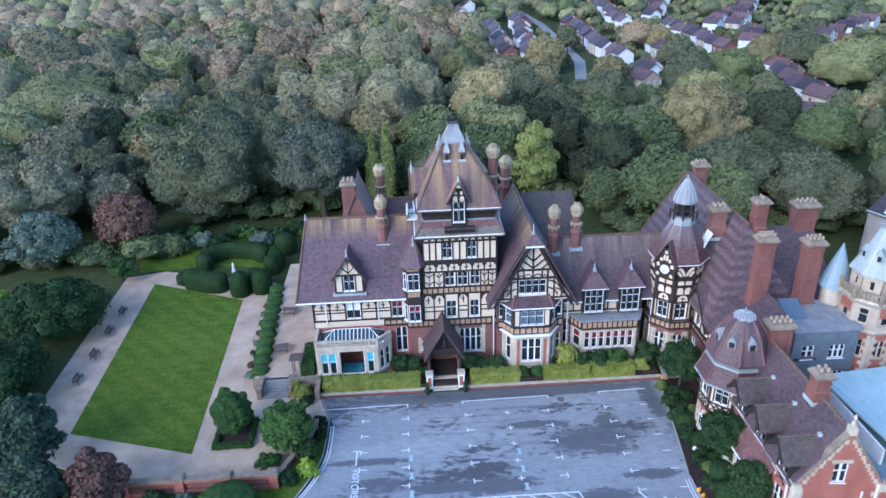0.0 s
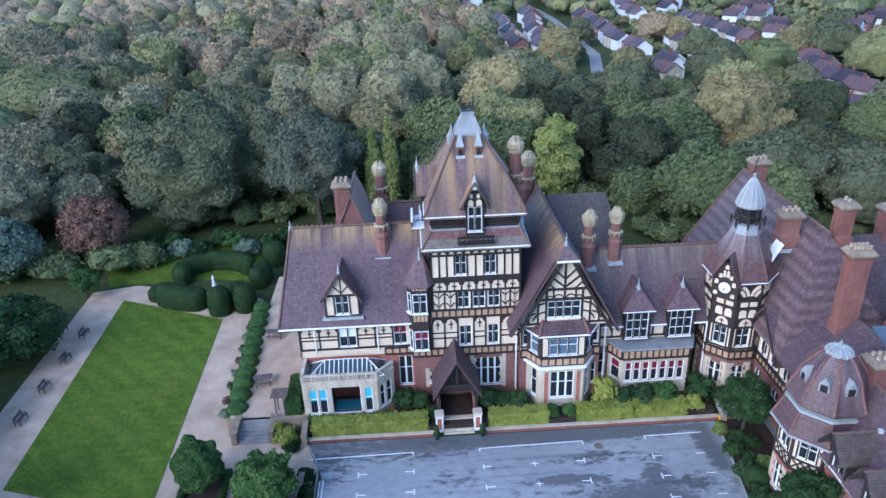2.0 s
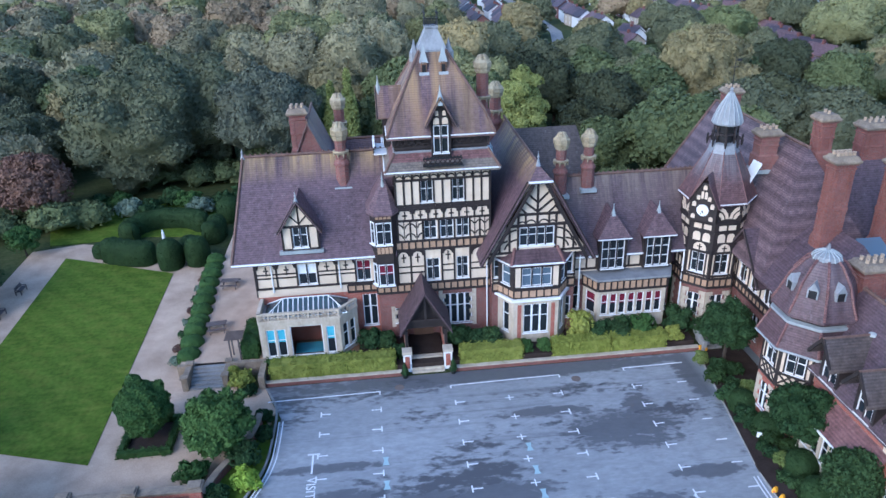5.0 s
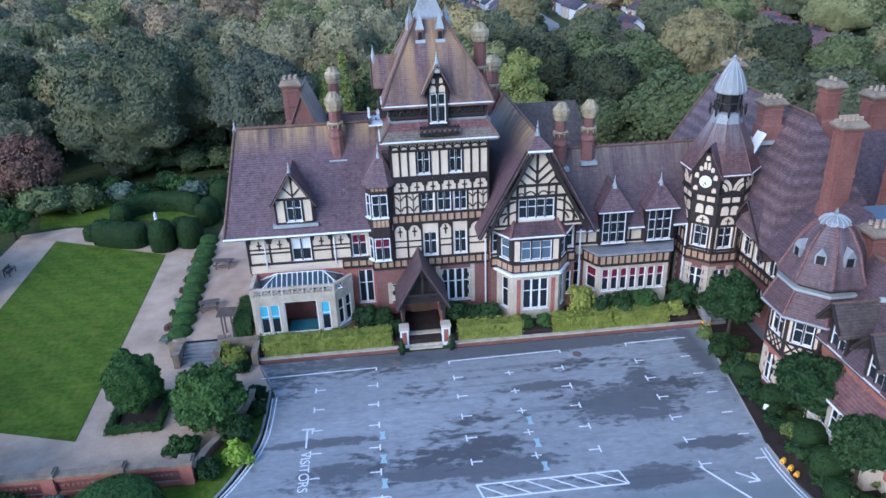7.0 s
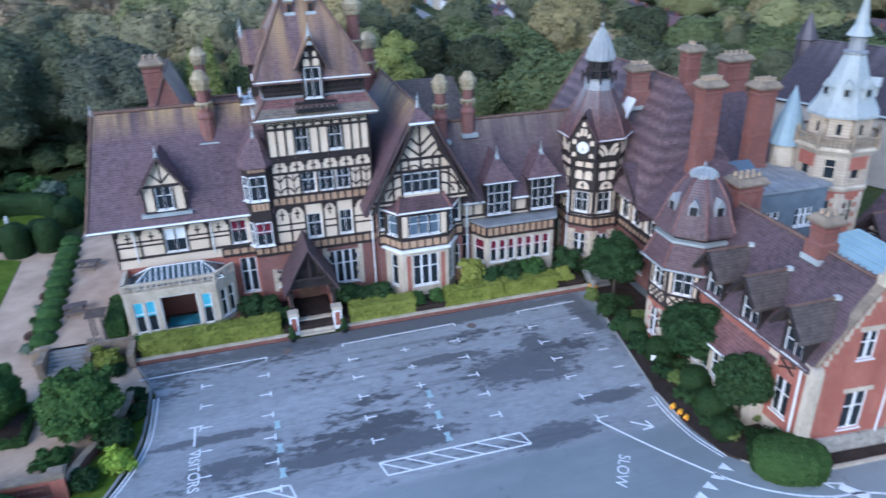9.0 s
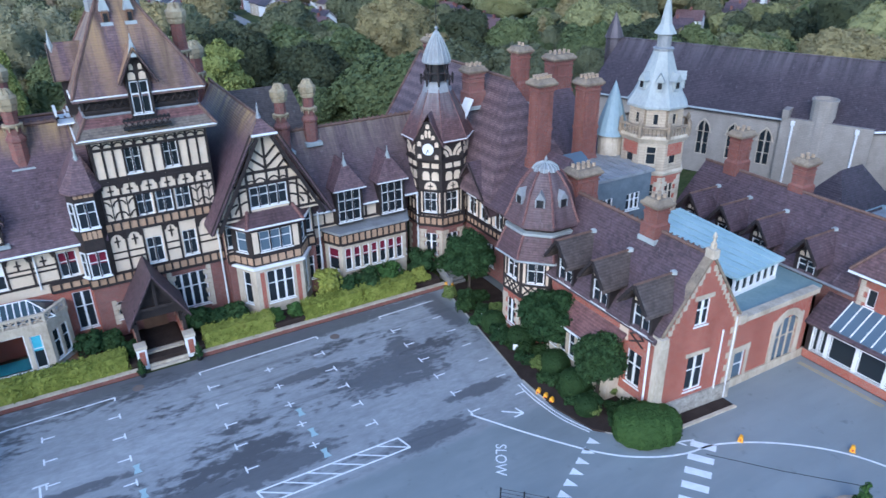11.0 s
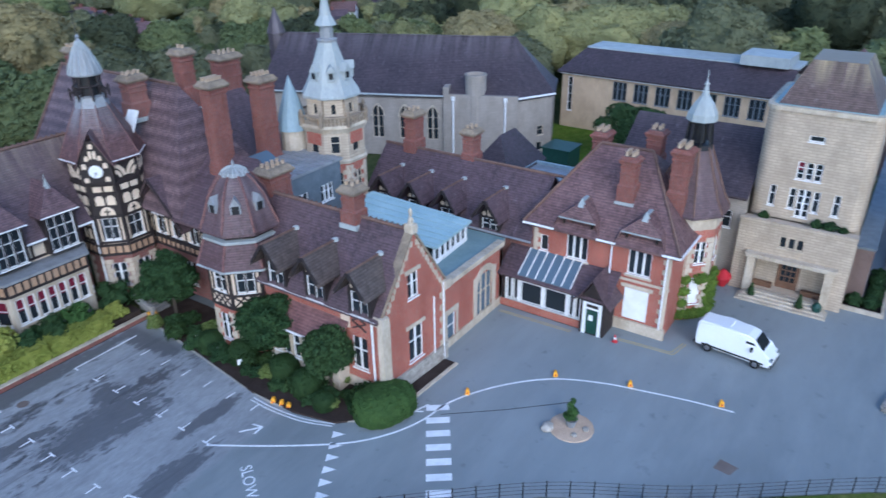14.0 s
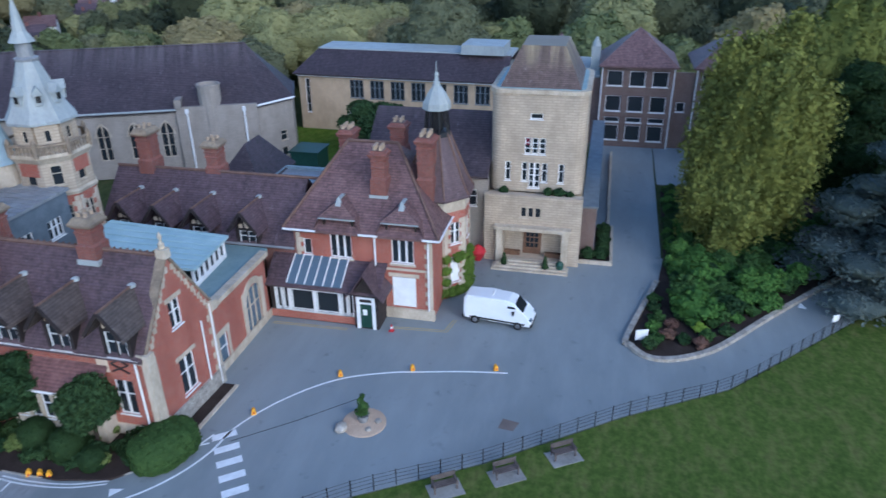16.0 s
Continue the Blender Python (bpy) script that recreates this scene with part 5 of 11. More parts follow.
w = thing("west_wing", "timber-framed mansion wing with steep brown clay-tiled roof and cream panels", "house wing", (-6, 74, 0))
S = frame_at(-11.2, 70.5, 0)
facade(w, S, 10.6, 0.7, 5.5, "brick", [(9.1, 1.9, 1.3, 3.2, 2, 2)])
facade(w, S, 10.6, 5.5, 9.4, "plaster", [(3.7, 6.5, 1.6, 2.0, 2, 2, {"blind": "white"}), (8.8, 6.5, 1.25, 2.0, 2, 2, {"blind": "blind"})])
panel_band(w, S, 7.9, 10.6, 5.5, 6.2, 4)
rails(w, S, 0, 10.6, 6.35, 9.2)
arch_row(w, S, 0.1, 3.6, 6.4, 9.1, 2)
arch_row(w, S, 5.4, 8.7, 6.4, 9.1, 2)
for u0, u1, n in ((0.1, 3.6, 4), (5.4, 8.7, 4)):
    rails(w, S, u0, u1, 7.35, high=0.12)
W = frame_at(-11.2, 79.0, 0, -90)
facade(w, W, 8.5, 0.7, 5.5, "brick", [(1.5, 2, 1.2, 2.4, 2, 2), (5, 2, 1.2, 2.4, 2, 2)])
facade(w, W, 8.5, 5.5, 9.4, "plaster", [(3.5, 6.5, 1.5, 2.0, 2, 2)])
rails(w, W, 0, 8.5, 5.6, 6.35, 9.2)
posts(w, W, 0, 3.4, 5.6, 9.2, 4), posts(w, W, 5.1, 8.5, 5.6, 9.2, 4)
bm = bmesh.new()
box(bm, -11.2, 1.0, 78.6, 79.0, 0.7, 9.4)
part("back_wall", bm, M["brick_old"], w)
roof(w, hip_x(-12.8, 1.2, 69.6, 79.8, 9.25, -11.5, 1.3, 74.7, 17.1), "roof_west")
ridge(w, [(-11.5, 74.7, 17.15), (1.2, 74.7, 17.15)], crest=0.12)
ridge(w, [(-12.8, 69.6, 9.3), (-11.5, 74.7, 17.15)]), ridge(w, [(-12.8, 79.8, 9.3), (-11.5, 74.7, 17.15)])
gutter(w, (-12.85, 69.55, 9.2), (-0.7, 69.55, 9.2))
for x in (-9.75, -3.9):
    bm = bmesh.new()
    tube(bm, (x, 69.7, 9.1), (x, 70.35, 8.6), 0.06), tube(bm, (x, 70.35, 8.6), (x, 70.35, 6.0), 0.06)
    part("downpipe", bm, M["white"], w, "white downpipe")
gable_dormer(w, frame_at(-6.85, 70.0, 0), 3.0, 10.1, 12.3, 2.3, 2.6, out=0.45)
finial(w, -6.85, 69.8, 14.8, 0.7, "lead_pale")
bm = bmesh.new()
box(bm, -8.7, -5.0, 69.75, 70.3, 9.85, 10.12)
part("flashing", bm, M["lead_pale"], w, "pale lead flashing")
chimney(w, -3.0, 73.6, 14.2, 19.9, 1.1, 1.0, mat="brick_old", ornate=True)
finial(w, -11.5, 74.7, 17.3, 0.6)

# conservatory with flat leaded roof in front of the west wing
cv = thing("garden_room", "cream stone garden room with glazed lantern roof and carved parapet", "conservatory", (-7, 69, 0.7))
front = [(-11.0, 67.5), (-4.1, 67.5), (-2.6, 69.2), (-2.6, 70.45), (-11.0, 70.45)]
S = frame_at(-11.0, 67.5, 0)
facade(cv, S, 6.9, 0.7, 4.6, "stone", [(0.55, 1.2, 0.75, 2.7, 1, 2, {"blind": "blue_blind"}), (1.45, 1.2, 0.75, 2.7, 1, 2, {"blind": "blue_blind"}), (2.6, 1.1, 2.75, 3.0, 1, 1, {"pane": "clear_glass"}), (5.65, 1.2, 0.75, 2.7, 1, 2, {"blind": "blue_blind"})], 0.35)
D = frame_at(-4.1, 67.5, 0, 48.6)
facade(cv, D, 2.25, 0.7, 4.6, "stone", [(0.35, 1.4, 0.65, 2.4, 1, 2), (1.25, 1.4, 0.65, 2.4, 1, 2)], 0.35)
facade(cv, frame_at(-11.0, 70.45, 0, -90), 2.95, 0.7, 4.6, "stone", [(0.5, 1.3, 0.8, 2.6, 1, 2), (1.6, 1.3, 0.8, 2.6, 1, 2)], 0.35)
for a, b, mm in ((0, 6.9, S), (0, 2.25, D)):
    bm = bmesh.new()
    box(bm, a, b, -0.1, 0.3, 4.6, 4.85), box(bm, a, b, -0.05, 0.2, 5.35, 5.5)
    n = int((b - a) / 0.85)
    for i in range(n + 1):
        u = a + (b - a - 0.16) * i / n
        box(bm, u, u + 0.16, -0.02, 0.16, 4.85, 5.35)
    part("parapet", bm, M["stone"], cv, "pierced stone parapet", mm)
    for i in range(n):
        u = a + (b - a) * (i + 0.5) / n
        for s in (-1, 1):
            k = mm @ Matrix.Translation((u, 0.04, 5.1)) @ pose(0, 0, 0, 0, s * 38, 0)
            shared("tracery", cube_mesh("stone"), cv, k @ Matrix.Translation((-0.32, 0, -0.04)) @ Matrix.Diagonal((0.64, 0.08, 0.08, 1)))
bm = bmesh.new()
box(bm, -10.6, -3.0, 67.9, 70.4, 0.7, 0.9)
part("room_floor", bm, M["oak"], cv, "dark floor inside the garden room")
bm = bmesh.new()
box(bm, -8.3, -5.6, 68.3, 69.9, 0.9, 0.95)
part("carpet", bm, M["blue_blind"], cv, "blue carpet inside the garden room")
bm = bmesh.new()
box(bm, -11.05, -10.75, 67.55, 70.4, 4.6, 5.5)
part("parapet", bm, M["stone"], cv)
bm = bmesh.new()
prism(bm, [(x, y) for x, y in front], 4.62, 4.8)
part("flat_roof", bm, M["lead"], cv, "grey lead flat roof")
roof(cv, hip_x(-10.5, -3.4, 67.85, 70.4, 4.85, -8.9, -5.0, 69.3, 5.9), "lantern_glass", 0.05, "lantern", "glazed roof lantern")
for a, b in [((-8.9 + 3.9 * i / 9, 67.85, 4.9), (-8.9 + 3.9 * i / 9, 69.3, 5.95)) for i in range(10)] + [((-10.5, 67.85, 4.9), (-8.9, 69.3, 5.95)), ((-3.4, 67.85, 4.9), (-5.0, 69.3, 5.95)), ((-10.5, 70.4, 4.9), (-8.9, 69.3, 5.95)), ((-3.4, 70.4, 4.9), (-5.0, 69.3, 5.95)), ((-8.9, 69.3, 5.95), (-5.0, 69.3, 5.95)), ((-10.5, 67.85, 4.9), (-3.4, 67.85, 4.9))] + [((-10.5 + 0.55 * i, 67.85, 4.9), (-10.5 + 0.55 * i + 0.5 * (1 - i / 3), 67.85 + 1.45 * (0.4 + 0.2 * i), 4.9 + 1.05 * (0.3 + 0.2 * i))) for i in (1, 2)] + [((-3.4 - 0.55 * i, 67.85, 4.9), (-3.4 - 0.55 * i - 0.5 * (1 - i / 3), 67.85 + 1.45 * (0.4 + 0.2 * i), 4.9 + 1.05 * (0.3 + 0.2 * i))) for i in (1, 2)]:
    bm = bmesh.new()
    tube(bm, a, b, 0.045, 4)
    part("glazing_bar", bm, M["white"], cv, "white glazing bar")
bm = bmesh.new()
box(bm, -11, -2.7, 67.7, 70.4, 0.72, 0.85)
part("floor", bm, M["oak"], cv)

# ---- great tower ----
tw = thing("great_tower", "tall timber-framed mansion tower with steep pyramid roof and cream panels", "tower", (5.2, 74.5, 0))
S = frame_at(-0.6, 70.0, 0)
facade(tw, S, 10.0, 0.7, 5.3, "brick_old", [(1.35, 2.2, 0.6, 1.5, 1, 2), (5.7, 1.7, 2.6, 3.1, 4, 2)], 0.45)
quoins(tw, S, 5.3, 1.4, 5.2), quoins(tw, S, 8.7, 1.4, 5.2, flip=-1), quoins(tw, S, 1.0, 1.8, 4.2), quoins(tw, S, 2.3, 1.8, 4.2, flip=-1)
facade(tw, S, 10.0, 5.3, 9.6, "plaster", [(0.25, 6.35, 1.3, 2.1, 2, 2, {"blind": "blind"}), (4.35, 6.35, 1.15, 2.1, 2, 2), (7.0, 6.35, 1.05, 2.1, 2, 2)], 0.45)
panel_band(tw, S, -0.1, 10.0, 5.35, 6.15, 17)
panel_band(tw, S, -0.1, 10.0, 9.45, 10.25, 17)
arch_row(tw, S, 1.75, 4.2, 6.2, 9.4, 2), arch_row(tw, S, 5.7, 6.8, 6.2, 9.4, 1), arch_row(tw, S, 8.2, 9.9, 6.2, 9.4, 1)
rails(tw, S, 1.7, 4.2, 7.2, high=0.12), rails(tw, S, 5.7, 6.8, 7.2, high=0.12), rails(tw, S, 8.2, 9.9, 7.2, high=0.12)
T = frame_at(1.35, 70.0, 0)
facade(tw, T, 8.05, 9.6, 16.4, "plaster", [(2.3, 10.35, 1.1, 1.75, 2, 2), (3.7, 10.35, 1.15, 1.75, 2, 2), (5.1, 10.35, 1.1, 1.75, 2, 2), (2.15, 13.75, 1.05, 1.95, 2, 2), (4.8, 13.75, 1.05, 1.95, 2, 2)], 0.45)
rails(tw, T, 0, 8.05, 12.15, 13.5, 13.15, 15.75, 16.35)
curl_row(tw, T, 0.05, 2.2, 10.25, 12.1, 2), curl_row(tw, T, 6.25, 8.0, 10.25, 12.1, 2)
posts(tw, T, 2.25, 6.25, 10.25, 12.1, 3)
arch_row(tw, T, 0.05, 8.0, 12.05, 13.4, 6)
posts(tw, T, 0.05, 2.1, 13.5, 15.75, 3), posts(tw, T, 3.25, 4.75, 13.5, 15.75, 2), posts(tw, T, 5.9, 8.0, 13.5, 15.75, 3)
posts(tw, T, 0.05, 8.0, 15.75, 16.35, 11)
for i in range(11):
    arc(tw, T, 0.05 + 7.95 * (i + 0.5) / 11, 15.85, 0.3, 0, 180, 0.1)
for x, turn, L in ((9.4, 90, 9.0), (1.35, -90, 9.0)):
    k = frame_at(x, 70.0 if turn > 0 else 79.0, 0, turn)
    facade(tw, k, L, 0.7 if turn > 0 else 9.0, 16.4, "plaster", [(3.6, 13.75, 1.05, 1.95, 2, 2), (3.6, 10.35, 1.1, 1.75, 2, 2)], 0.4)
    rails(tw, k, 0, L, 9.5, 10.3, 12.15, 13.5, 15.75, 16.35)
    posts(tw, k, 0.05, L - 0.05, 9.6, 16.35, 9)
bm = bmesh.new()
box(bm, 1.35, 9.4, 78.6, 79.0, 0.7, 16.4)
part("back_wall", bm, M["plaster"], tw)
# skirt roof, attic stage and steep roof
sk, at = (0.6, 10.1, 69.1, 79.9, 16.75), (1.5, 9.3, 70.4, 78.6, 18.0)
a = [(sk[0], sk[2], sk[4]), (sk[1], sk[2], sk[4]), (sk[1], sk[3], sk[4]), (sk[0], sk[3], sk[4])]
b = [(at[0], at[2], at[4]), (at[1], at[2], at[4]), (at[1], at[3], at[4]), (at[0], at[3], at[4])]
am = [tuple(Vector(p).lerp(Vector(q), 0.52)) for p, q in zip(a, b)]
roof(tw, [[a[i], a[(i + 1) % 4], am[(i + 1) % 4], am[i]] for i in range(4)], "roof_skirt", name="skirt_roof", label="grey lichened skirt roof")
roof(tw, [[am[i], am[(i + 1) % 4], b[(i + 1) % 4], b[i]] for i in range(4)], "roof_red", name="skirt_roof", label="red tiled band of the skirt roof")
for i in range(4):
    gutter(tw, Vector(b[i]) + Vector((0, 0, 0.06)), Vector(b[(i + 1) % 4]) + Vector((0, 0, 0.06)), 0.1, "lead", "lead_roll")
for i in range(4):
    ridge(tw, [a[i], b[i]]), gutter(tw, a[i], a[(i + 1) % 4], 0.07)
bm = bmesh.new()
box(bm, 1.6, 9.2, 70.5, 78.5, 17.7, 19.5)
part("attic_stage", bm, M["timber"], tw, "dark timber attic stage")
for x0, x1 in ((1.7, 4.4), (6.3, 9.1)):
    for i in range(5):
        u, v = x0 + (x1 - x0) * i / 5, x0 + (x1 - x0) * (i + 1) / 5
        k = frame_at(0, 70.3, 0)
        strut(tw, k, u, 18.6, v, 19.3, 0.09), strut(tw, k, u, 19.3, v, 18.6, 0.09)
bm = bmesh.new()
box(bm, 1.5, 9.3, 70.4, 70.5, 18.3, 18.5), box(bm, 1.4, 1.6, 70.3, 78.7, 18.55, 19.45), box(bm, 9.2, 9.4, 70.3, 78.7, 18.55, 19.45)
part("attic_boarding", bm, M["timber"], tw, "dark boarding under the eaves")
pr, pt = [(0.95, 70.0, 19.4), (9.85, 70.0, 19.4), (9.85, 79.2, 19.4), (0.95, 79.2, 19.4)], [(4.1, 73.8, 25.6), (6.3, 73.8, 25.6), (6.3, 75.6, 25.6), (4.1, 75.6, 25.6)]
mid = [(1.6, 70.75, 20.9), (9.2, 70.75, 20.9), (9.2, 78.45, 20.9), (1.6, 78.45, 20.9)]
roof(tw, [[pr[i], pr[(i + 1) % 4], mid[(i + 1) % 4], mid[i]] for i in range(4)] + [[mid[i], mid[(i + 1) % 4], pt[(i + 1) % 4], pt[i]] for i in range(4)], "roof", name="steep_roof")
for i in range(4):
    ridge(tw, [pr[i], mid[i], pt[i]], "terracotta"), gutter(tw, pr[i], pr[(i + 1) % 4], 0.06)
cap = [(4.75, 74.3, 27.3), (5.7, 74.3, 27.3), (5.7, 75.2, 27.3), (4.75, 75.2, 27.3)]
pt2 = [(x + (0.12 if x > 5 else -0.12), y + (0.12 if y > 74.6 else -0.12), z) for x, y, z in pt]
roof(tw, [[pt2[i], pt2[(i + 1) % 4], cap[(i + 1) % 4], cap[i]] for i in range(4)], "lead", 0.15, "lead_cap", "grey lead cap")
bm = bmesh.new()
box(bm, 4.65, 5.8, 74.2, 75.3, 27.25, 27.45)
deck = part("cap_deck", bm, M["lead"], tw, "grey lead deck")
for x in (4.7, 5.75):
    for y in (74.25, 75.25):
        bm = bmesh.new()
        lathe(bm, x, y, [(0.05, 27.4), (0.04, 28.3), (0.1, 28.4), (0.03, 28.5), (0.015, 28.9)], 5)
        part("cresting_post", bm, M["iron"], deck)
for z in (27.6, 28.0):
    bm = bmesh.new()
    for p, q in (((4.7, 74.25), (5.75, 74.25)), ((5.75, 74.25), (5.75, 75.25)), ((5.75, 75.25), (4.7, 75.25)), ((4.7, 75.25), (4.7, 74.25))):
        tube(bm, (*p, z), (*q, z), 0.035, 4)
    part("cresting_rail", bm, M["iron"], deck, "dark iron cresting rail")
bm = bmesh.new()
for i in range(7):
    tube(bm, (4.7 + 0.175 * i, 74.25, 27.45), (4.7 + 0.175 * i, 74.25, 28.0), 0.03, 4), tube(bm, (4.7 + 0.175 * i, 75.25, 27.45), (4.7 + 0.175 * i, 75.25, 28.0), 0.03, 4)
part("cresting", bm, M["iron"], deck, "dark iron cresting")
for x in (4.4, 6.0):
    bm = bmesh.new()
    box(bm, x - 0.24, x + 0.24, 72.75, 74.0, 23.7, 24.8)
    luc = part("lucarne", bm, M["oak"], tw, "small brown lucarne under a lead spirelet")
    bm = bmesh.new()
    box(bm, x - 0.15, x + 0.15, 72.72, 72.76, 24.0, 24.6)
    part("louvre", bm, M["iron"], luc, "dark louvred opening")
    bm = bmesh.new()
    lathe(bm, x, 73.1, [(0.5, 24.75), (0.3, 25.3), (0.02, 26.2)], 4, 45)
    part("spirelet", bm, M["lead_pale"], luc, "pale lead spirelet")
    bm = bmesh.new()
    slab(bm, [(x - 0.4, 72.2, 23.08), (x + 0.4, 72.2, 23.08), (x + 0.4, 72.75, 24.0), (x - 0.4, 72.75, 24.0)], 0.2)
    part("flashing", bm, M["lead_pale"], luc, "pale lead flashing")
for x in (3.75, 6.65):
    bm = bmesh.new()
    lathe(bm, x, 74.6, [(0.4, 24.6), (0.42, 25.3), (0.2, 25.7), (0.02, 26.4)], 6)
    part("lucarne", bm, M["lead"], tw, "small lead lucarne")
# tall dormers with balconies
def tower_dormer(k, rail):
    bm = bmesh.new()
    walling(bm, 0.8, 17.6, 20.6, [(-0.62, 18.0, 1.24, 2.3)], 0.2, -0.8)
    prism(bm, [(-0.8, 20.6), (0.8, 20.6), (0, 22.3)], 0, 0.2, pose(0, 0.2, 0, 90, 0, 0))
    box(bm, -0.8, -0.65, 0.2, 1.8, 17.6, 20.6), box(bm, 0.65, 0.8, 0.2, 1.8, 17.6, 20.6)
    part("tower_dormer", bm, M["timber"], tw, "tall dark gabled dormer", k)
    window(tw, k @ Matrix.Translation((-0.62, 0, 18.0)), 1.24, 2.3, 2, 2, mull="timber")
    for u in (-0.36, 0.36):
        arched_panel(tw, k @ Matrix.Translation((0, -0.03, 0)), u - 0.24, u + 0.24, 20.4, 20.95)
    for u in (-0.3, 0.3):
        arched_panel(tw, k @ Matrix.Translation((0, -0.03, 0)), u - 0.13, u + 0.13, 21.1, 21.5)
    for u in (-1, 1):
        strut(tw, k @ Matrix.Translation((0, -0.38, 0)), u * 1.25, 20.2, 0, 22.6, 0.2, 0.08)
    bm = bmesh.new()
    for u in (-1, 1):
        slab(bm, [(u * 1.25, -0.5, 20.3), (0, -0.5, 22.7), (0, 2.2, 22.7), (u * 1.25, 1.6, 20.3)], 0.14)
    part("dormer_roof", bm, M["roof"], tw, "", k)
    bm = bmesh.new()
    lathe(bm, 0, -0.2, [(0.36, 22.0), (0.2, 22.6), (0.07, 23.1), (0.02, 23.6)], 6)
    part("finial", bm, M["lead_pale"], tw, "pale lead finial", k)
    bm = bmesh.new()
    box(bm, -1.6, 1.6, -0.95, -0.85, 17.75, 17.9), box(bm, -1.6, 1.6, -0.95, 0.2, 17.15, 17.25), box(bm, -1.6, 1.6, -0.95, -0.85, 17.25, 17.32)
    for i in range(12):
        box(bm, -1.55 + 0.27 * i, -1.43 + 0.27 * i, -1.0, -0.8, 17.9, 18.0)
    balcony = part("balcony", bm, M[rail], tw, "balcony in front of the dormer", k)
    for i in range(8):
        u = -1.6 + 0.4 * i
        strut(balcony, k @ Matrix.Translation((0, -0.9, 0)), u, 17.3, u + 0.4, 17.8, 0.07), strut(balcony, k @ Matrix.Translation((0, -0.9, 0)), u, 17.8, u + 0.4, 17.3, 0.07)


tower_dormer(frame_at(5.35, 69.9, 0), "iron"), tower_dormer(frame_at(0.75, 74.6, 0, -90), "white")
# canted stair bay beside the tower
bay = [(-0.9, 70.0), (-0.5, 69.3), (0.9, 69.3), (1.3, 70.0), (1.3, 73.0), (-0.9, 73.0)]
bm = bmesh.new()
prism(bm, bay, 6.2, 13.3)
part("stair_bay", bm, M["timber"], tw, "canted dark-framed bay")
B = frame_at(-0.5, 69.3, 0)
for z in (6.5, 10.4):
    window(tw, B @ Matrix.Translation((0.05, -0.12, z)), 1.3, 2.0, 2, 2, blind="blind" if z < 7 else None, mull="timber")
    window(tw, frame_at(-0.9, 70.0, z, -60) @ Matrix.Translation((0.1, -0.12, 0)), 0.6, 2.0, 1, 2)
for z0, z1 in ((9.4, 10.2), (12.6, 13.2)):
    for i in range(4):
        bar("panel", tw, B, 0.05 + 0.34 * i, 0.32 + 0.34 * i, -0.03, 0.02, z0 + 0.12, z1 - 0.1, "panel")
roof(tw, [[(-1.2, 70.0, 13.2), (-0.6, 69.0, 13.2), (0.3, 70.9, 15.6)], [(-0.6, 69.0, 13.2), (1.0, 69.0, 13.2), (0.6, 70.9, 15.6), (0.3, 70.9, 15.6)], [(1.0, 69.0, 13.2), (1.6, 70.0, 13.2), (0.6, 70.9, 15.6)], [(-1.2, 73.0, 13.2), (-1.2, 70.0, 13.2), (0.3, 70.9, 15.6), (0.3, 72.6, 15.6)]], "roof", 0.15, "bay_roof")
finial(tw, 0.35, 70.7, 15.4, 1.0, "lead_pale")
bm = bmesh.new()
tube(bm, (9.05, 69.75, 9.0), (9.05, 69.75, 0.8), 0.07)
part("downpipe", bm, M["white"], tw, "white downpipe")
chimney(tw, 9.6, 75.4, 16.5, 24.6, 1.2, 1.2, ornate=True)
chimney(tw, 12.2, 84.0, 14.0, 20.4, 1.3, 1.3, ornate=True)

# entrance porch
po = thing("entrance_porch", "steep tiled entrance porch with dark timber front on brick piers", "porch", (3.2, 67.5, 0))
roof(po, [[(0.95, 65.9, 3.3), (3.2, 65.9, 7.2), (3.2, 70.2, 7.2), (0.95, 70.2, 3.3)], [(5.45, 65.9, 3.3), (5.45, 70.2, 3.3), (3.2, 70.2, 7.2), (3.2, 65.9, 7.2)]], "roof_e", 0.2)
P = frame_at(3.2, 66.3, 0)
strut(po, P, -2.05, 3.2, 0, 6.9, 0.3), strut(po, P, 2.05, 3.2, 0, 6.9, 0.3)
bar("timber", po, P, -1.6, 1.6, -0.08, 0.1, 4.3, 4.55), bar("timber", po, P, -0.1, 0.1, -0.08, 0.1, 4.5, 6.8)
bm = bmesh.new()
prism(bm, [(-1.9, 3.4), (1.9, 3.4), (0, 6.7)], 0, 0.1, pose(0, 0.6, 0, 90, 0, 0))
part("gable_board", bm, M["timber"], po, "", P)
for s in (-1, 1):
    bm = bmesh.new()
    box(bm, s * 1.75 - 0.35, s * 1.75 + 0.35, -1.0, -0.3, 0.0, 1.9)
    pier = part("pier", bm, M["white"], po, "white rendered pier with brick panels", P)
    bar("brick_panel", pier, P, s * 1.75 - 0.2, s * 1.75 + 0.2, -1.02, -0.99, 0.35, 1.55, "brick")
    bm = bmesh.new()
    box(bm, s * 1.75 - 0.42, s * 1.75 + 0.42, -1.07, -0.23, 1.75, 2.0)
    part("cap_stone", bm, M["stone"], pier, "white stone cap", P)
    for y in (0.0, 1.6, 3.2):
        bar("timber", po, P, s * 1.7 - 0.12, s * 1.7 + 0.12, y, y + 0.24, 0.85, 3.4)
    bm = bmesh.new()
    box(bm, s * 1.7 - 0.15, s * 1.7 + 0.15, 0, 3.7, 0.7, 1.9)
    part("side_wall", bm, M["brick"], po, "", P)
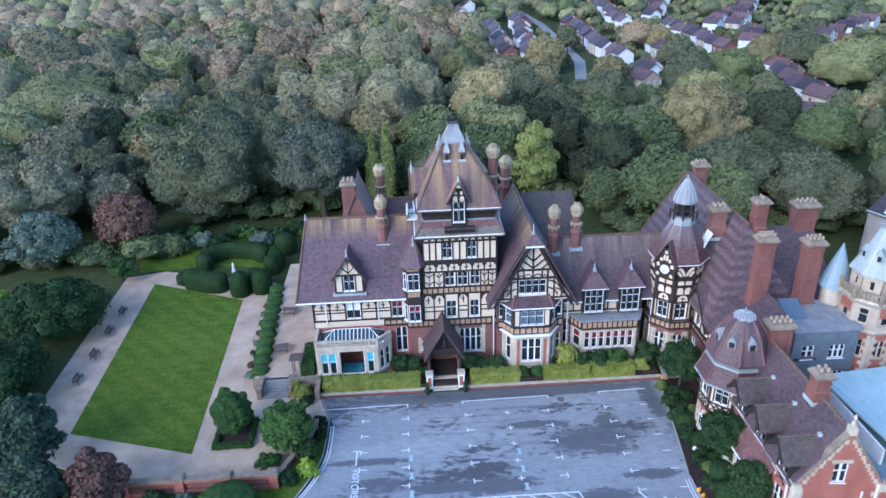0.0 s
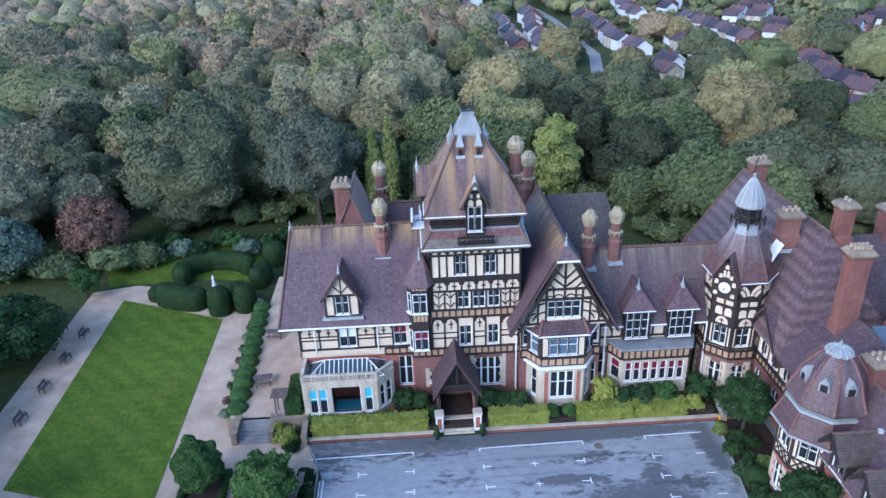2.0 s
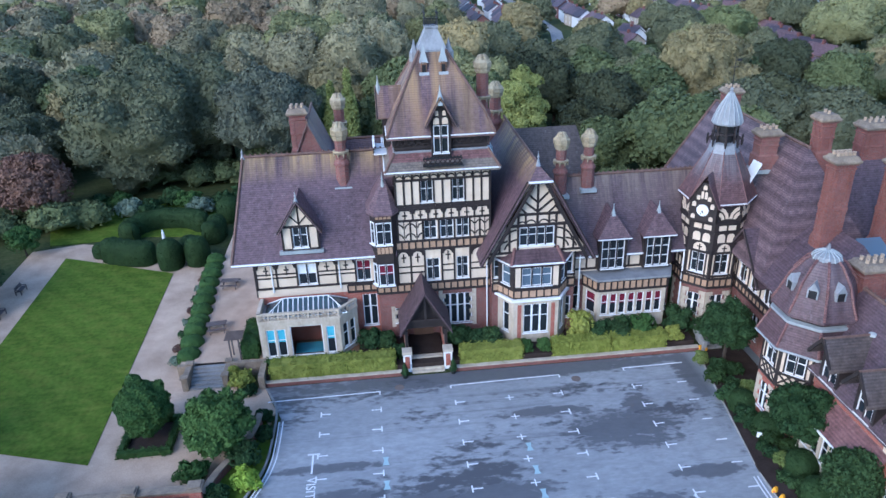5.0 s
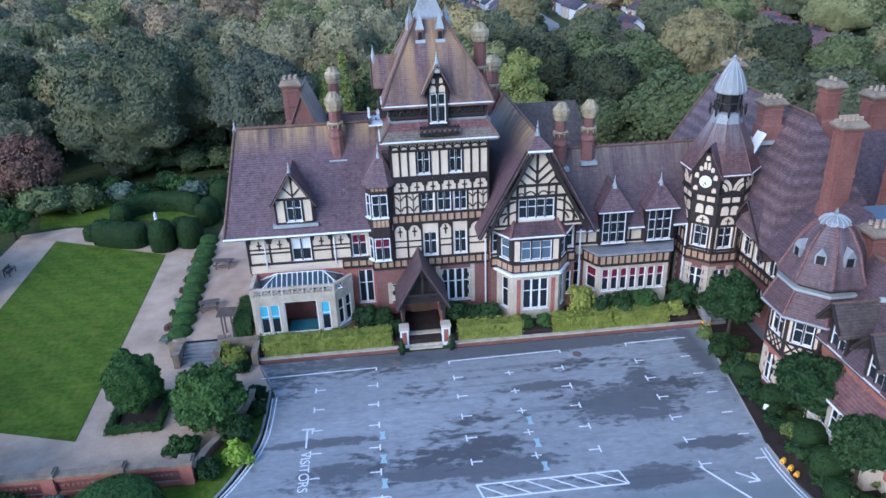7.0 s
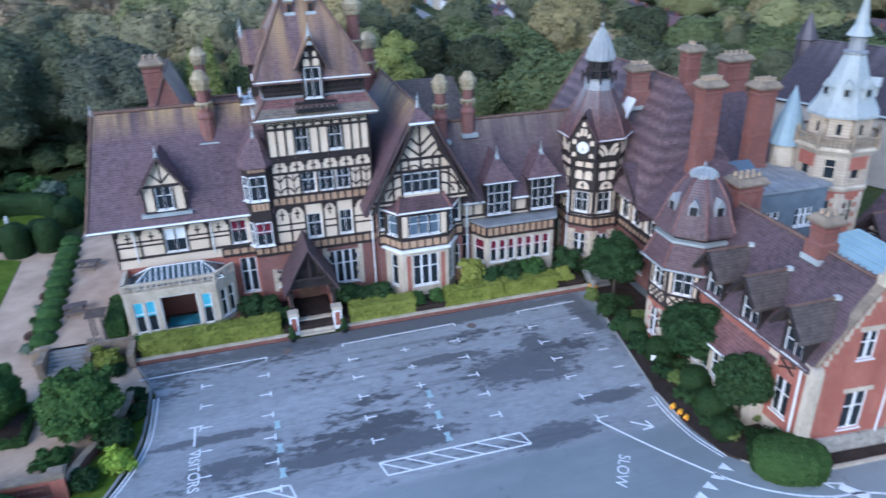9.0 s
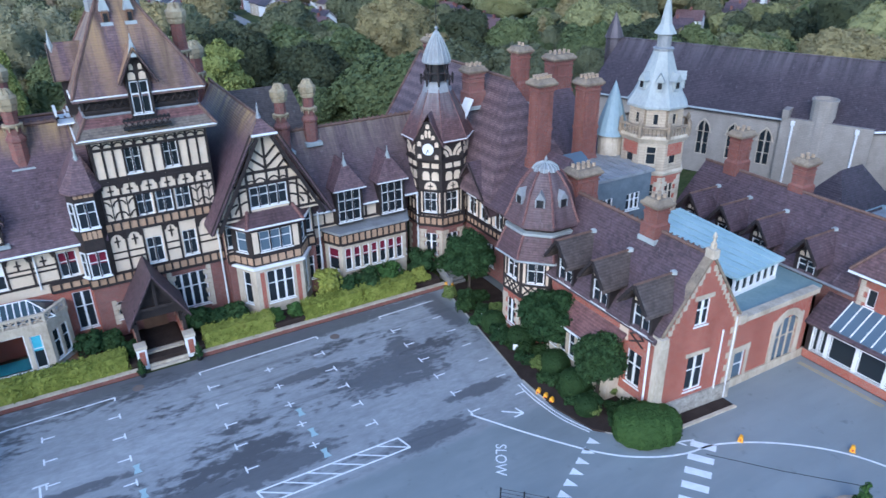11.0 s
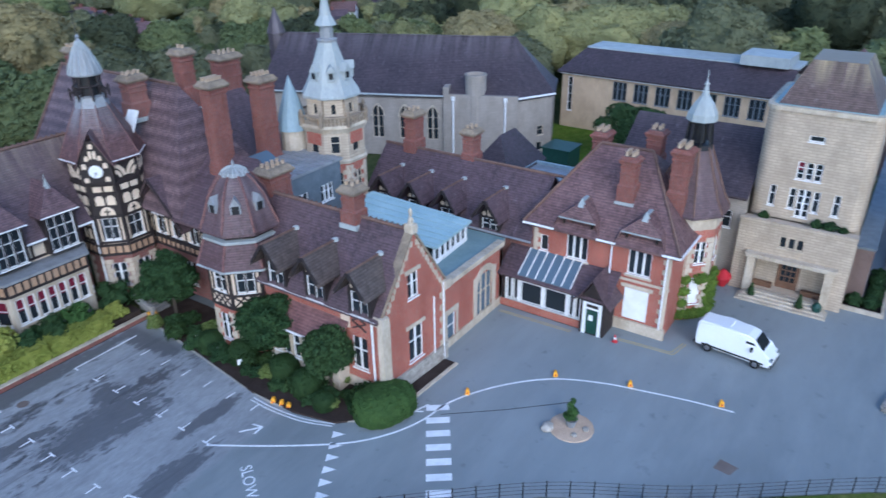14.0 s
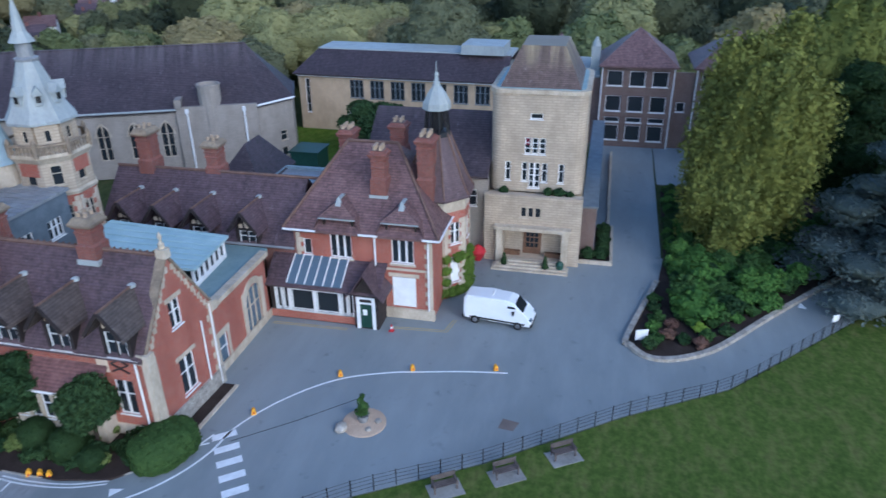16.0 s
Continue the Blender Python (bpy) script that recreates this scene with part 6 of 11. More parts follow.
for i in range(5):
    bm = bmesh.new()
    box(bm, -1.4, 1.4, -1.35 + 0.3 * i, -1.05 + 0.3 * i + 0.3, 0.0, 0.17 * (i + 1))
    part("step", bm, M["stone"], po, "pale stone step", P)
bm = bmesh.new()
box(bm, -1.4, 1.4, 0.3, 3.8, 0.0, 0.85)
# Near-black soil colour puts the porch's inner shade into its floor.
part("porch_floor", bm, M["soil"], po, "", P)
bm = bmesh.new()
box(bm, -0.9, 0.9, 3.55, 3.65, 0.85, 3.2)
part("front_door", bm, M["oak"], po, "dark oak front door", P)

# ---- gabled wing with two-storey bay ----
gw = thing("gabled_wing", "timber-framed gabled wing with two-storey stone and tile bay", "house wing", (13, 74, 0))
S = frame_at(9.4, 69.0, 0)
facade(gw, S, 7.4, 0.7, 5.4, "brick_old", [(6.6, 2.0, 0.55, 2.2, 1, 2)], 0.4)
facade(gw, S, 7.4, 5.4, 9.6, "plaster", [(0.15, 6.6, 0.7, 1.7, 1, 2), (6.5, 6.6, 0.7, 1.7, 1, 2)], 0.4)
panel_band(gw, S, 0, 7.4, 5.3, 6.1, 12)
rails(gw, S, 0, 7.4, 6.4, 8.6)
posts(gw, S, 0.05, 7.35, 6.2, 9.5, 8)
G = frame_at(13.1, 68.2, 0)
bm = bmesh.new()
walling(bm, 4.1, 9.0, 9.6, [], 0.3, -4.1)
prism(bm, [(-4.1, 9.6), (-1.55, 9.6), (-1.55, 13.2)], 0, 0.3, pose(0, 0.3, 0, 90, 0, 0))
prism(bm, [(1.55, 9.6), (4.1, 9.6), (1.55, 13.2)], 0, 0.3, pose(0, 0.3, 0, 90, 0, 0))
prism(bm, [(-1.55, 11.6), (1.55, 11.6), (1.55, 13.2), (0.75, 15.6), (-0.75, 15.6), (-1.55, 13.2)], 0, 0.3, pose(0, 0.3, 0, 90, 0, 0))
box(bm, -1.55, 1.55, 0, 0.3, 9.6, 9.8)
part("gable_wall", bm, M["plaster"], gw, "cream plaster gable with black framing", G)
window(gw, G @ Matrix.Translation((-1.5, 0.0, 9.85)), 3.0, 1.7, 4, 2, mull="timber")
rails(gw, G, -4.0, 4.0, 9.3), rails(gw, G, -2.6, 2.6, 11.75, high=0.26), rails(gw, G, -2.0, 2.0, 12.75, high=0.24)
posts(gw, G, -1.62, 1.62, 9.3, 12.7, 1, 0.2), posts(gw, G, -2.35, 2.35, 9.3, 11.7, 1, 0.18), posts(gw, G, -3.2, 3.2, 9.3, 10.5, 1, 0.18)
posts(gw, G, -1.0, 1.0, 11.8, 12.7, 2, 0.16)
bar("timber", gw, G, -0.1, 0.1, -0.06, 0.02, 11.7, 15.4)
for s in (-1, 1):
    strut(gw, G, 0, 12.95, s * 1.25, 14.0, 0.19), strut(gw, G, 0, 13.75, s * 0.95, 14.7, 0.17)
    strut(gw, G, s * 0.9, 12.8, s * 1.5, 13.4, 0.15)
    arc(gw, G, s * 1.62, 9.9, 1.5, 95 if s < 0 else 15, 165 if s < 0 else 85, 0.16)
    arc(gw, G, s * 1.62, 9.3, 1.2, 95 if s < 0 else 15, 165 if s < 0 else 85, 0.15)
    arc(gw, G, s * 2.4, 9.3, 1.1, 95 if s < 0 else 15, 165 if s < 0 else 85, 0.15)
    arc(gw, G, s * 0.55, 11.8, 0.42, 0, 180, 0.12), arc(gw, G, s * 1.3, 11.8, 0.3, 0, 180, 0.11)
    strut(gw, frame_at(13.1, 67.55, 0), s * 4.3, 8.6, s * 0.55, 15.6, 0.3, 0.08)
    strut(gw, frame_at(13.1, 67.5, 0), s * 4.9, 8.6, s * 0.95, 15.85, 0.34, 0.1)
    xa, xb = 13.1 + s * 4.95, 13.1
    roof(gw, [[(xa, 67.35, 8.7), (13.1 + s * 0.95, 67.35, 15.95), (13.1, 68.5, 17.0), (13.1, 84.0, 17.0), (xa, 84.0, 8.7)]], "roof_west")
roof(gw, [[(12.15, 67.35, 15.9), (14.05, 67.35, 15.9), (13.1, 68.5, 17.0)]])
gutter(gw, (12.1, 67.3, 15.85), (14.1, 67.3, 15.85), 0.1)
ridge(gw, [(13.1, 68.5, 17.05), (13.1, 84.0, 17.05)])
finial(gw, 13.1, 68.5, 17.2, 0.9)
bm = bmesh.new()
box(bm, 9.4, 16.8, 83.6, 84.0, 0.7, 9.0), box(bm, 9.4, 9.8, 69.4, 84, 0.7, 9.0), box(bm, 16.4, 16.8, 69.4, 84, 0.7, 9.0)
prism(bm, [(8.6, 8.6), (17.6, 8.6), (13.1, 16.6)], 0, 0.3, pose(0, 84.0, 0, 90, 0, 0))
part("back_wall", bm, M["brick_old"], gw)
bx = [(9.9, 68.9), (11.0, 67.3), (15.0, 67.3), (16.1, 68.9)]
for i, (mat, z0, z1) in enumerate((("stone", 0.7, 5.1), ("timber", 5.1, 8.7))):
    for (x0, y0), (x1, y1) in zip(bx, bx[1:]):
        L, tn = math.hypot(x1 - x0, y1 - y0), math.degrees(math.atan2(y1 - y0, x1 - x0))
        k = frame_at(x0, y0, 0, tn)
        if i == 0:
            hs = [(0.9, 1.7, 2.2, 2.9, 3, 2)] if L > 3 else [(0.6, 1.7, 0.75, 2.9, 1, 2)]
        else:
            hs = [(0.7, 6.4, 2.6, 1.75, 3, 2, {"pane": "glass_blue"})] if L > 3 else [(0.45, 6.4, 1.0, 1.75, 1, 2, {"pane": "glass_blue"})]
        facade(gw, k, L, z0, z1, mat, hs, 0.3, "bay_wall", "pale stone bay wall" if i == 0 else "dark timber bay wall")
        if i == 0 and L > 3:
            for u in (0.35, 3.35):
                bar("brick_panel", gw, k, u, u + 0.35, -0.02, 0.05, 1.2, 4.6, "brick")
        if i and L > 3:
            for u in (0.12, 3.42):
                bar("panel", gw, k, u, u + 0.46, -0.03, 0.02, 6.35, 8.2, "plaster")
        if i:
            for z, z2 in ((5.35, 5.95),):
                n = max(2, int(L / 0.6))
                for j in range(n):
                    bar("panel", gw, k, (j + 0.12) * L / n, (j + 0.88) * L / n, -0.03, 0.02, z, z2, "panel")
bm = bmesh.new()
prism(bm, [(9.6, 69.0), (10.85, 67.1), (15.15, 67.1), (16.4, 69.0)], 4.95, 5.2)
part("string_course", bm, M["white"], gw, "white moulded ledge")
e = [(9.3, 69.1, 8.65), (10.7, 66.9, 8.65), (15.3, 66.9, 8.65), (16.7, 69.1, 8.65)]
roof(gw, [[e[0], e[1], (11.5, 69.0, 10.1)], [e[1], e[2], (14.7, 69.0, 10.1), (11.5, 69.0, 10.1)], [e[2], e[3], (14.7, 69.0, 10.1)]], "roof_turret", 0.15, "bay_roof", "streaked hipped bay roof")
for a, b in zip(e, e[1:]):
    gutter(gw, a, b, 0.08)
ridge(gw, [e[1], (11.5, 69.0, 10.15)], "roof_red", r=0.15), ridge(gw, [e[2], (14.7, 69.0, 10.15)], "roof_red", r=0.15)

# ---- link wing ----
lw = thing("link_wing", "low timber-framed wing with two dormers and stone bay window", "house wing", (21, 73, 0))
S = frame_at(16.8, 70.2, 0)
facade(lw, S, 9.4, 0.7, 5.2, "brick_old", [(0.3, 2.0, 0.7, 2.5, 1, 2)], 0.4)
facade(lw, S, 9.4, 5.2, 8.0, "plaster", [], 0.4)
posts(lw, S, 0.1, 9.3, 6.2, 8.0, 7), rails(lw, S, 0, 9.4, 6.2, 7.9)
roof(lw, [[(16.0, 69.6, 7.7), (27.5, 69.6, 7.7), (29.5, 73.4, 14.0), (16.0, 73.4, 14.0)], [(29.5, 77.2, 7.7), (16.0, 77.2, 7.7), (16.0, 73.4, 14.0), (29.5, 73.4, 14.0)]], "roof_link")
ridge(lw, [(16.0, 73.4, 14.05), (29.5, 73.4, 14.05)], crest=0.1)
gutter(lw, (16.6, 69.55, 7.65), (27.3, 69.55, 7.65))
bm = bmesh.new()
box(bm, 16.8, 29, 76.6, 77, 0.7, 7.8)
part("back_wall", bm, M["brick_old"], lw)
for x in (20.3, 24.4):
    hip_dormer(lw, frame_at(x, 69.3, 0), 2.5, 6.3, 9.5, 2.6, 2.3, 3, 3)
b2 = [(18.0, 70.1), (18.9, 68.5), (25.2, 68.5), (26.0, 70.1)]
for (x0, y0), (x1, y1) in zip(b2, b2[1:]):
    L, tn = math.hypot(x1 - x0, y1 - y0), math.degrees(math.atan2(y1 - y0, x1 - x0))
    k = frame_at(x0, y0, 0, tn)
    n = 7 if L > 3 else 1
    hs = [(0.35 + i * (L - 0.5) / n, 2.2, (L - 0.5) / n - 0.2, 2.1, 1, 2, {"blind": "blind"}) for i in range(n)]
    facade(lw, k, L, 0.7, 4.7, "stone", hs, 0.3, "bay_wall", "pale stone bay wall")
    panel_band(lw, k, 0, L, 4.75, 5.7, max(2, int(L / 0.55)), 0.08)
bm = bmesh.new()
prism(bm, [(17.7, 70.2), (18.7, 68.2), (25.4, 68.2), (26.3, 70.2)], 5.75, 5.95)
part("flat_roof", bm, M["lead"], lw, "grey lead flat roof over the bay")
bm = bmesh.new()
tube(bm, (17.4, 69.5, 7.9), (17.4, 69.5, 0.8), 0.07)
part("downpipe", bm, M["white"], lw, "white downpipe")
bm = bmesh.new()
tube(bm, (27.0, 69.5, 7.6), (27.0, 69.5, 0.8), 0.07)
part("downpipe", bm, M["white"], lw, "white downpipe")
chimney(lw, 16.1, 72.6, 12.5, 18.2, 1.05, 1.05, ornate=True)
chimney(lw, 18.7, 73.0, 12.8, 18.2, 1.05, 1.05, ornate=True)

# rear ranges behind the front
rr = thing("rear_range", "rear mansion range with brown hipped roofs", "house wing", (2, 84, 0))
bm = bmesh.new()
box(bm, -8, 11.5, 79.9, 88, 0.0, 9.0)
part("wall", bm, M["brick_old"], rr)
roof(rr, hip_x(-8.8, 12, 79.9, 88.8, 9.0, -5.0, 9.0, 84.0, 15.6), "roof_e")
ridge(rr, [(-5.0, 84, 15.65), (9.0, 84, 15.65)])
roof(rr, [[(-8.6, 76.5, 13.2), (-5.9, 76.5, 19.4), (-5.9, 83.5, 19.4), (-8.6, 83.5, 13.2)], [(-3.2, 83.5, 13.2), (-5.9, 83.5, 19.4), (-5.9, 76.5, 19.4), (-3.2, 76.5, 13.2)]], "roof")
ridge(rr, [(-5.9, 76.5, 19.45), (-5.9, 83.5, 19.45)])
bm = bmesh.new()
prism(bm, [(-8.4, 12.0), (-3.4, 12.0), (-3.4, 13.4), (-5.9, 19.1), (-8.4, 13.4)], 0, 6.6, pose(0, 83.3, 0, 90, 0, 0))
part("gable_wall", bm, M["brick_old"], rr)
bm = bmesh.new()
box(bm, -9.2, -5.2, 79.4, 83, 0, 9.2)
part("wall", bm, M["brick_old"], rr)
chimney(rr, -6.7, 77.6, 14.5, 20.6, 1.4, 1.2, 3, ornate=False)
chimney(rr, -3.4, 84.2, 13.5, 20.0, 1.2, 1.2, ornate=True)
bm = bmesh.new()
box(bm, 13.5, 20, 79.5, 88, 0.0, 9.0)
part("wall", bm, M["brick_old"], rr)
roof(rr, hip_x(13.0, 22.0, 78.6, 88.5, 9.0, 14.0, 20.5, 83.5, 15.8), "roof_moss")

# ---- clock tower ----
ct = thing("clock_tower", "octagonal timber-framed clock tower with tiled roof and lead spirelet", "clock tower", (29.3, 70.4, 0))
CX, CY, CR = 29.75, 70.4, 2.85
oct_turn = 22.5
for i in range(8):
    a0, a1 = radians(oct_turn + 45 * i), radians(oct_turn + 45 * (i + 1))
    mid_a = 45 * i + 45
    if 0 < (mid_a % 360) < 170:
        continue
    x0, y0, x1, y1 = CX + CR * math.cos(a0), CY + CR * math.sin(a0), CX + CR * math.cos(a1), CY + CR * math.sin(a1)
    L = math.hypot(x1 - x0, y1 - y0)
    k = frame_at(x0, y0, 0, math.degrees(math.atan2(y1 - y0, x1 - x0)))
    clock_side = mid_a % 360 == 225
    win = [(0.45, 1.7, 1.2, 2.1, 2, 2)] if mid_a % 360 in (225, 270) else []
    facade(ct, k, L, 0.6, 4.6, "brick_old", win, 0.3)
    quoins(ct, k, 0.02, 0.8, 4.4), quoins(ct, k, L - 0.02, 0.8, 4.4, flip=-1)
    win = [(0.45, 5.95, 1.2, 1.9, 2, 2)] if mid_a % 360 in (225, 270) else []
    facade(ct, k, L, 4.6, 8.0, "plaster", win, 0.3)
    facade(ct, k, L, 8.0, 12.9, "timber", [], 0.3, "clock_stage", "dark timber stage with cream panels")
    panel_band(ct, k, -0.05, L + 0.05, 4.65, 5.5, 4)
    rails(ct, k, 0, L, 5.75, 8.0, 9.95, 10.85, high=0.22)
    posts(ct, k, 0.06, L - 0.06, 5.5, 8.0, 1, 0.22)
    if win:
        posts(ct, k, 0.4, L - 0.4, 5.5, 8.0, 1, 0.14)
    else:
        posts(ct, k, 0.1, L - 0.1, 5.5, 8.0, 3, 0.18), rails(ct, k, 0, L, 6.9, high=0.16)
    arched_panel(ct, k, 0.52, L - 0.52, 8.12, 8.85)
    bar("timber", ct, k, L / 2 - 0.05, L / 2 + 0.05, -0.08, 0.02, 8.1, 8.7), bar("timber", ct, k, L / 2 - 0.22, L / 2 + 0.22, -0.08, 0.02, 8.4, 8.5)
    for s in (0.17, 0.56):
        arched_panel(ct, k, L * s, L * (s + 0.3), 9.0, 9.85)
        bar("panel", ct, k, L * s, L * (s + 0.3), -0.04, 0.02, 10.15, 10.6, "plaster")
    for s in (-1, 1):
        for r0, r1 in ((0.35, 0.6), (0.72, 0.98)):
            bm = bmesh.new()
            q = [(L / 2 - s * (L / 2 - 0.1) + s * r * math.cos(radians(a)), 11.1 + 1.3 * r * math.sin(radians(a))) for r, angles in ((r0, (8, 30, 55, 80)), (r1, (80, 55, 30, 8))) for a in angles]
            prism(bm, q, 0, 0.05, pose(0, 0.01, 0, 90, 0, 0))
            part("panel", bm, M["plaster"], ct, "", k)
    if clock_side:
        kk = k @ Matrix.Translation((L / 2, 0, 0))
        bm = bmesh.new()
        prism(bm, [(-1.2, 11.0), (1.2, 11.0), (1.2, 12.9), (0.3, 14.5), (-0.3, 14.5), (-1.2, 12.9)], 0, 0.65, pose(0, 0.1, 0, 90, 0, 0))
        part("clock_gable", bm, M["timber"], ct, "dark gable round the clock", kk)
        for u0, u1, z0, z1 in ((-0.95, -0.62, 12.3, 12.75), (0.62, 0.95, 12.3, 12.75), (-0.95, -0.6, 11.2, 11.6), (0.6, 0.95, 11.2, 11.6), (-0.62, -0.34, 12.95, 13.35), (0.34, 0.62, 12.95, 13.35), (-0.27, -0.05, 13.1, 13.75), (0.05, 0.27, 13.1, 13.75), (-0.16, 0.16, 13.9, 14.3)):
            arched_panel(ct, kk @ Matrix.Translation((0, -0.57, 0)), u0, u1, z0, z1)
        bm = bmesh.new()
        lathe(bm, 0, 0, [(0.52, 0.0), (0.52, 0.06), (0.48, 0.08)], 24)
        bmesh.ops.transform(bm, matrix=pose(0, -0.56, 12.05, 90, 0, 0), verts=bm.verts)
        dial = part("clock_dial", bm, M["white"], ct, "round white clock dial", kk)
        for a, ln in ((200, 0.4), (160, 0.27)):
            kh = kk @ Matrix.Translation((0, -0.67, 12.05)) @ pose(0, 0, 0, 0, a, 0)
            shared("clock_hand", cube_mesh("iron"), dial, kh @ Matrix.Translation((-0.025, 0, 0)) @ Matrix.Diagonal((0.05, 0.02, ln, 1)), "black clock hand")
        bm = bmesh.new()
        for s in (-1, 1):
            slab(bm, [(s * 1.45, -0.82, 12.5), (0.32 * s, -0.82, 14.6), (0, -0.4, 15.2), (0, 1.7, 15.2), (s * 1.45, 1.2, 12.5)], 0.12)
        part("clock_gable_roof", bm, M["roof_clock"], ct, "", kk)
ro = [(x, y, 12.7) for x, y in ring(CX, CY, CR + 0.42, 8, oct_turn)]
rm = [(x, y, 14.3) for x, y in ring(CX, CY, CR * 0.88, 8, oct_turn)]
rt = [(x, y, 17.2) for x, y in ring(CX, CY, 1.0, 8, oct_turn)]
roof(ct, [[ro[i], ro[(i + 1) % 8], rm[(i + 1) % 8], rm[i]] for i in range(8)] + [[rm[i], rm[(i + 1) % 8], rt[(i + 1) % 8], rt[i]] for i in range(8)], "roof_clock", 0.15)
for i in range(8):
    gutter(ct, ro[i], ro[(i + 1) % 8], 0.05), ridge(ct, [ro[i], rm[i], rt[i]], "roof_red", r=0.05)
bm = bmesh.new()
lathe(bm, CX, CY, [(1.36, 16.55), (1.08, 17.25), (1.12, 17.4)], 8, oct_turn)
part("lead_skirt", bm, M["lead"], ct, "grey lead skirt")
bm = bmesh.new()
lathe(bm, CX, CY, [(0.72, 17.3), (0.72, 19.05)], 8, oct_turn)
lantern = part("lantern", bm, M["iron"], ct, "dark open bell lantern")
for x, y in ring(CX, CY, 0.98, 8, oct_turn):
    bm = bmesh.new()
    tube(bm, (x, y, 17.2), (CX + (x - CX) * 0.95, CY + (y - CY) * 0.95, 19.05), 0.09, 5)
    part("lantern_post", bm, M["timber"], lantern)
    bm = bmesh.new()
    tube(bm, (CX + (x - CX) * 1.05, CY + (y - CY) * 1.05, 17.9), (CX + (x - CX) * 1.42, CY + (y - CY) * 1.42, 17.55), 0.07, 5)
    lathe(bm, CX + (x - CX) * 1.42, CY + (y - CY) * 1.42, [(0.06, 17.1), (0.13, 17.5), (0.08, 17.8), (0.13, 17.9), (0.03, 18.1)], 6)
    part("lantern_bracket", bm, M["timber"], lantern, "dark carved bracket")
bm = bmesh.new()
lathe(bm, CX, CY, [(1.02, 18.05), (1.06, 18.1), (1.02, 18.2)], 8, oct_turn)
part("lantern_rail", bm, M["timber"], lantern)
bm = bmesh.new()
lathe(bm, CX, CY, [(1.2, 18.95), (1.25, 19.08), (1.15, 19.5), (0.97, 20.0), (0.7, 20.6), (0.42, 21.1), (0.2, 21.5), (0.1, 21.7), (0.16, 21.82), (0.05, 22.0)], 16)
spire = part("spirelet", bm, M["lead"], ct, "ribbed grey lead spirelet")
for i in range(16):
    bm = bmesh.new()
    ca, sa = math.cos(2 * math.pi * i / 16), math.sin(2 * math.pi * i / 16)
    line_ = [(CX + r * ca, CY + r * sa, z) for r, z in ((1.25, 19.08), (1.15, 19.5), (0.97, 20.0), (0.7, 20.6), (0.42, 21.1), (0.2, 21.5))]
    for p, q in zip(line_, line_[1:]):
        tube(bm, p, q, 0.045, 4)
    part("rib", bm, M["lead_pale"], spire)
bm = bmesh.new()
lathe(bm, CX, CY, [(0.04, 21.9), (0.03, 24.4)], 5)
box(bm, CX - 0.35, CX + 0.35, CY - 0.02, CY + 0.02, 23.6, 23.66), box(bm, CX + 0.1, CX + 0.5, CY - 0.01, CY + 0.01, 24.1, 24.3)
part("weather_vane", bm, M["iron"], ct, "thin dark weather vane")

# ---- east block with banded roof ----
eb = thing("east_block", "mansion block with large banded brown tile roof and timbered west front", "house wing", (35, 68, 0))
W = frame_at(31.4, 69.0, 0, -90)
facade(eb, W, 12.4, 0.5, 4.6, "brick_old", [(1.2, 1.5, 1.2, 2.2, 2, 2), (4.5, 1.5, 1.2, 2.2, 2, 2), (8.0, 1.5, 1.2, 2.2, 2, 2)], 0.4)
facade(eb, W, 12.4, 4.6, 8.4, "plaster", [(1.4, 5.6, 1.2, 1.9, 2, 2), (3.4, 5.6, 1.2, 1.9, 2, 2), (5.6, 5.6, 1.2, 1.9, 2, 2), (8.5, 5.6, 1.2, 1.9, 2, 2)], 0.4)
panel_band(eb, W, 0, 12.4, 4.6, 5.3, 20)
rails(eb, W, 0, 12.4, 5.45, 7.7), posts(eb, W, 0.05, 12.35, 5.3, 8.3, 12)
curl_row(eb, W, 6.9, 8.3, 5.4, 7.6, 1)
k = frame_at(31.2, 66.6, 0, -90)
bm = bmesh.new()
prism(bm, [(-2.3, 7.4), (3.0, 7.4), (0.2, 10.6)], 0, 0.25, pose(0, 0.25, 0, 90, 0, 0))
part("gable", bm, M["plaster"], eb, "framed plaster gable", k)
window(eb, k @ Matrix.Translation((-0.7, -0.12, 7.6)), 1.4, 1.5, 2, 2, mull="timber")
rails(eb, k, -2.2, 2.9, 7.45), posts(eb, k, -0.85, 0.85, 7.4, 9.3, 1, 0.2), rails(eb, k, -1.0, 1.2, 9.25, high=0.22), posts(eb, k, -1.5, 1.6, 7.4, 8.4, 1, 0.18)
for s, e0 in ((-1, -2.9), (1, 3.7)):
    strut(eb, k @ Matrix.Translation((0, -0.7, 0)), e0, 7.0, 0.2, 10.75, 0.28, 0.09)
    strut(eb, k, 0.2 + s * 0.1, 9.4, 0.2 + s * 0.6, 9.9, 0.14)
    bm = bmesh.new()
    slab(bm, [(e0, -0.8, 6.95), (0.2, -0.8, 10.85), (0.2, 3.2, 10.85), (e0, 0.4, 6.95)], 0.16)
    part("gable_roof", bm, M["roof_e"], eb, "", k)
bm = bmesh.new()
box(bm, 31.4, 40.5, 56.2, 56.6, 0.3, 8.4), box(bm, 40.1, 40.5, 56.6, 84, 0.3, 8.4), box(bm, 31.4, 40.5, 84, 84.4, 0.3, 8.4), box(bm, 31.4, 31.8, 72.6, 84, 0.3, 8.4)
part("wall", bm, M["brick_old"], eb)
roof(eb, hip_y(30.5, 40.8, 62.8, 86.0, 8.2, 67.0, 84.0, 35.4, 17.4), "roof_band")
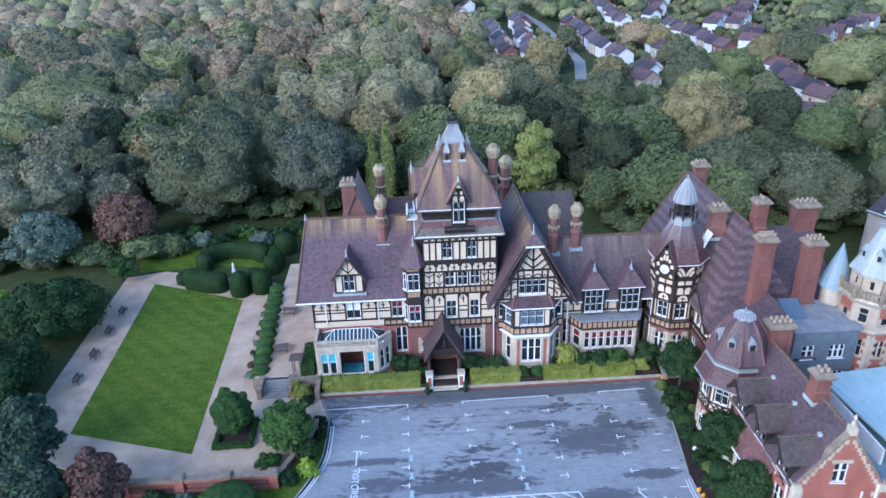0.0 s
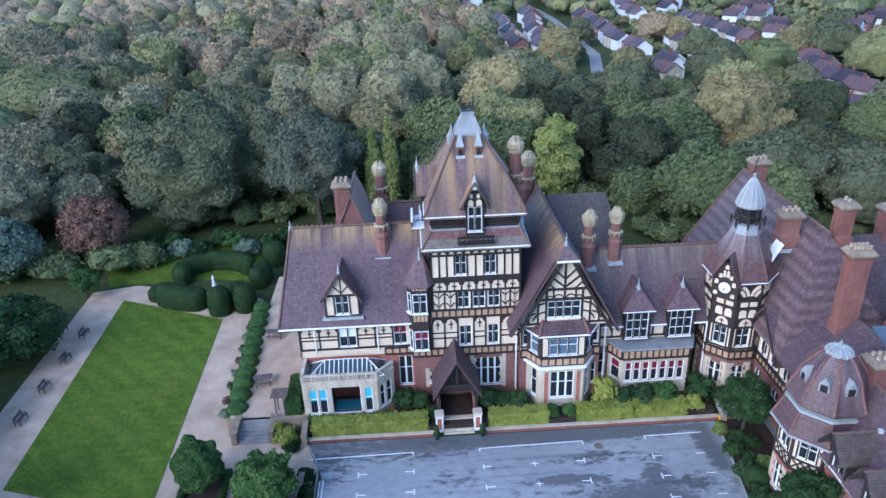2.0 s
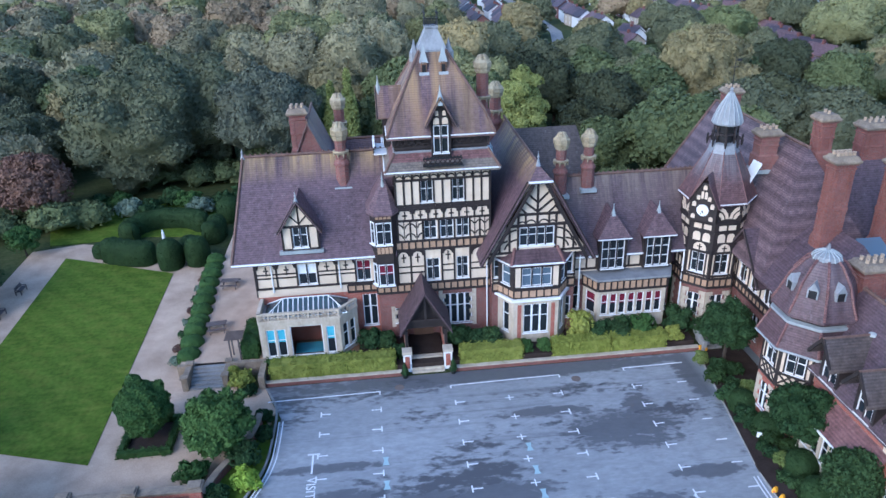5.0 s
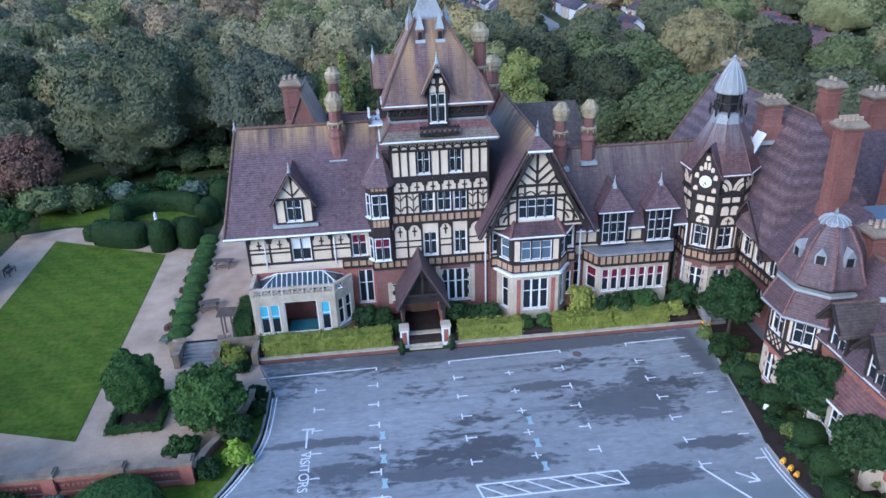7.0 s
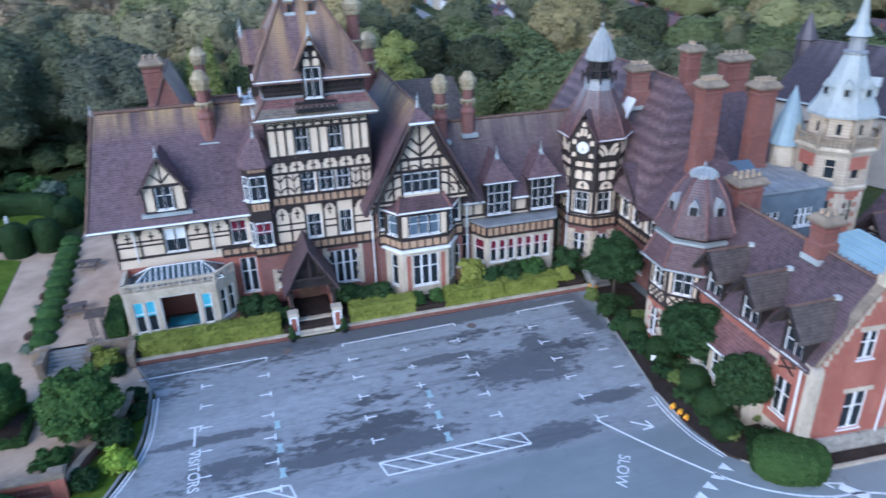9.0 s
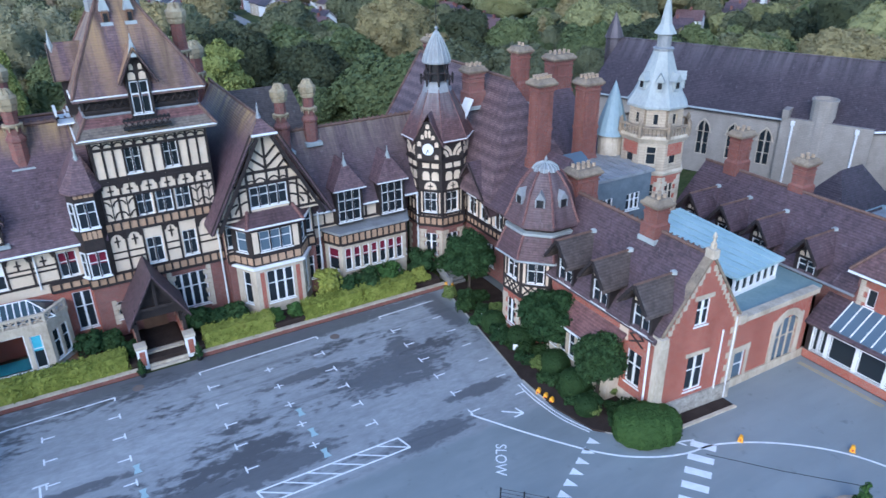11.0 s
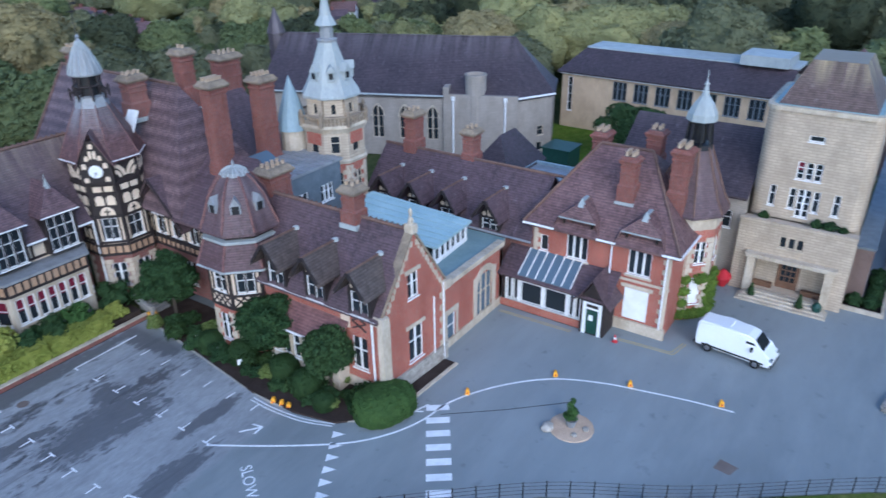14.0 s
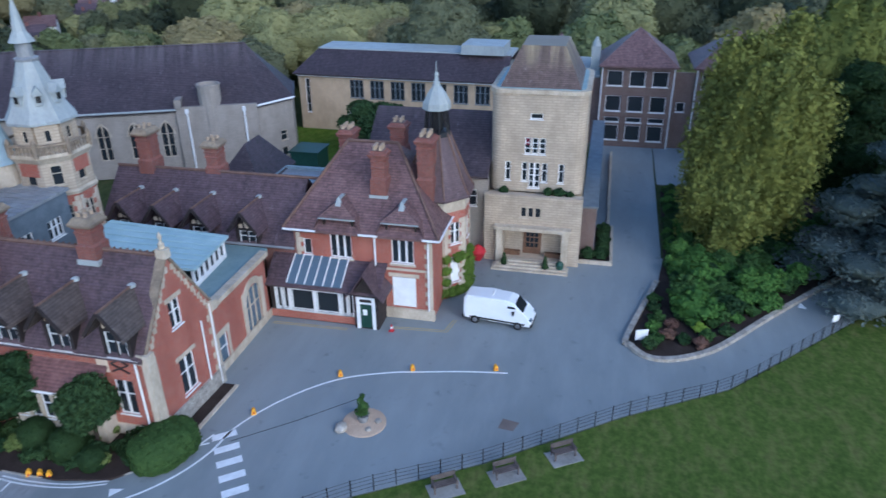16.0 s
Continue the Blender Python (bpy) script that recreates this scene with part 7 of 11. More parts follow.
ridge(eb, [(35.4, 67.0, 17.45), (35.4, 84.0, 17.45)]), ridge(eb, [(30.5, 86, 8.3), (35.4, 84.0, 17.45)])
roof(eb, hip_x(33, 46, 64.0, 76.0, 8.0, 35, 43.5, 69.5, 16.0), "roof_e")
roof(eb, [[(30.4, 56.0, 8.0), (35.5, 58.5, 12.5), (35.5, 64, 12.5), (30.4, 64, 8.0)], [(30.4, 56.0, 8.0), (38.5, 56.0, 8.0), (35.5, 58.5, 12.5)]], "roof_e")
bm = bmesh.new()
slab(bm, [(31.9, 69.0, 14.0), (31.9, 70.4, 14.0), (32.7, 70.4, 15.6), (32.7, 69.0, 15.6)], 0.1)
part("skylight", bm, M["white"], eb, "bright white roof light")
chimney(eb, 34.7, 61.8, 7.5, 18.6, 1.55, 1.2, 5, "brick_dark", label="tall red brick chimney stack")
chimney(eb, 39.3, 61.4, 7.0, 18.2, 1.6, 1.3, 4, "brick_dark", label="tall red brick chimney stack")
chimney(eb, 33.6, 70.5, 14.5, 18.3, 1.6, 1.2, 3, "brick_old")
chimney(eb, 36.6, 67.5, 15.0, 20.2, 1.2, 1.2, 1, "brick_dark")
chimney(eb, 36.4, 83.0, 14.0, 19.0, 1.5, 1.3, 3, "brick_old")
chimney(eb, 42.8, 69.8, 13.0, 18.6, 2.2, 1.5, 4, "brick_dark")
chimney(eb, 33.4, 54.6, 7.0, 13.4, 2.0, 1.4, 4, "brick_dark", label="broad red brick chimney stack")
# grey flat-roofed infill
gi = thing("grey_annexe", "slate-hung grey annexe with lead flat roof", "annexe", (39, 58, 0))
facade(gi, frame_at(36.0, 56.0, 0), 6.2, 0.3, 11.0, "slate", [(0.9, 7.9, 1.2, 1.5, 2, 2), (3.6, 7.9, 1.5, 1.5, 3, 2), (4.0, 4.6, 1.5, 1.8, 3, 2)], 0.3)
bm = bmesh.new()
box(bm, 35.8, 42.4, 55.8, 61.5, 11.0, 11.2)
part("flat_roof", bm, M["lead"], gi, "grey lead roof")
for i in range(8):
    bar("roof_roll", gi, I4, 36.4 + 0.8 * i, 36.5 + 0.8 * i, 55.8, 61.5, 11.2, 11.27, "lead")
bm = bmesh.new()
slab(bm, [(36.0, 58.0, 11.3), (38.0, 58.0, 11.3), (38.0, 60.2, 12.3), (36.0, 60.2, 12.3)], 0.1)
part("skylight", bm, M["glass_blue"], gi)

# ---- octagonal turret ----
ot = thing("octagonal_turret", "octagonal brick and timber turret with two-stage domed tile roof", "turret", (30.3, 55.2, 0))
OX, OY, OR_ = 30.3, 55.2, 2.9
for i in range(8):
    mid_a = 45 * i + 45
    if (mid_a % 360) in (0, 45, 90):
        continue
    a0, a1 = radians(oct_turn + 45 * i), radians(oct_turn + 45 * (i + 1))
    x0, y0, x1, y1 = OX + OR_ * math.cos(a0), OY + OR_ * math.sin(a0), OX + OR_ * math.cos(a1), OY + OR_ * math.sin(a1)
    L = math.hypot(x1 - x0, y1 - y0)
    k = frame_at(x0, y0, 0, math.degrees(math.atan2(y1 - y0, x1 - x0)))
    facade(ot, k, L, 0.0, 4.0, "brick", [(0.5, 1.1, 1.15, 2.3, 2, 2)], 0.3)
    quoins(ot, k, 0.02, 0.3, 3.9), quoins(ot, k, L - 0.02, 0.3, 3.9, flip=-1)
    facade(ot, k, L, 4.0, 7.6, "plaster", [(0.45, 5.3, 1.3, 1.7, 2, 2)], 0.3)
    rails(ot, k, 0, L, 4.1, 5.15, 7.3), posts(ot, k, 0.06, L - 0.06, 4.0, 7.5, 1)
    for s in (0.25, 0.5, 0.75):
        strut(ot, k, L * (s - 0.2), 4.2, L * (s + 0.2), 5.1, 0.12), strut(ot, k, L * (s - 0.2), 5.1, L * (s + 0.2), 4.2, 0.12)
    posts(ot, k, 0.4, L - 0.4, 5.15, 7.3, 1, 0.12)


def stage(p, cx, cy, prof, mat, n=8, name="roof", thick=0.14, label=""):
    """A many-sided roof in stages of (radius, height)."""
    fs = []
    for (r0, z0), (r1, z1) in zip(prof, prof[1:]):
        a, b = [(x, y, z0) for x, y in ring(cx, cy, r0, n, oct_turn)], [(x, y, z1) for x, y in ring(cx, cy, r1, n, oct_turn)]
        fs += [[a[i], a[(i + 1) % n], b[(i + 1) % n], b[i]] for i in range(n)]
    return roof(p, fs, mat, thick, name, label)


stage(ot, OX, OY, [(3.6, 7.4), (2.75, 9.3)], "roof_turret")
bm = bmesh.new()
lathe(bm, OX, OY, [(2.8, 9.15), (2.92, 9.25), (2.92, 9.42), (2.5, 9.46)], 8, oct_turn)
part("lead_band", bm, M["lead_pale"], ot, "pale lead gutter between the roofs")
bm = bmesh.new()
lathe(bm, OX, OY, [(2.5, 9.3), (2.5, 10.2)], 8, oct_turn)
part("drum", bm, M["timber"], ot)
stage(ot, OX, OY, [(3.0, 9.95), (2.55, 10.9), (2.1, 12.1), (1.35, 13.2), (0.75, 13.75)], "roof_turret")
bm = bmesh.new()
lathe(bm, OX, OY, [(0.98, 13.55), (0.84, 13.8), (0.52, 14.0), (0.14, 14.12), (0.08, 14.25), (0.12, 14.35), (0.02, 14.6)], 16)
cap = part("lead_cap", bm, M["lead"], ot, "grey lead cap")
for i in range(16):
    c, sn = math.cos(radians(22.5 * i)), math.sin(radians(22.5 * i))
    bm = bmesh.new()
    for (r0, z0), (r1, z1) in zip(((1.0, 13.54), (0.86, 13.82), (0.53, 14.02)), ((0.86, 13.82), (0.53, 14.02), (0.14, 14.14))):
        tube(bm, (OX + r0 * c, OY + r0 * sn, z0), (OX + r1 * c, OY + r1 * sn, z1), 0.045, 4)
    part("rib", bm, M["lead_pale"], cap, "pale lead roll")
for i in range(8):
    a0 = radians(oct_turn + 45 * i)
    ridge(ot, [(OX + r * math.cos(a0), OY + r * math.sin(a0), z) for r, z in ((2.98, 10.05), (2.55, 10.97), (2.1, 12.17), (1.35, 13.27), (0.95, 13.6))], "roof_red", r=0.1)
    ridge(ot, [(OX + r * math.cos(a0), OY + r * math.sin(a0), z) for r, z in ((3.55, 7.5), (2.8, 9.28))], "roof_red", r=0.1)
    am = radians(45 * i)
    if i in (4, 5, 6):
        bm = bmesh.new()
        k = pose(OX + 1.75 * math.cos(am), OY + 1.75 * math.sin(am), 11.6, 0, 0, 45 * i + 90)
        box(bm, -0.26, 0.26, -0.55, 0.5, -0.25, 0.42)
        luc = part("lucarne", bm, M["iron"], ot, "small dark lucarne under a lead roof", k)
        bm = bmesh.new()
        prism(bm, [(-0.36, 0.36), (0.36, 0.36), (0, 0.95)], 0, 1.15, pose(0, 0.55, 0, 90, 0, 0))
        box(bm, -0.36, -0.26, -0.58, 0.4, -0.25, 0.36), box(bm, 0.26, 0.36, -0.58, 0.4, -0.25, 0.36)
        part("lucarne_roof", bm, M["lead"], luc, "", k)
gutter_r = [(x, y, 7.38) for x, y in ring(OX, OY, 3.62, 8, oct_turn)]
for i in range(3, 8):
    gutter(ot, gutter_r[i], gutter_r[(i + 1) % 8], 0.08, "lead_pale")

# ---- east wing with red gable ----
ew = thing("east_wing", "red brick wing with stone-edged gable, brown tiled roof and three dormers", "house wing", (32.5, 47, 0))
W = frame_at(29.4, 53.2, 0, -90)
facade(ew, W, 11.6, 0.0, 6.6, "brick", [(8.9, 1.8, 1.3, 2.6, 2, 2)], 0.4)
bm = bmesh.new()
box(bm, -0.05, 11.6, -0.08, 0.02, 0.0, 1.0)
part("plinth", bm, M["stone"], ew, "pale stone plinth", W)
gutter(ew, (28.95, 53.0, 6.35), (28.95, 41.8, 6.35), 0.06)
bm = bmesh.new()
tube(bm, (29.2, 42.35, 6.5), (29.25, 42.35, 0.3), 0.08)
part("downpipe", bm, M["white"], ew, "white downpipe")
G = frame_at(29.3, 41.5, 0, -4)
facade(ew, G, 6.6, 0.0, 6.6, "brick", [(2.55, 1.7, 1.5, 2.7, 2, 2)], 0.45, "gable_wall")
bm = bmesh.new()
walling(bm, 4.05, 6.6, 8.9, [(2.6, 6.75, 1.1, 1.9)], 0.45, 2.55)
prism(bm, [(0.0, 6.6), (2.55, 6.6), (2.55, 10.35)], 0, 0.45, pose(0, 0.45, 0, 90, 0, 0))
prism(bm, [(4.05, 6.6), (6.6, 6.6), (4.05, 10.35)], 0, 0.45, pose(0, 0.45, 0, 90, 0, 0))
prism(bm, [(2.55, 8.9), (4.05, 8.9), (4.05, 10.35), (3.3, 11.45), (2.55, 10.35)], 0, 0.45, pose(0, 0.45, 0, 90, 0, 0))
part("gable_top", bm, M["brick"], ew, "", G)
window(ew, G @ Matrix.Translation((2.6, 0.03, 6.75)), 1.1, 1.9, 2, 2)
for u, z, wd in ((2.35, 8.7, 1.6), (2.3, 4.45, 2.0)):
    bar("lintel", ew, G, u, u + wd, -0.05, 0.05, z, z + 0.3, "stone")
for s, u0 in ((1, 0.0), (-1, 6.6)):
    bm = bmesh.new()
    slab(bm, [(u0 - s * 0.2, -0.1, 6.5), (3.3, -0.1, 11.8), (3.3, 0.55, 11.8), (u0 - s * 0.2, 0.55, 6.5)], 0.26)
    part("coping", bm, M["cap_stone"], ew, "weathered stone coping", G)
    quoins(ew, G, u0, 0.8, 6.4, flip=s, step=0.5)
    bm = bmesh.new()
    box(bm, u0 - 0.3, u0 + 0.35, -0.3, 0.5, 6.0, 6.7)
    part("kneeler", bm, M["stone"], ew, "", G)
    for i in range(12):
        u = u0 + s * (0.35 + 0.24 * i)
        z = 6.55 + (0.35 + 0.24 * i) * 1.62 - 0.55
        bar("quoin", ew, G, u - 0.12, u + (0.2 if i % 2 else 0.08), -0.03, 0.05, z - 0.3, z + 0.1, "stone")
bm = bmesh.new()
box(bm, 3.05, 3.55, -0.2, 0.5, 11.5, 12.1)
lathe(bm, 3.3, 0.15, [(0.18, 12.0), (0.2, 12.4), (0.08, 12.6), (0.15, 12.9), (0.03, 13.2)], 6)
part("finial", bm, M["stone"], ew, "carved stone finial", G)
bm = bmesh.new()
box(bm, -0.1, 6.75, -0.15, 0.03, 0.0, 1.3)
part("plinth", bm, M["rubble"], ew, "rubble stone plinth", G)
bm = bmesh.new()
box(bm, -0.2, 0.7, -0.2, 0.4, 0.0, 1.6), box(bm, -0.12, 0.62, -0.1, 0.4, 1.6, 6.2)
part("corner_buttress", bm, M["stone"], ew, "stone corner buttress", G)
for u in (5.2, 6.3):
    bm = bmesh.new()
    tube(bm, (u, -0.12, 5.9 if u < 6 else 6.6), (u, -0.12, 1.2 if u < 6 else 0.1), 0.06)
    part("downpipe", bm, M["white"], ew, "white downpipe", G)
roof(ew, [[(28.9, 41.6, 6.4), (32.6, 41.3, 11.6), (32.6, 54.0, 11.6), (28.9, 54.0, 6.4)], [(36.3, 54.0, 6.4), (36.3, 41.2, 6.4), (32.6, 41.3, 11.6), (32.6, 54.0, 11.6)]], "roof_e")
ridge(ew, [(32.6, 41.8, 11.65), (32.6, 54.0, 11.65)], crest=0.1)
bm = bmesh.new()
box(bm, 35.6, 36.0, 41.6, 54, 0, 6.6)
part("back_wall", bm, M["brick_old"], ew)
for y in (50.7, 47.0, 43.1):
    deep_dormer(ew, frame_at(29.0, y, 0, -90), 1.2, 6.3, 8.4, 10.0, -1.0, 2.5, "roof_moss")
bm = bmesh.new()
box(bm, 8.0, 8.8, -0.03, 0.02, 4.9, 6.3)
part("panel", bm, M["plaster"], ew, "", W)
for s in (0, 1):
    strut(ew, W, 9.0, 5.0 + 0.6 * s, 10.2, 5.6 + 0.6 * s, 0.1), strut(ew, W, 10.2, 5.0 + 0.6 * s, 9.0, 5.6 + 0.6 * s, 0.1)
chimney(ew, 32.6, 46.2, 10.9, 13.9, 1.1, 1.1, 2, "brick_dark")
# stone bay with tiled lean-to
k = frame_at(28.3, 51.4, 0, -90)
facade(ew, k, 6.6, 0.0, 3.8, "stone", [(0.5 + 0.95 * i, 1.5, 0.65, 1.9, 1, 2) for i in range(6)], 0.3, "bay_wall", "pale stone window bay")
bm = bmesh.new()
box(bm, 6.3, 6.6, 0.3, 1.1, 0, 3.8)
part("bay_wall", bm, M["stone"], ew, "", k)
bm = bmesh.new()
box(bm, 0.0, 0.3, 0.3, 1.1, 0, 3.8)
part("bay_wall", bm, M["stone"], ew, "", k)
bm = bmesh.new()
slab(bm, [(-0.3, -0.35, 3.9), (6.9, -0.35, 3.9), (6.9, 1.2, 5.5), (-0.3, 1.2, 5.5)], 0.15)
part("bay_roof", bm, M["roof_red"], ew, "red tiled lean-to roof", k)
bm = bmesh.new()
tube(bm, (-0.3, -0.38, 3.85), (6.9, -0.38, 3.85), 0.08)
part("gutter", bm, M["white"], ew, "", k)

# ---- arch block with blue roofs ----
ab = thing("arch_block", "flat-roofed red brick block with stone archway and blue metal roof lantern", "house wing", (40, 46, 0))
A = frame_at(35.6, 41.6, 0, 0)
facade(ab, A, 9.6, 0.0, 5.6, "brick", [(1.4, 0.2, 1.1, 2.6, 1, 2, {"pane": "glass_blue"}), (5.6, 0.2, 2.4, 3.9, 3, 2, {"pane": "glass_blue", "mat": "stone", "sill": False})], 0.45)
for u in (1.05, 2.55):
    bar("jamb", ab, A, u, u + 0.3, -0.05, 0.05, 0.0, 3.1, "stone")
bar("lintel", ab, A, 1.0, 2.9, -0.06, 0.05, 2.85, 3.3, "stone")
for u in (5.1, 8.0):
    bar("jamb", ab, A, u, u + 0.5, -0.08, 0.05, 0.0, 4.2, "stone")
bm = bmesh.new()
for i in range(9):
    a0, a1 = math.pi * i / 9, math.pi * (i + 1) / 9
    q = [(6.8 + r * math.cos(a), 3.1 + r * math.sin(a)) for r, a in ((1.2, a0), (1.2, a1), (1.75, a1), (1.75, a0))]
    prism(bm, q, 0, 0.14, pose(0, 0.05, 0, 90, 0, 0))
    part("voussoir", bm, M["stone"], ab, "", A)
    bm = bmesh.new()
bm.free()
for a in (55, 125):
    bm = bmesh.new()
    prism(bm, [(6.8 + 1.25 * math.cos(radians(55)) * (1 if a < 90 else -1), 4.25), (6.8 + (1.25 if a < 90 else -1.25), 4.25), (6.8 + (1.25 if a < 90 else -1.25), 3.3)], 0, 0.14, pose(0, 0.06, 0, 90, 0, 0))
    part("spandrel", bm, M["brick"], ab, "", A)
bm = bmesh.new()
box(bm, -0.1, 9.7, -0.15, 0.5, 5.35, 5.75)
part("coping", bm, M["stone"], ab, "weathered stone coping", A)
bm = bmesh.new()
box(bm, -0.02, 9.6, -0.1, 0.03, 0.0, 0.7)
part("plinth", bm, M["stone"], ab, "", A)
bm = bmesh.new()
box(bm, 36.1, 46.4, 42.0, 56, 5.2, 5.45), box(bm, 44.8, 45.2, 41.6, 42.4, 0, 5.5)
part("flat_roof", bm, M["blue_dark"], ab, "blue-grey flat roof membrane")
bm = bmesh.new()
slab(bm, [(38.9, 43.8, 7.2), (44.6, 44.2, 7.2), (44.4, 54.4, 7.75), (37.4, 53.6, 7.75)], 0.2)
part("metal_roof", bm, M["blue_metal"], ab, "pale blue sheet metal roof")
for i in range(7):
    bm = bmesh.new()
    f = (i + 0.5) / 7
    a, b = Vector((38.9, 43.8, 7.24)).lerp(Vector((44.6, 44.2, 7.24)), f), Vector((37.4, 53.6, 7.79)).lerp(Vector((44.4, 54.4, 7.79)), f)
    tube(bm, a, b, 0.05, 4)
    part("seam", bm, M["blue_metal"], ab)
k = frame_at(39.1, 44.1, 0, 4)
facade(ab, k, 5.2, 5.4, 7.1, "white", [(0.15 + 0.84 * i, 5.7, 0.7, 1.2, 1, 1) for i in range(6)], 0.2, "clerestory", "white glazed clerestory")
bm = bmesh.new()
box(bm, 37.9, 38.1, 44.2, 53.5, 5.4, 7.0)
part("clerestory_side", bm, M["white"], ab)
bm = bmesh.new()
box(bm, 44.1, 44.3, 44.6, 54, 5.4, 7.2)
part("clerestory_side", bm, M["white"], ab)

# ---- round stone tower with pale lead roof ----
sr = thing("stone_turret", "banded stone and brick turret with tall pale lead roof and balcony", "tower", (44.2, 58.6, 0))
TX, TY = 44.5, 58.5
for i in range(8):
    mid_a = (45 * i + 45) % 360
    if mid_a in (45, 90):
        continue
    a0, a1 = radians(oct_turn + 45 * i), radians(oct_turn + 45 * (i + 1))
    R_ = 2.75
    x0, y0, x1, y1 = TX + R_ * math.cos(a0), TY + R_ * math.sin(a0), TX + R_ * math.cos(a1), TY + R_ * math.sin(a1)
    L = math.hypot(x1 - x0, y1 - y0)
    k = frame_at(x0, y0, 0, math.degrees(math.atan2(y1 - y0, x1 - x0)))
    facade(sr, k, L, 0.0, 10.6, "brick", [(0.5, 7.6, 1.0, 1.9, 2, 2, {"mat": "stone"}), (0.5, 4.0, 1.0, 1.9, 2, 2, {"mat": "stone"})], 0.35)
    quoins(sr, k, 0.02, 3.0, 10.5), quoins(sr, k, L - 0.02, 3.0, 10.5, flip=-1)
    facade(sr, k, L, 10.6, 13.6, "ashlar", [(0.55, 11.2, 0.85, 1.6, 1, 2, {"mat": "stone"})], 0.35)
    if i % 2:
        bar("brick_panel", sr, k, 0.25, L - 0.25, -0.03, 0.03, 12.0, 13.2, "brick")
    facade(sr, k @ Matrix.Translation((0.25, 0.35, 0)), L - 0.5, 13.6, 16.2, "ashlar", [(0.55, 14.5, 0.5, 1.0, 1, 1, {"mat": "stone", "sill": False})], 0.3)
bm = bmesh.new()
lathe(bm, TX, TY, [(2.75, 13.0), (3.1, 13.5), (3.1, 13.75), (2.9, 13.78)], 8, oct_turn)
lathe(bm, TX, TY, [(2.85, 10.3), (2.95, 10.55), (2.8, 10.7)], 8, oct_turn)
part("cornice", bm, M["stone"], sr, "moulded stone cornice")
bm = bmesh.new()
rg = ring(TX, TY, 3.0, 8, oct_turn)
for i in range(8):
    a, b = Vector((*rg[i], 0)), Vector((*rg[(i + 1) % 8], 0))
    tube(bm, a + Vector((0, 0, 14.45)), b + Vector((0, 0, 14.45)), 0.12, 5)
    for j in range(7):
        p = a.lerp(b, j / 7)
        tube(bm, (p.x, p.y, 13.7), (p.x, p.y, 14.4), 0.07, 4)
    lathe(bm, a.x, a.y, [(0.2, 13.6), (0.2, 14.7), (0.05, 15.0)], 6)
part("balustrade", bm, M["cap_stone"], sr, "pierced stone balustrade")
stage(sr, TX, TY, [(2.65, 16.1), (2.2, 16.8), (1.6, 18.1), (1.12, 19.4), (0.75, 20.4)], "lead_pale", label="tall pale lead roof", thick=0.2)
bm = bmesh.new()
lathe(bm, TX, TY, [(0.85, 20.3), (0.9, 20.5), (0.6, 20.6), (0.6, 21.6), (0.8, 21.7)], 8, oct_turn)
part("lantern", bm, M["lead"], sr, "grey lead lantern")
bm = bmesh.new()
lathe(bm, TX, TY, [(0.95, 21.65), (0.5, 22.4), (0.3, 23.6), (0.1, 24.6), (0.02, 26.0)], 8, oct_turn)
part("spirelet", bm, M["lead_pale"], sr)
for i in (4, 5, 6, 7):
    am = radians(45 * i)
    k = pose(TX + 1.7 * math.cos(am), TY + 1.7 * math.sin(am), 17.5, 0, 0, 45 * i + 90)
    bm = bmesh.new()
    box(bm, -0.27, 0.27, -0.3, 0.9, -0.2, 0.6)
    luc = part("lucarne", bm, M["lead_pale"], sr, "small lucarne in the lead roof", k)
    bm = bmesh.new()
    box(bm, -0.17, 0.17, -0.34, -0.3, 0.0, 0.5)
    part("louvre", bm, M["iron"], luc, "dark louvred opening", k)
    bm = bmesh.new()
    prism(bm, [(-0.4, 0.55), (0.4, 0.55), (0, 1.2)], 0, 1.3, pose(0, 0.9, 0, 90, 0, 0))
    part("lucarne_roof", bm, M["lead_pale"], luc, "", k)
bm = bmesh.new()
lathe(bm, 42.2, 61.2, [(1.15, 0), (1.15, 13.0), (1.3, 13.1)], 14)
ob = part("stair_drum", bm, M["stone"], sr, "round stone stair drum")
bm = bmesh.new()
lathe(bm, 42.2, 61.2, [(1.5, 13.0), (0.8, 15.4), (0.03, 17.6)], 14)
part("cone_roof", bm, M["lead_blue"], sr, "blue-grey conical roof")

# ---- dormer range ----
dr = thing("dormer_range", "long low range with brown tiled roof and four timber dormers", "house wing", (50, 48, 0))
W = frame_at(47.0, 57.0, 0, -90)
facade(dr, W, 17.5, 0.0, 5.9, "brick_old", [(1.5 + 3.6 * i, 5.0 - 0.1, 0.9, 0.8, 2, 1) for i in range(4)], 0.4)
roof(dr, [[(46.4, 57.5, 5.7), (50.6, 57.5, 10.1), (50.6, 39.7, 10.1), (46.4, 39.7, 5.7)], [(55, 39.7, 5.7), (50.6, 39.7, 10.1), (50.6, 57.5, 10.1), (55, 57.5, 5.7)]], "roof_e")
ridge(dr, [(50.6, 57.5, 10.15), (50.6, 38.0, 10.15)])
gutter(dr, (46.35, 57.4, 5.65), (46.35, 39.6, 5.65), 0.1, "lead")
bm = bmesh.new()
box(bm, 54.2, 54.6, 36, 57, 0, 6)
part("back_wall", bm, M["brick_old"], dr)
for y in (54.6, 51.3, 47.8, 43.6):
    deep_dormer(dr, frame_at(46.45, y, 0, -90), 1.25, 5.5, 7.0, 8.7, -0.9, 2.8)
chimney(dr, 51.0, 54.5, 9.0, 13.6, 1.5, 1.1, 2, "brick_dark")
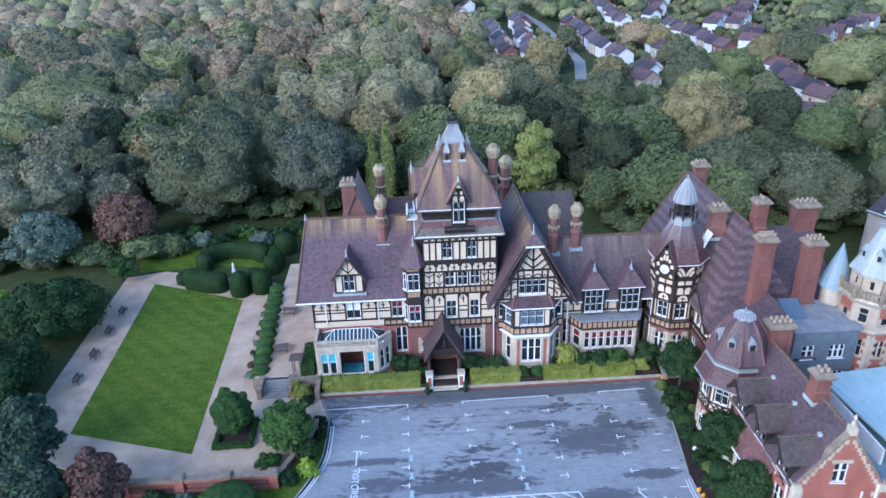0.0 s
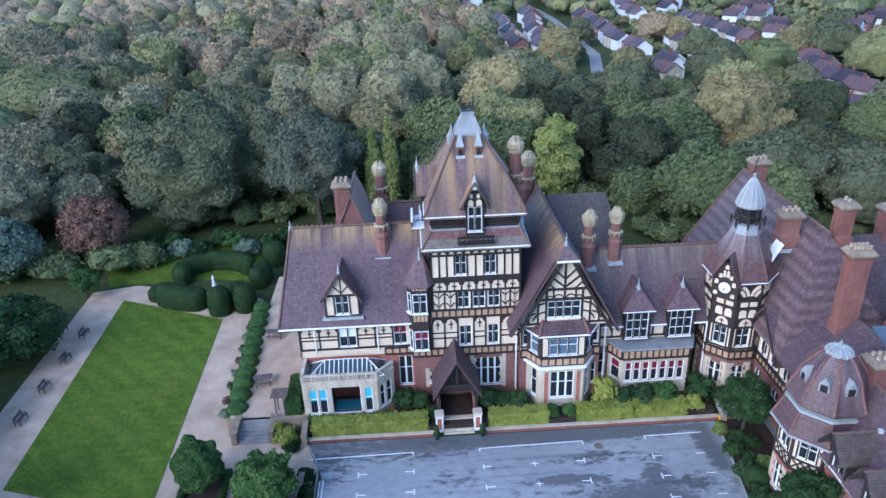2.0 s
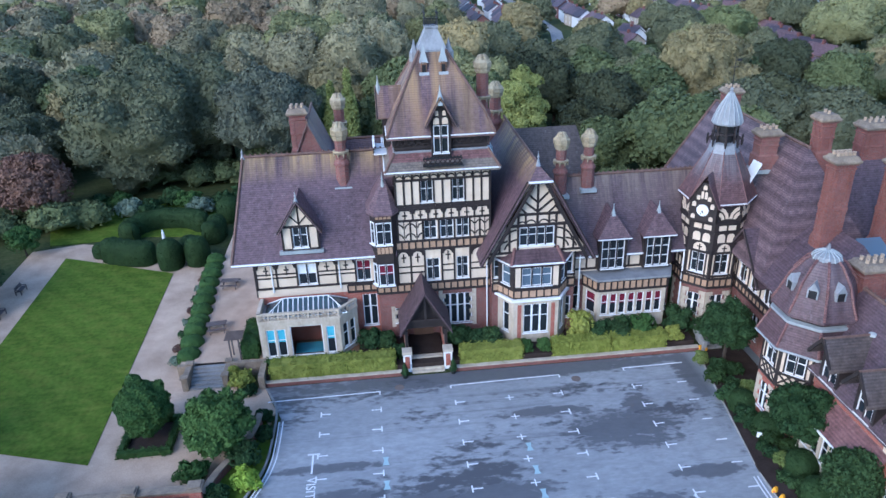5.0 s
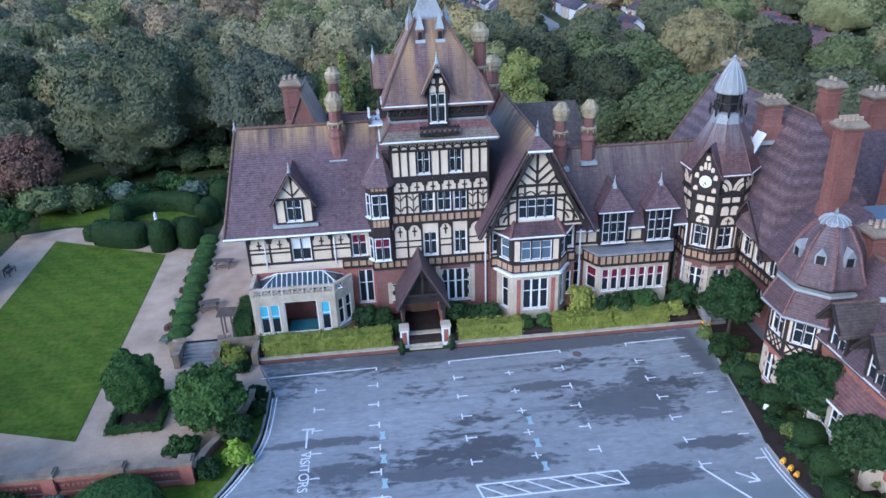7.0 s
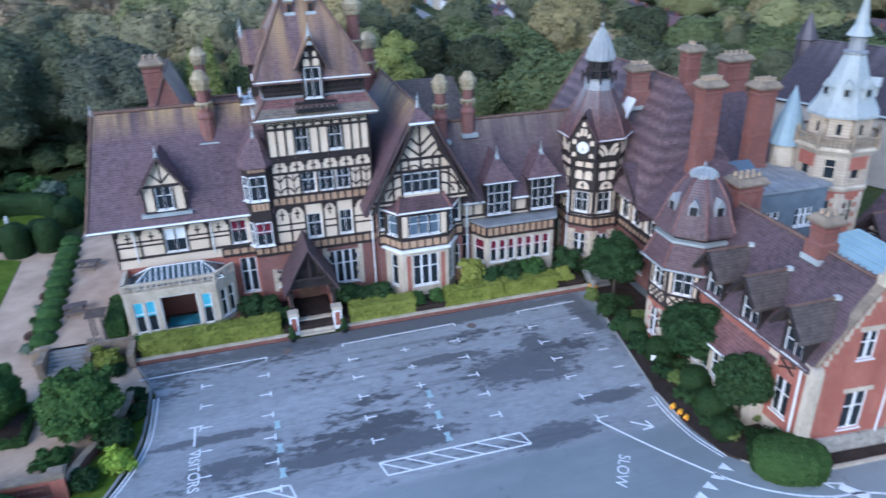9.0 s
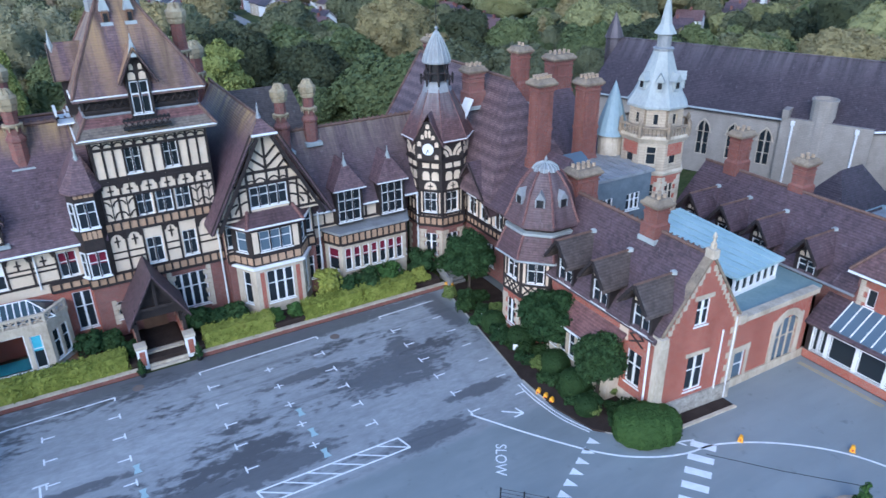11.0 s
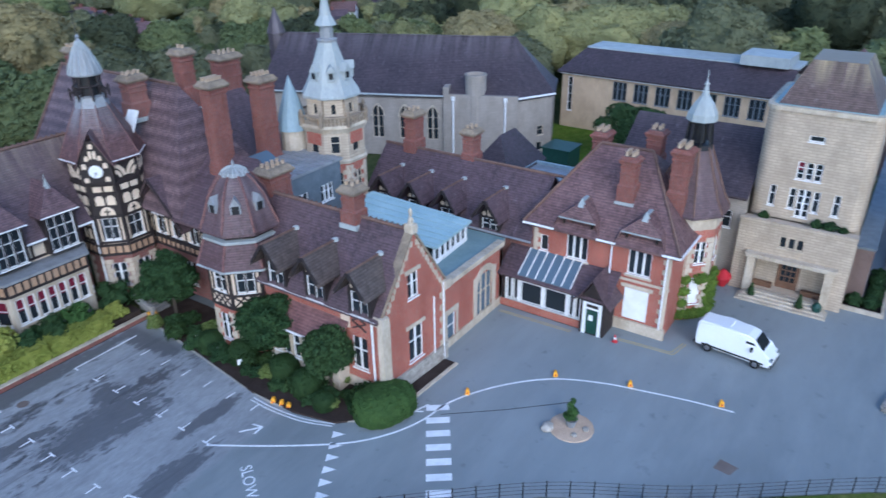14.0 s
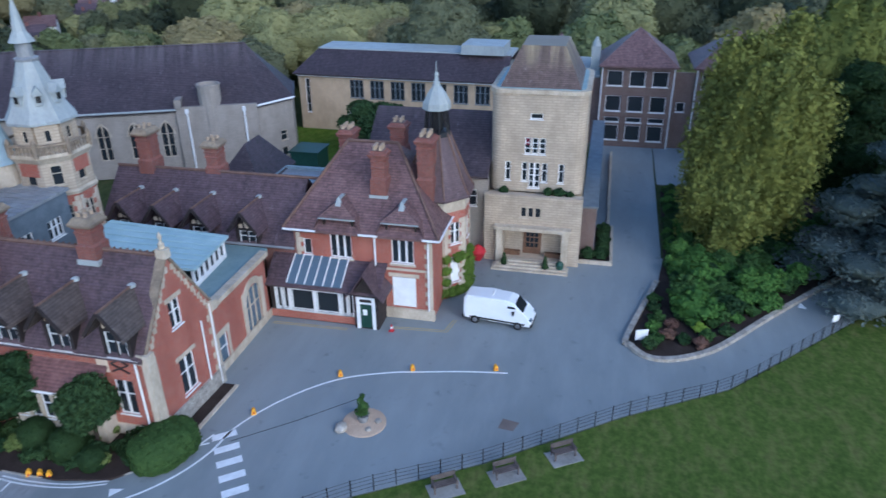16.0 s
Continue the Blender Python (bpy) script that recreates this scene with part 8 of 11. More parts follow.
chimney(dr, 51.2, 48.3, 9.0, 12.8, 1.3, 1.1, 2, "brick_dark")
roof(dr, hip_x(56, 64, 47, 52, 6.5, 58.5, 61.5, 49.5, 10.0), "roof_dark")
bm = bmesh.new()
box(bm, 56.4, 63.6, 47.4, 51.6, 0, 6.6), box(bm, 54.6, 62, 36, 47.4, 0, 6.2)
part("wall", bm, M["grey_stone"], dr)
bm = bmesh.new()
box(bm, 54.4, 62.2, 35.8, 47.3, 6.2, 6.45)
part("flat_roof", bm, M["lead"], dr, "dark grey flat roof")
bm = bmesh.new()
box(bm, 61.9, 62.2, 35.8, 47.4, 6.45, 6.75), box(bm, 54.7, 61.9, 47.1, 47.4, 6.45, 6.75)
part("roof_kerb", bm, M["lead_blue"], dr, "blue-grey roof kerb")

# ---- lodge ----
lo = thing("lodge", "red brick lodge with stone quoins, hipped brown roof and ivy", "lodge", (51, 34, 0))
W = frame_at(46.9, 39.6, 0, -90)
facade(lo, W, 11.3, 0.0, 4.85, "brick", [], 0.4)
for a, b, top, holes in ((0.0, 2.55, 7.6, [(0.6, 0.15, 0.7, 1.4, 1, 1)]), (2.55, 5.05, 8.7, [(0.35, 0.1, 1.8, 3.5, 3, 2)]), (5.05, 7.65, 7.6, []), (7.65, 10.15, 8.7, [(0.35, 0.1, 1.8, 3.5, 3, 2)]), (10.15, 11.3, 7.6, [])):
    facade(lo, W @ Matrix.Translation((a, 0, 4.85)), b - a, 0.0, top - 4.85, "brick", holes, 0.4)
for u in (2.75, 7.85):
    bar("window_sill", lo, W, u, u + 2.1, -0.1, 0.05, 4.72, 4.9, "stone")
bar("shutter", lo, W, 8.0, 9.9, -0.06, 0.02, 1.1, 3.7, "white"), bar("lintel", lo, W, 7.7, 10.2, -0.08, 0.05, 3.75, 4.05, "stone")
quoins(lo, W, 11.3, 0.9, 7.3, flip=-1), quoins(lo, W, 0.0, 4.8, 7.3)
bm = bmesh.new()
box(bm, 6.4, 11.45, -0.2, 0.05, 0.0, 0.9)
part("plinth", bm, M["stone"], lo, "pale stone plinth", W)
bm = bmesh.new()
for a, b in ((-0.05, 2.6), (5.0, 7.7), (10.1, 11.4)):
    box(bm, a, b, -0.12, 0.05, 7.2, 7.6)
box(bm, 6.5, 11.35, -0.06, 0.05, 4.3, 4.5)
part("string_course", bm, M["stone"], lo, "", W)
facade(lo, frame_at(46.9, 28.3, 0, 0), 6.5, 0.0, 7.6, "brick", [], 0.4)
bm = bmesh.new()
box(bm, 46.9, 58, 39.4, 39.8, 0, 7.6), box(bm, 57.6, 58, 29, 39.8, 0, 7.6)
part("back_wall", bm, M["brick_old"], lo)
roof(lo, hip_y(46.2, 58.6, 27.6, 40.3, 7.5, 32.3, 36.6, 52.3, 13.0), "roof_lodge")
ridge(lo, [(46.2, 27.6, 7.6), (52.3, 32.3, 13.05), (52.3, 36.6, 13.05), (46.2, 40.3, 7.6)])
gutter(lo, (46.15, 27.6, 7.45), (46.15, 28.9, 7.45)), gutter(lo, (46.15, 32.5, 7.45), (46.15, 34.0, 7.45)), gutter(lo, (46.15, 37.6, 7.45), (46.15, 40.3, 7.45)), gutter(lo, (46.15, 27.55, 7.45), (53, 27.55, 7.45))
for u in (3.8, 8.9):
    bm = bmesh.new()
    apex, back = (u, 0.3, 9.85), (u, 2.4, 9.85)
    slab(bm, [(u - 1.5, -0.5, 8.62), (u + 1.5, -0.5, 8.62), apex], 0.14)
    for sg in (-1, 1):
        e0, e1 = (u + sg * 1.5, -0.5, 8.62), (u + sg * 1.5, 0.7, 8.62)
        slab(bm, [e0, e1, back, apex] if sg > 0 else [apex, back, e1, e0], 0.14)
        e2, e3 = (u + sg * 1.98, 0.15, 7.52), (u + sg * 1.98, -0.66, 7.52)
        slab(bm, [e3, e2, e1, e0] if sg > 0 else [e0, e1, e2, e3], 0.12)
    part("dormer_roof", bm, M["roof_lodge"], lo, "hipped and swept tiled dormer roof", W)
    bm = bmesh.new()
    lathe(bm, u, 0.3, [(0.4, 9.42), (0.14, 9.9), (0.04, 10.1)], 6)
    box(bm, u - 0.14, u + 0.14, 0.3, 1.4, 9.82, 9.93)
    part("finial", bm, M["lead_pale"], lo, "pale lead cap", W)
    bm = bmesh.new()
    box(bm, u - 1.5, u + 1.5, -0.57, -0.48, 8.47, 8.57)
    part("gutter", bm, M["lead_pale"], lo, "", W)
    for sg in (-1, 1):
        bm = bmesh.new()
        box(bm, u + sg * 1.16 - 0.09, u + sg * 1.16 + 0.09, -0.46, -0.003, 8.3, 8.46), box(bm, u + sg * 1.16 - 0.08, u + sg * 1.16 + 0.08, -0.16, -0.004, 7.5, 8.3)
        tube(bm, (u + sg * 1.16, -0.42, 8.34), (u + sg * 1.16, -0.1, 7.65), 0.07, 5)
        part("timber", bm, M["timber"], lo, "dark timber eave bracket", W)
for u in (6.7, 11.0):
    bm = bmesh.new()
    tube(bm, (u, -0.2, 7.4), (u, -0.2, 0.9), 0.07)
    part("downpipe", bm, M["white"], lo, "white downpipe", W)
chimney(lo, 49.3, 33.0, 9.6, 13.6, 1.1, 1.1, 3, "brick_dark", "terracotta", cap="brick_dark")
chimney(lo, 55.6, 37.8, 9.0, 13.2, 1.6, 1.2, 3, "brick_dark", "terracotta", cap="brick_dark")
chimney(lo, 50.9, 29.6, 8.6, 14.4, 1.5, 1.2, 4, "brick_dark", "terracotta", cap="brick_dark")
chimney(lo, 55.0, 33.0, 10.5, 14.2, 1.2, 1.2, 2, "brick_dark", "terracotta", cap="brick_dark")
# lean-to with glazed roof and entrance
L_ = frame_at(44.9, 41.4, 0, -90)
facade(lo, L_, 7.4, 0.0, 3.3, "timber", [(0.5, 0.9, 0.45, 2.1, 1, 1), (1.1, 0.9, 0.45, 2.1, 1, 1), (1.8, 0.9, 1.9, 1.9, 1, 1), (3.95, 0.9, 1.9, 1.9, 1, 1), (6.1, 0.9, 0.4, 2.1, 1, 1), (6.65, 0.9, 0.4, 2.1, 1, 1)], 0.25, "lean_to_wall", "dark framed lean-to with white windows")
bm = bmesh.new()
box(bm, -0.05, 7.4, -0.06, 0.02, 0.1, 0.75)
part("lean_to_plinth", bm, M["brick"], lo, "", L_)
bm = bmesh.new()
slab(bm, [(-0.3, -0.4, 3.2), (9.4, -0.4, 3.2), (9.4, 2.1, 4.9), (-0.3, 2.1, 4.9)], 0.15)
part("lean_to_roof", bm, M["roof_e"], lo, "", L_)
bm = bmesh.new()
slab(bm, [(1.6, -0.2, 3.42), (6.2, -0.2, 3.42), (6.2, 2.0, 4.92), (1.6, 2.0, 4.92)], 0.06)
part("glazed_roof", bm, M["glass_blue"], lo, "glazed strip of roof", L_)
for i in range(7):
    u = 1.6 + 4.6 * i / 6
    bm = bmesh.new()
    tube(bm, (u, -0.2, 3.45), (u, 2.0, 4.95), 0.05, 4)
    part("glazing_bar", bm, M["white"], lo, "", L_)
P = L_ @ Matrix.Translation((8.2, -0.3, 0))
bm = bmesh.new()
walling(bm, 1.0, 0, 2.9, [(-0.55, 0.05, 1.1, 2.3)], 0.15, -1.0)
box(bm, -1.0, -0.85, 0.15, 2.2, 0, 2.9), box(bm, 0.85, 1.0, 0.15, 2.2, 0, 2.9)
part("porch_wall", bm, M["timber"], lo, "dark timber porch wall", P)
for u, w in ((0.1, 0.5), (0.1, 1.1), (0.12, 1.8), (0.12, 3.95), (0.1, 6.1), (0.1, 6.65)):
    wide = {0.5: 0.45, 1.1: 0.45, 1.8: 1.9, 3.95: 1.9}.get(w, 0.4)
    high = 1.9 if wide > 1 else 2.1
    bm = bmesh.new()
    box(bm, w - u, w + 0.02, -0.07, -0.005, 0.9 - u, 0.9 + high + u), box(bm, w + wide - 0.02, w + wide + u, -0.07, -0.005, 0.9 - u, 0.9 + high + u)
    box(bm, w + 0.02, w + wide - 0.02, -0.07, -0.005, 0.9 - u, 0.92), box(bm, w + 0.02, w + wide - 0.02, -0.07, -0.005, 0.88 + high, 0.9 + high + u)
    part("window_surround", bm, M["white"], lo, "broad white window surround", L_)
bar("door_frame", lo, P, -0.78, -0.5, -0.05, 0.13, 0, 2.85, "white"), bar("door_frame", lo, P, 0.5, 0.78, -0.05, 0.13, 0, 2.85, "white")
bar("door_head", lo, P, -0.5, 0.5, -0.05, 0.12, 2.7, 2.85, "white"), bar("transom", lo, P, -0.5, 0.5, -0.05, 0.12, 2.25, 2.4, "white")
bar("door", lo, P, -0.5, 0.5, 0.08, 0.14, 0.05, 2.2, "green_paint")
bar("notice", lo, P, -0.3, 0.05, 0.055, 0.085, 1.2, 1.7, "white")
bm = bmesh.new()
prism(bm, [(-1.2, 2.9), (1.2, 2.9), (0, 4.7)], 0, 0.1, pose(0, 0.1, 0, 90, 0, 0))
part("porch_gable", bm, M["timber"], lo, "", P)
bm = bmesh.new()
for s in (-1, 1):
    slab(bm, [(s * 1.6, -0.5, 2.9), (s * 0.9, -0.5, 3.65), (0, -0.5, 5.1), (0, 2.4, 5.1), (s * 0.9, 2.2, 3.65), (s * 1.6, 2.2, 2.9)], 0.15)
part("porch_roof", bm, M["roof_e"], lo, "curved tiled porch roof", P)
# turret with cupola
LX, LY = 52.9, 29.2
for i in range(8):
    mid_a = (45 * i + 45) % 360
    if mid_a in (45, 90, 0):
        continue
    a0, a1 = radians(oct_turn + 45 * i), radians(oct_turn + 45 * (i + 1))
    x0, y0, x1, y1 = LX + 2.7 * math.cos(a0), LY + 2.7 * math.sin(a0), LX + 2.7 * math.cos(a1), LY + 2.7 * math.sin(a1)
    L = math.hypot(x1 - x0, y1 - y0)
    k = frame_at(x0, y0, 0, math.degrees(math.atan2(y1 - y0, x1 - x0)))
    facade(lo, k, L, 0.0, 7.9, "brick", [(0.65, 5.0, 0.95, 1.9, 2, 2)] + ([(0.6, 1.4, 1.0, 2.4, 1, 1, {"pane": "white"})] if mid_a == 225 else []), 0.3)
    quoins(lo, k, 0.02, 0.5, 7.6), quoins(lo, k, L - 0.02, 0.5, 7.6, flip=-1)
    facade(lo, k, L, 7.9, 9.2, "stone", [], 0.3)
stage(lo, LX, LY, [(3.1, 9.1), (2.45, 10.2), (1.0, 13.9)], "roof_turret", name="turret_roof")
for i in range(8):
    a0 = radians(oct_turn + 45 * i)
    ridge(lo, [(LX + r * math.cos(a0), LY + r * math.sin(a0), z) for r, z in ((3.05, 9.2), (2.45, 10.3), (1.0, 14.0))], r=0.09)
bm = bmesh.new()
lathe(bm, LX, LY, [(1.12, 13.75), (1.05, 14.1), (0.5, 14.2), (0.5, 15.9), (0.9, 16.0)], 8, oct_turn)
lantern = part("lantern", bm, M["iron"], lo, "dark open lantern")
for x, y in ring(LX, LY, 1.0, 8, oct_turn):
    bm = bmesh.new()
    tube(bm, (x, y, 14.0), (LX + (x - LX) * 0.8, LY + (y - LY) * 0.8, 16.0), 0.09, 5)
    part("lantern_post", bm, M["iron"], lantern)
bm = bmesh.new()
lathe(bm, LX, LY, [(1.15, 15.9), (1.1, 16.4), (0.75, 17.1), (0.3, 17.7), (0.12, 18.4), (0.2, 18.55), (0.05, 18.8), (0.02, 19.6)], 8, oct_turn)
part("cupola", bm, M["lead_pale"], lo, "pale lead ogee cupola")

# ---- stone entrance tower ----
st = thing("stone_tower", "square buff stone entrance tower with rounded corners and tiled roof", "tower", (65, 21.8, 0))


def rounded(x0, x1, y0, y1, r, n=5):
    out = []
    for cx, cy, a in ((x1 - r, y1 - r, 0), (x0 + r, y1 - r, 90), (x0 + r, y0 + r, 180), (x1 - r, y0 + r, 270)):
        out += [(cx + r * math.cos(radians(a + 90 * i / n)), cy + r * math.sin(radians(a + 90 * i / n))) for i in range(n + 1)]
    return out


W = frame_at(60.0, 26.0, 0, -90)
holes = [(3.5, 13.4, 1.1, 0.5, 1, 1, {"mat": "white"}), (3.1, 10.2, 0.55, 1.5, 1, 3, {"mat": "white", "blind": "blind"}), (3.75, 10.2, 0.55, 1.5, 1, 3, {"mat": "white"}), (4.4, 10.2, 0.55, 1.5, 1, 3, {"mat": "white"}), (1.4, 7.6, 0.5, 1.8, 1, 2, {"mat": "white"}), (2.9, 7.6, 0.5, 1.8, 1, 2, {"mat": "white"}), (3.55, 7.0, 1.0, 2.4, 2, 4, {"mat": "white"}), (4.7, 7.6, 0.5, 1.8, 1, 2, {"mat": "white"}), (6.2, 7.6, 0.5, 1.8, 1, 2, {"mat": "white"})]
bm = bmesh.new()
walling(bm, 7.4, 6.6, 15.6, holes, 0.5, 1.0)
part("wall", bm, M["ashlar"], st, "", W)
for h in holes:
    window(st, W @ Matrix.Translation((h[0], 0.05, h[1])), h[2], h[3], *h[4:6], **h[6])
for a, b, c, d in ((60.0, 61.2, 24.8, 26.0), (60.0, 61.2, 17.6, 18.8)):
    bm = bmesh.new()
    cx, cy, s = 61.0, (25.0 if c > 20 else 18.6), (1 if c > 20 else -1)
    pts = [(cx - math.sin(radians(t)), cy + s * math.cos(radians(t))) for t in (0, 18, 36, 54, 72, 90)] + [(cx, cy)]
    prism(bm, pts, 6.6, 15.6)
    part("rounded_corner", bm, M["ashlar"], st)
bm = bmesh.new()
box(bm, 61.0, 69.5, 25.5, 26.0, 0, 15.6), box(bm, 61.0, 69.5, 17.6, 18.1, 0, 15.6), box(bm, 69.0, 69.5, 18.1, 25.5, 0, 15.6)
part("side_wall", bm, M["ashlar"], st)
bm = bmesh.new()
prism(bm, rounded(59.85, 69.65, 17.45, 26.15, 1.15), 15.6, 15.95)
part("parapet", bm, M["stone"], st, "stone parapet")
bm = bmesh.new()
prism(bm, rounded(60.3, 69.2, 17.9, 25.7, 0.9), 15.9, 16.0)
part("flat_roof", bm, M["blue_dark"], st)
tb, tt = [(60.5, 18.3), (69.0, 18.3), (69.0, 25.3), (60.5, 25.3)], [(62.2, 19.9), (67.4, 19.9), (67.4, 23.7), (62.2, 23.7)]
roof(st, [[(*tb[i], 16.0), (*tb[(i + 1) % 4], 16.0), (*tt[(i + 1) % 4], 19.3), (*tt[i], 19.3)] for i in range(4)] + [[(*p, 19.3) for p in tt]], "roof_stone", name="hipped_roof")
F = frame_at(58.6, 26.2, 0, -90)
lights = [(3.3 + 0.65 * i, 4.6, 0.55, 1.0) for i in range(3)]
bm = bmesh.new()
walling(bm, 8.797, 0.0, 6.4, lights + [(1.8, 0.5, 5.4, 3.0)], 0.3, 0.003)
part("front_block", bm, M["ashlar"], st, "", F)
for u, z, wd, ht in lights:
    window(st, F @ Matrix.Translation((u, 0.03, z)), wd, ht, 1, 1, "stone")
for b, nm in (((1.75, 7.25, 1.1, 1.25, 0.45, 3.55), "recess_wall"), ((1.6, 1.8, 0.3, 1.1, 0.45, 3.55), "recess_wall"), ((7.2, 7.4, 0.3, 1.1, 0.45, 3.55), "recess_wall"), ((1.6, 7.4, 0.3, 1.25, 3.5, 3.7), "recess_ceiling"), ((1.6, 7.4, 0.05, 1.25, 0.3, 0.52), "recess_floor")):
    bm = bmesh.new()
    box(bm, *b)
    part(nm, bm, M["ashlar"], st, "", F)
for u in (2.6, 6.4):
    bm = bmesh.new()
    box(bm, u - 0.75, u + 0.75, 0.35, 0.75, 0.52, 0.95)
    part("bench", bm, M["oak"], st, "dark bench in the porch", F)
bm = bmesh.new()
box(bm, 0, 8.8, -0.15, 0.3, 6.4, 6.75), box(bm, 0, 8.8, 0.3, 1.5, 6.2, 6.45)
part("balcony", bm, M["ashlar"], st, "stone balcony parapet", F)
bm = bmesh.new()
for u in (1.2, 7.2):
    box(bm, u, u + 0.6, -0.6, 0.1, 0.0, 3.6)
box(bm, 1.0, 8.0, -0.75, 0.1, 3.5, 3.85)
for i in range(18):
    box(bm, 1.1 + 0.38 * i, 1.3 + 0.38 * i, -0.8, -0.7, 3.55, 3.8)
part("porch_surround", bm, M["stone"], st, "stone porch with moulded lintel", F)
bar("entrance_door", st, F, 3.55, 5.25, 1.0, 1.08, 0.52, 3.0, "oak")
for u in (4.0, 4.4, 4.8):
    for z in (1.2, 1.75, 2.3):
        bar("door_panel", st, F, u - 0.16, u + 0.16, 0.97, 1.01, z, z + 0.42, "glass")
for i in range(4):
    bm = bmesh.new()
    box(bm, 1.0 + 0.25 * i, 8.0 - 0.25 * i, -2.0 + 0.35 * i, -0.6, 0.0, 0.16 * (i + 1))
    part("step", bm, M["stone"], st, "stone step", F)
bm = bmesh.new()
for s, L in ((0, 1.4), (8.5, 1.4)):
    box(bm, s, s + 0.3, 0.3, 1.5, 0, 6.4)
part("side_wall", bm, M["ashlar"], st, "", F)
# lower range between lodge and tower, and side range with blue roof
sb = thing("stone_range", "lower stone range with dark tiled roof beside the tower", "house wing", (64, 30, 0))
facade(sb, frame_at(59.5, 33.0, 0, -90), 7.0, 0, 8.2, "grey_stone", [(1.0, 5.0, 0.9, 1.6, 1, 2), (3.0, 5.0, 0.9, 1.6, 1, 2), (1.0, 1.4, 0.9, 1.8, 1, 2), (3.0, 1.4, 0.9, 1.8, 1, 2), (5.0, 5.0, 0.9, 1.6, 1, 2)], 0.4)
roof(sb, [[(59.0, 38.0, 8.1), (59.0, 26.0, 8.1), (65.0, 26.0, 12.6), (65.0, 38.0, 12.6)], [(71, 26, 8.1), (71, 38, 8.1), (65.0, 38.0, 12.6), (65.0, 26.0, 12.6)]], "roof_dark")
bm = bmesh.new()
box(bm, 59.9, 70, 37.6, 38, 0, 8.2), box(bm, 69.6, 70, 26, 38, 0, 8.2)
prism(bm, [(59.4, 8.0), (70.6, 8.0), (65, 12.4)], 0, 0.3, pose(0, 38.0, 0, 90, 0, 0))
part("wall", bm, M["grey_stone"], sb)
bm = bmesh.new()
box(bm, 61, 90, 16.1, 17.5, 0, 5.0)
part("side_range", bm, M["brown_brick"], sb, "low brown brick side range")
bm = bmesh.new()
box(bm, 60.9, 90, 16.0, 17.5, 5.0, 5.2)
# Slate tone replaces the blue membrane: the shade on this roof is painted.
part("flat_roof", bm, M["slate"], sb, "blue-grey flat roof, shade put into its dark colour")

# ---- chapel ----
ch = thing("chapel", "long grey stone chapel with steep dark tiled roof and lancet windows", "chapel", (82, 75, 0))
c0, c1 = Vector((78.2, 58.0, 0)), Vector((64.5, 90.0, 0))
ang = math.degrees(math.atan2(c0.y - c1.y, c0.x - c1.x))
C = frame_at(c1.x, c1.y, 0, ang)
CL = (c0 - c1).length
lance = [(CL - 19.3 + 3.7 * i, 2.4, 1.5, 4.4, 2, 3, {"mat": "stone", "sill": False}) for i in range(3)]
facade(ch, C, CL, 0, 8.4, "grey_stone", lance + [(CL - 7.0, 5.6, 1.3, 1.2, 3, 1, {"mat": "stone"})], 0.5)
for h in lance:
    bm = bmesh.new()
    cx, z = h[0] + 0.75, 6.8
    for s in (-1, 1):
        prism(bm, [(cx + s * 0.8, z), (cx + s * 0.8, z - 1.3), (cx + s * 0.62, z - 0.7), (cx + s * 0.35, z - 0.25), (cx, z)], 0, 0.2, pose(0, 0.16, 0, 90, 0, 0))
    part("pointed_head", bm, M["grey_stone"], ch, "pointed window head", C)
    bm = bmesh.new()
    for s in (-1, 1):
        tube(bm, (cx + s * 0.95, -0.03, 5.3), (cx + s * 0.6, -0.03, 6.4), 0.07, 4), tube(bm, (cx + s * 0.6, -0.03, 6.4), (cx, -0.03, 7.0), 0.07, 4)
    part("hood_mould", bm, M["stone"], ch, "", C)
D = C @ Matrix.Translation((CL, 0, 0)) @ pose(0, 0, 0, 0, 0, 38)
facade(ch, D, 5.2, 0, 8.4, "grey_stone", [(3.0, 3.0, 1.0, 1.3, 1, 2, {"mat": "stone"}), (3.0, 0.9, 0.9, 1.2, 1, 1, {"mat": "stone"})], 0.5)
E_ = D @ Matrix.Translation((5.2, 0, 0)) @ pose(0, 0, 0, 0, 0, 52)
facade(ch, E_, 9.0, 0, 8.4, "grey_stone", [], 0.5)
pC = [C @ Vector((0, -0.4, 8.3)), C @ Vector((CL, -0.4, 8.3)), D @ Vector((5.4, -0.3, 8.3)), E_ @ Vector((9, -0.3, 8.3)), C @ Vector((CL, 15, 8.3)), C @ Vector((0, 15, 8.3))]
r0, r1 = C @ Vector((1.0, 7.2, 14.6)), C @ Vector((CL - 1.2, 7.2, 14.6))
roof(ch, [[tuple(p) for p in f] for f in ([pC[0], pC[1], r1, r0], [pC[1], pC[2], r1], [pC[2], pC[3], pC[4], r1], [pC[4], pC[5], r0, r1], [pC[5], pC[0], r0])], "roof_dark", 0.25)
ridge(ch, [tuple(r0), tuple(r1)], "roof_dark")
gutter(ch, pC[0], pC[1], 0.14, "lead_pale"), gutter(ch, pC[1], pC[2], 0.14, "white")
bm = bmesh.new()
box(bm, CL - 9.6, CL - 0.05, -0.6, 0.05, 0, 8.6), box(bm, CL - 9.6, CL - 8.9, -0.9, 1.0, 8.6, 9.6)
lathe(bm, CL - 5.6, 0.6, [(1.35, 0), (1.35, 10.8), (1.45, 10.85), (1.45, 11.1), (1.2, 11.1), (1.2, 10.7)], 14)
part("stair_turret", bm, M["grey_stone"], ch, "round stone stair turret", C)
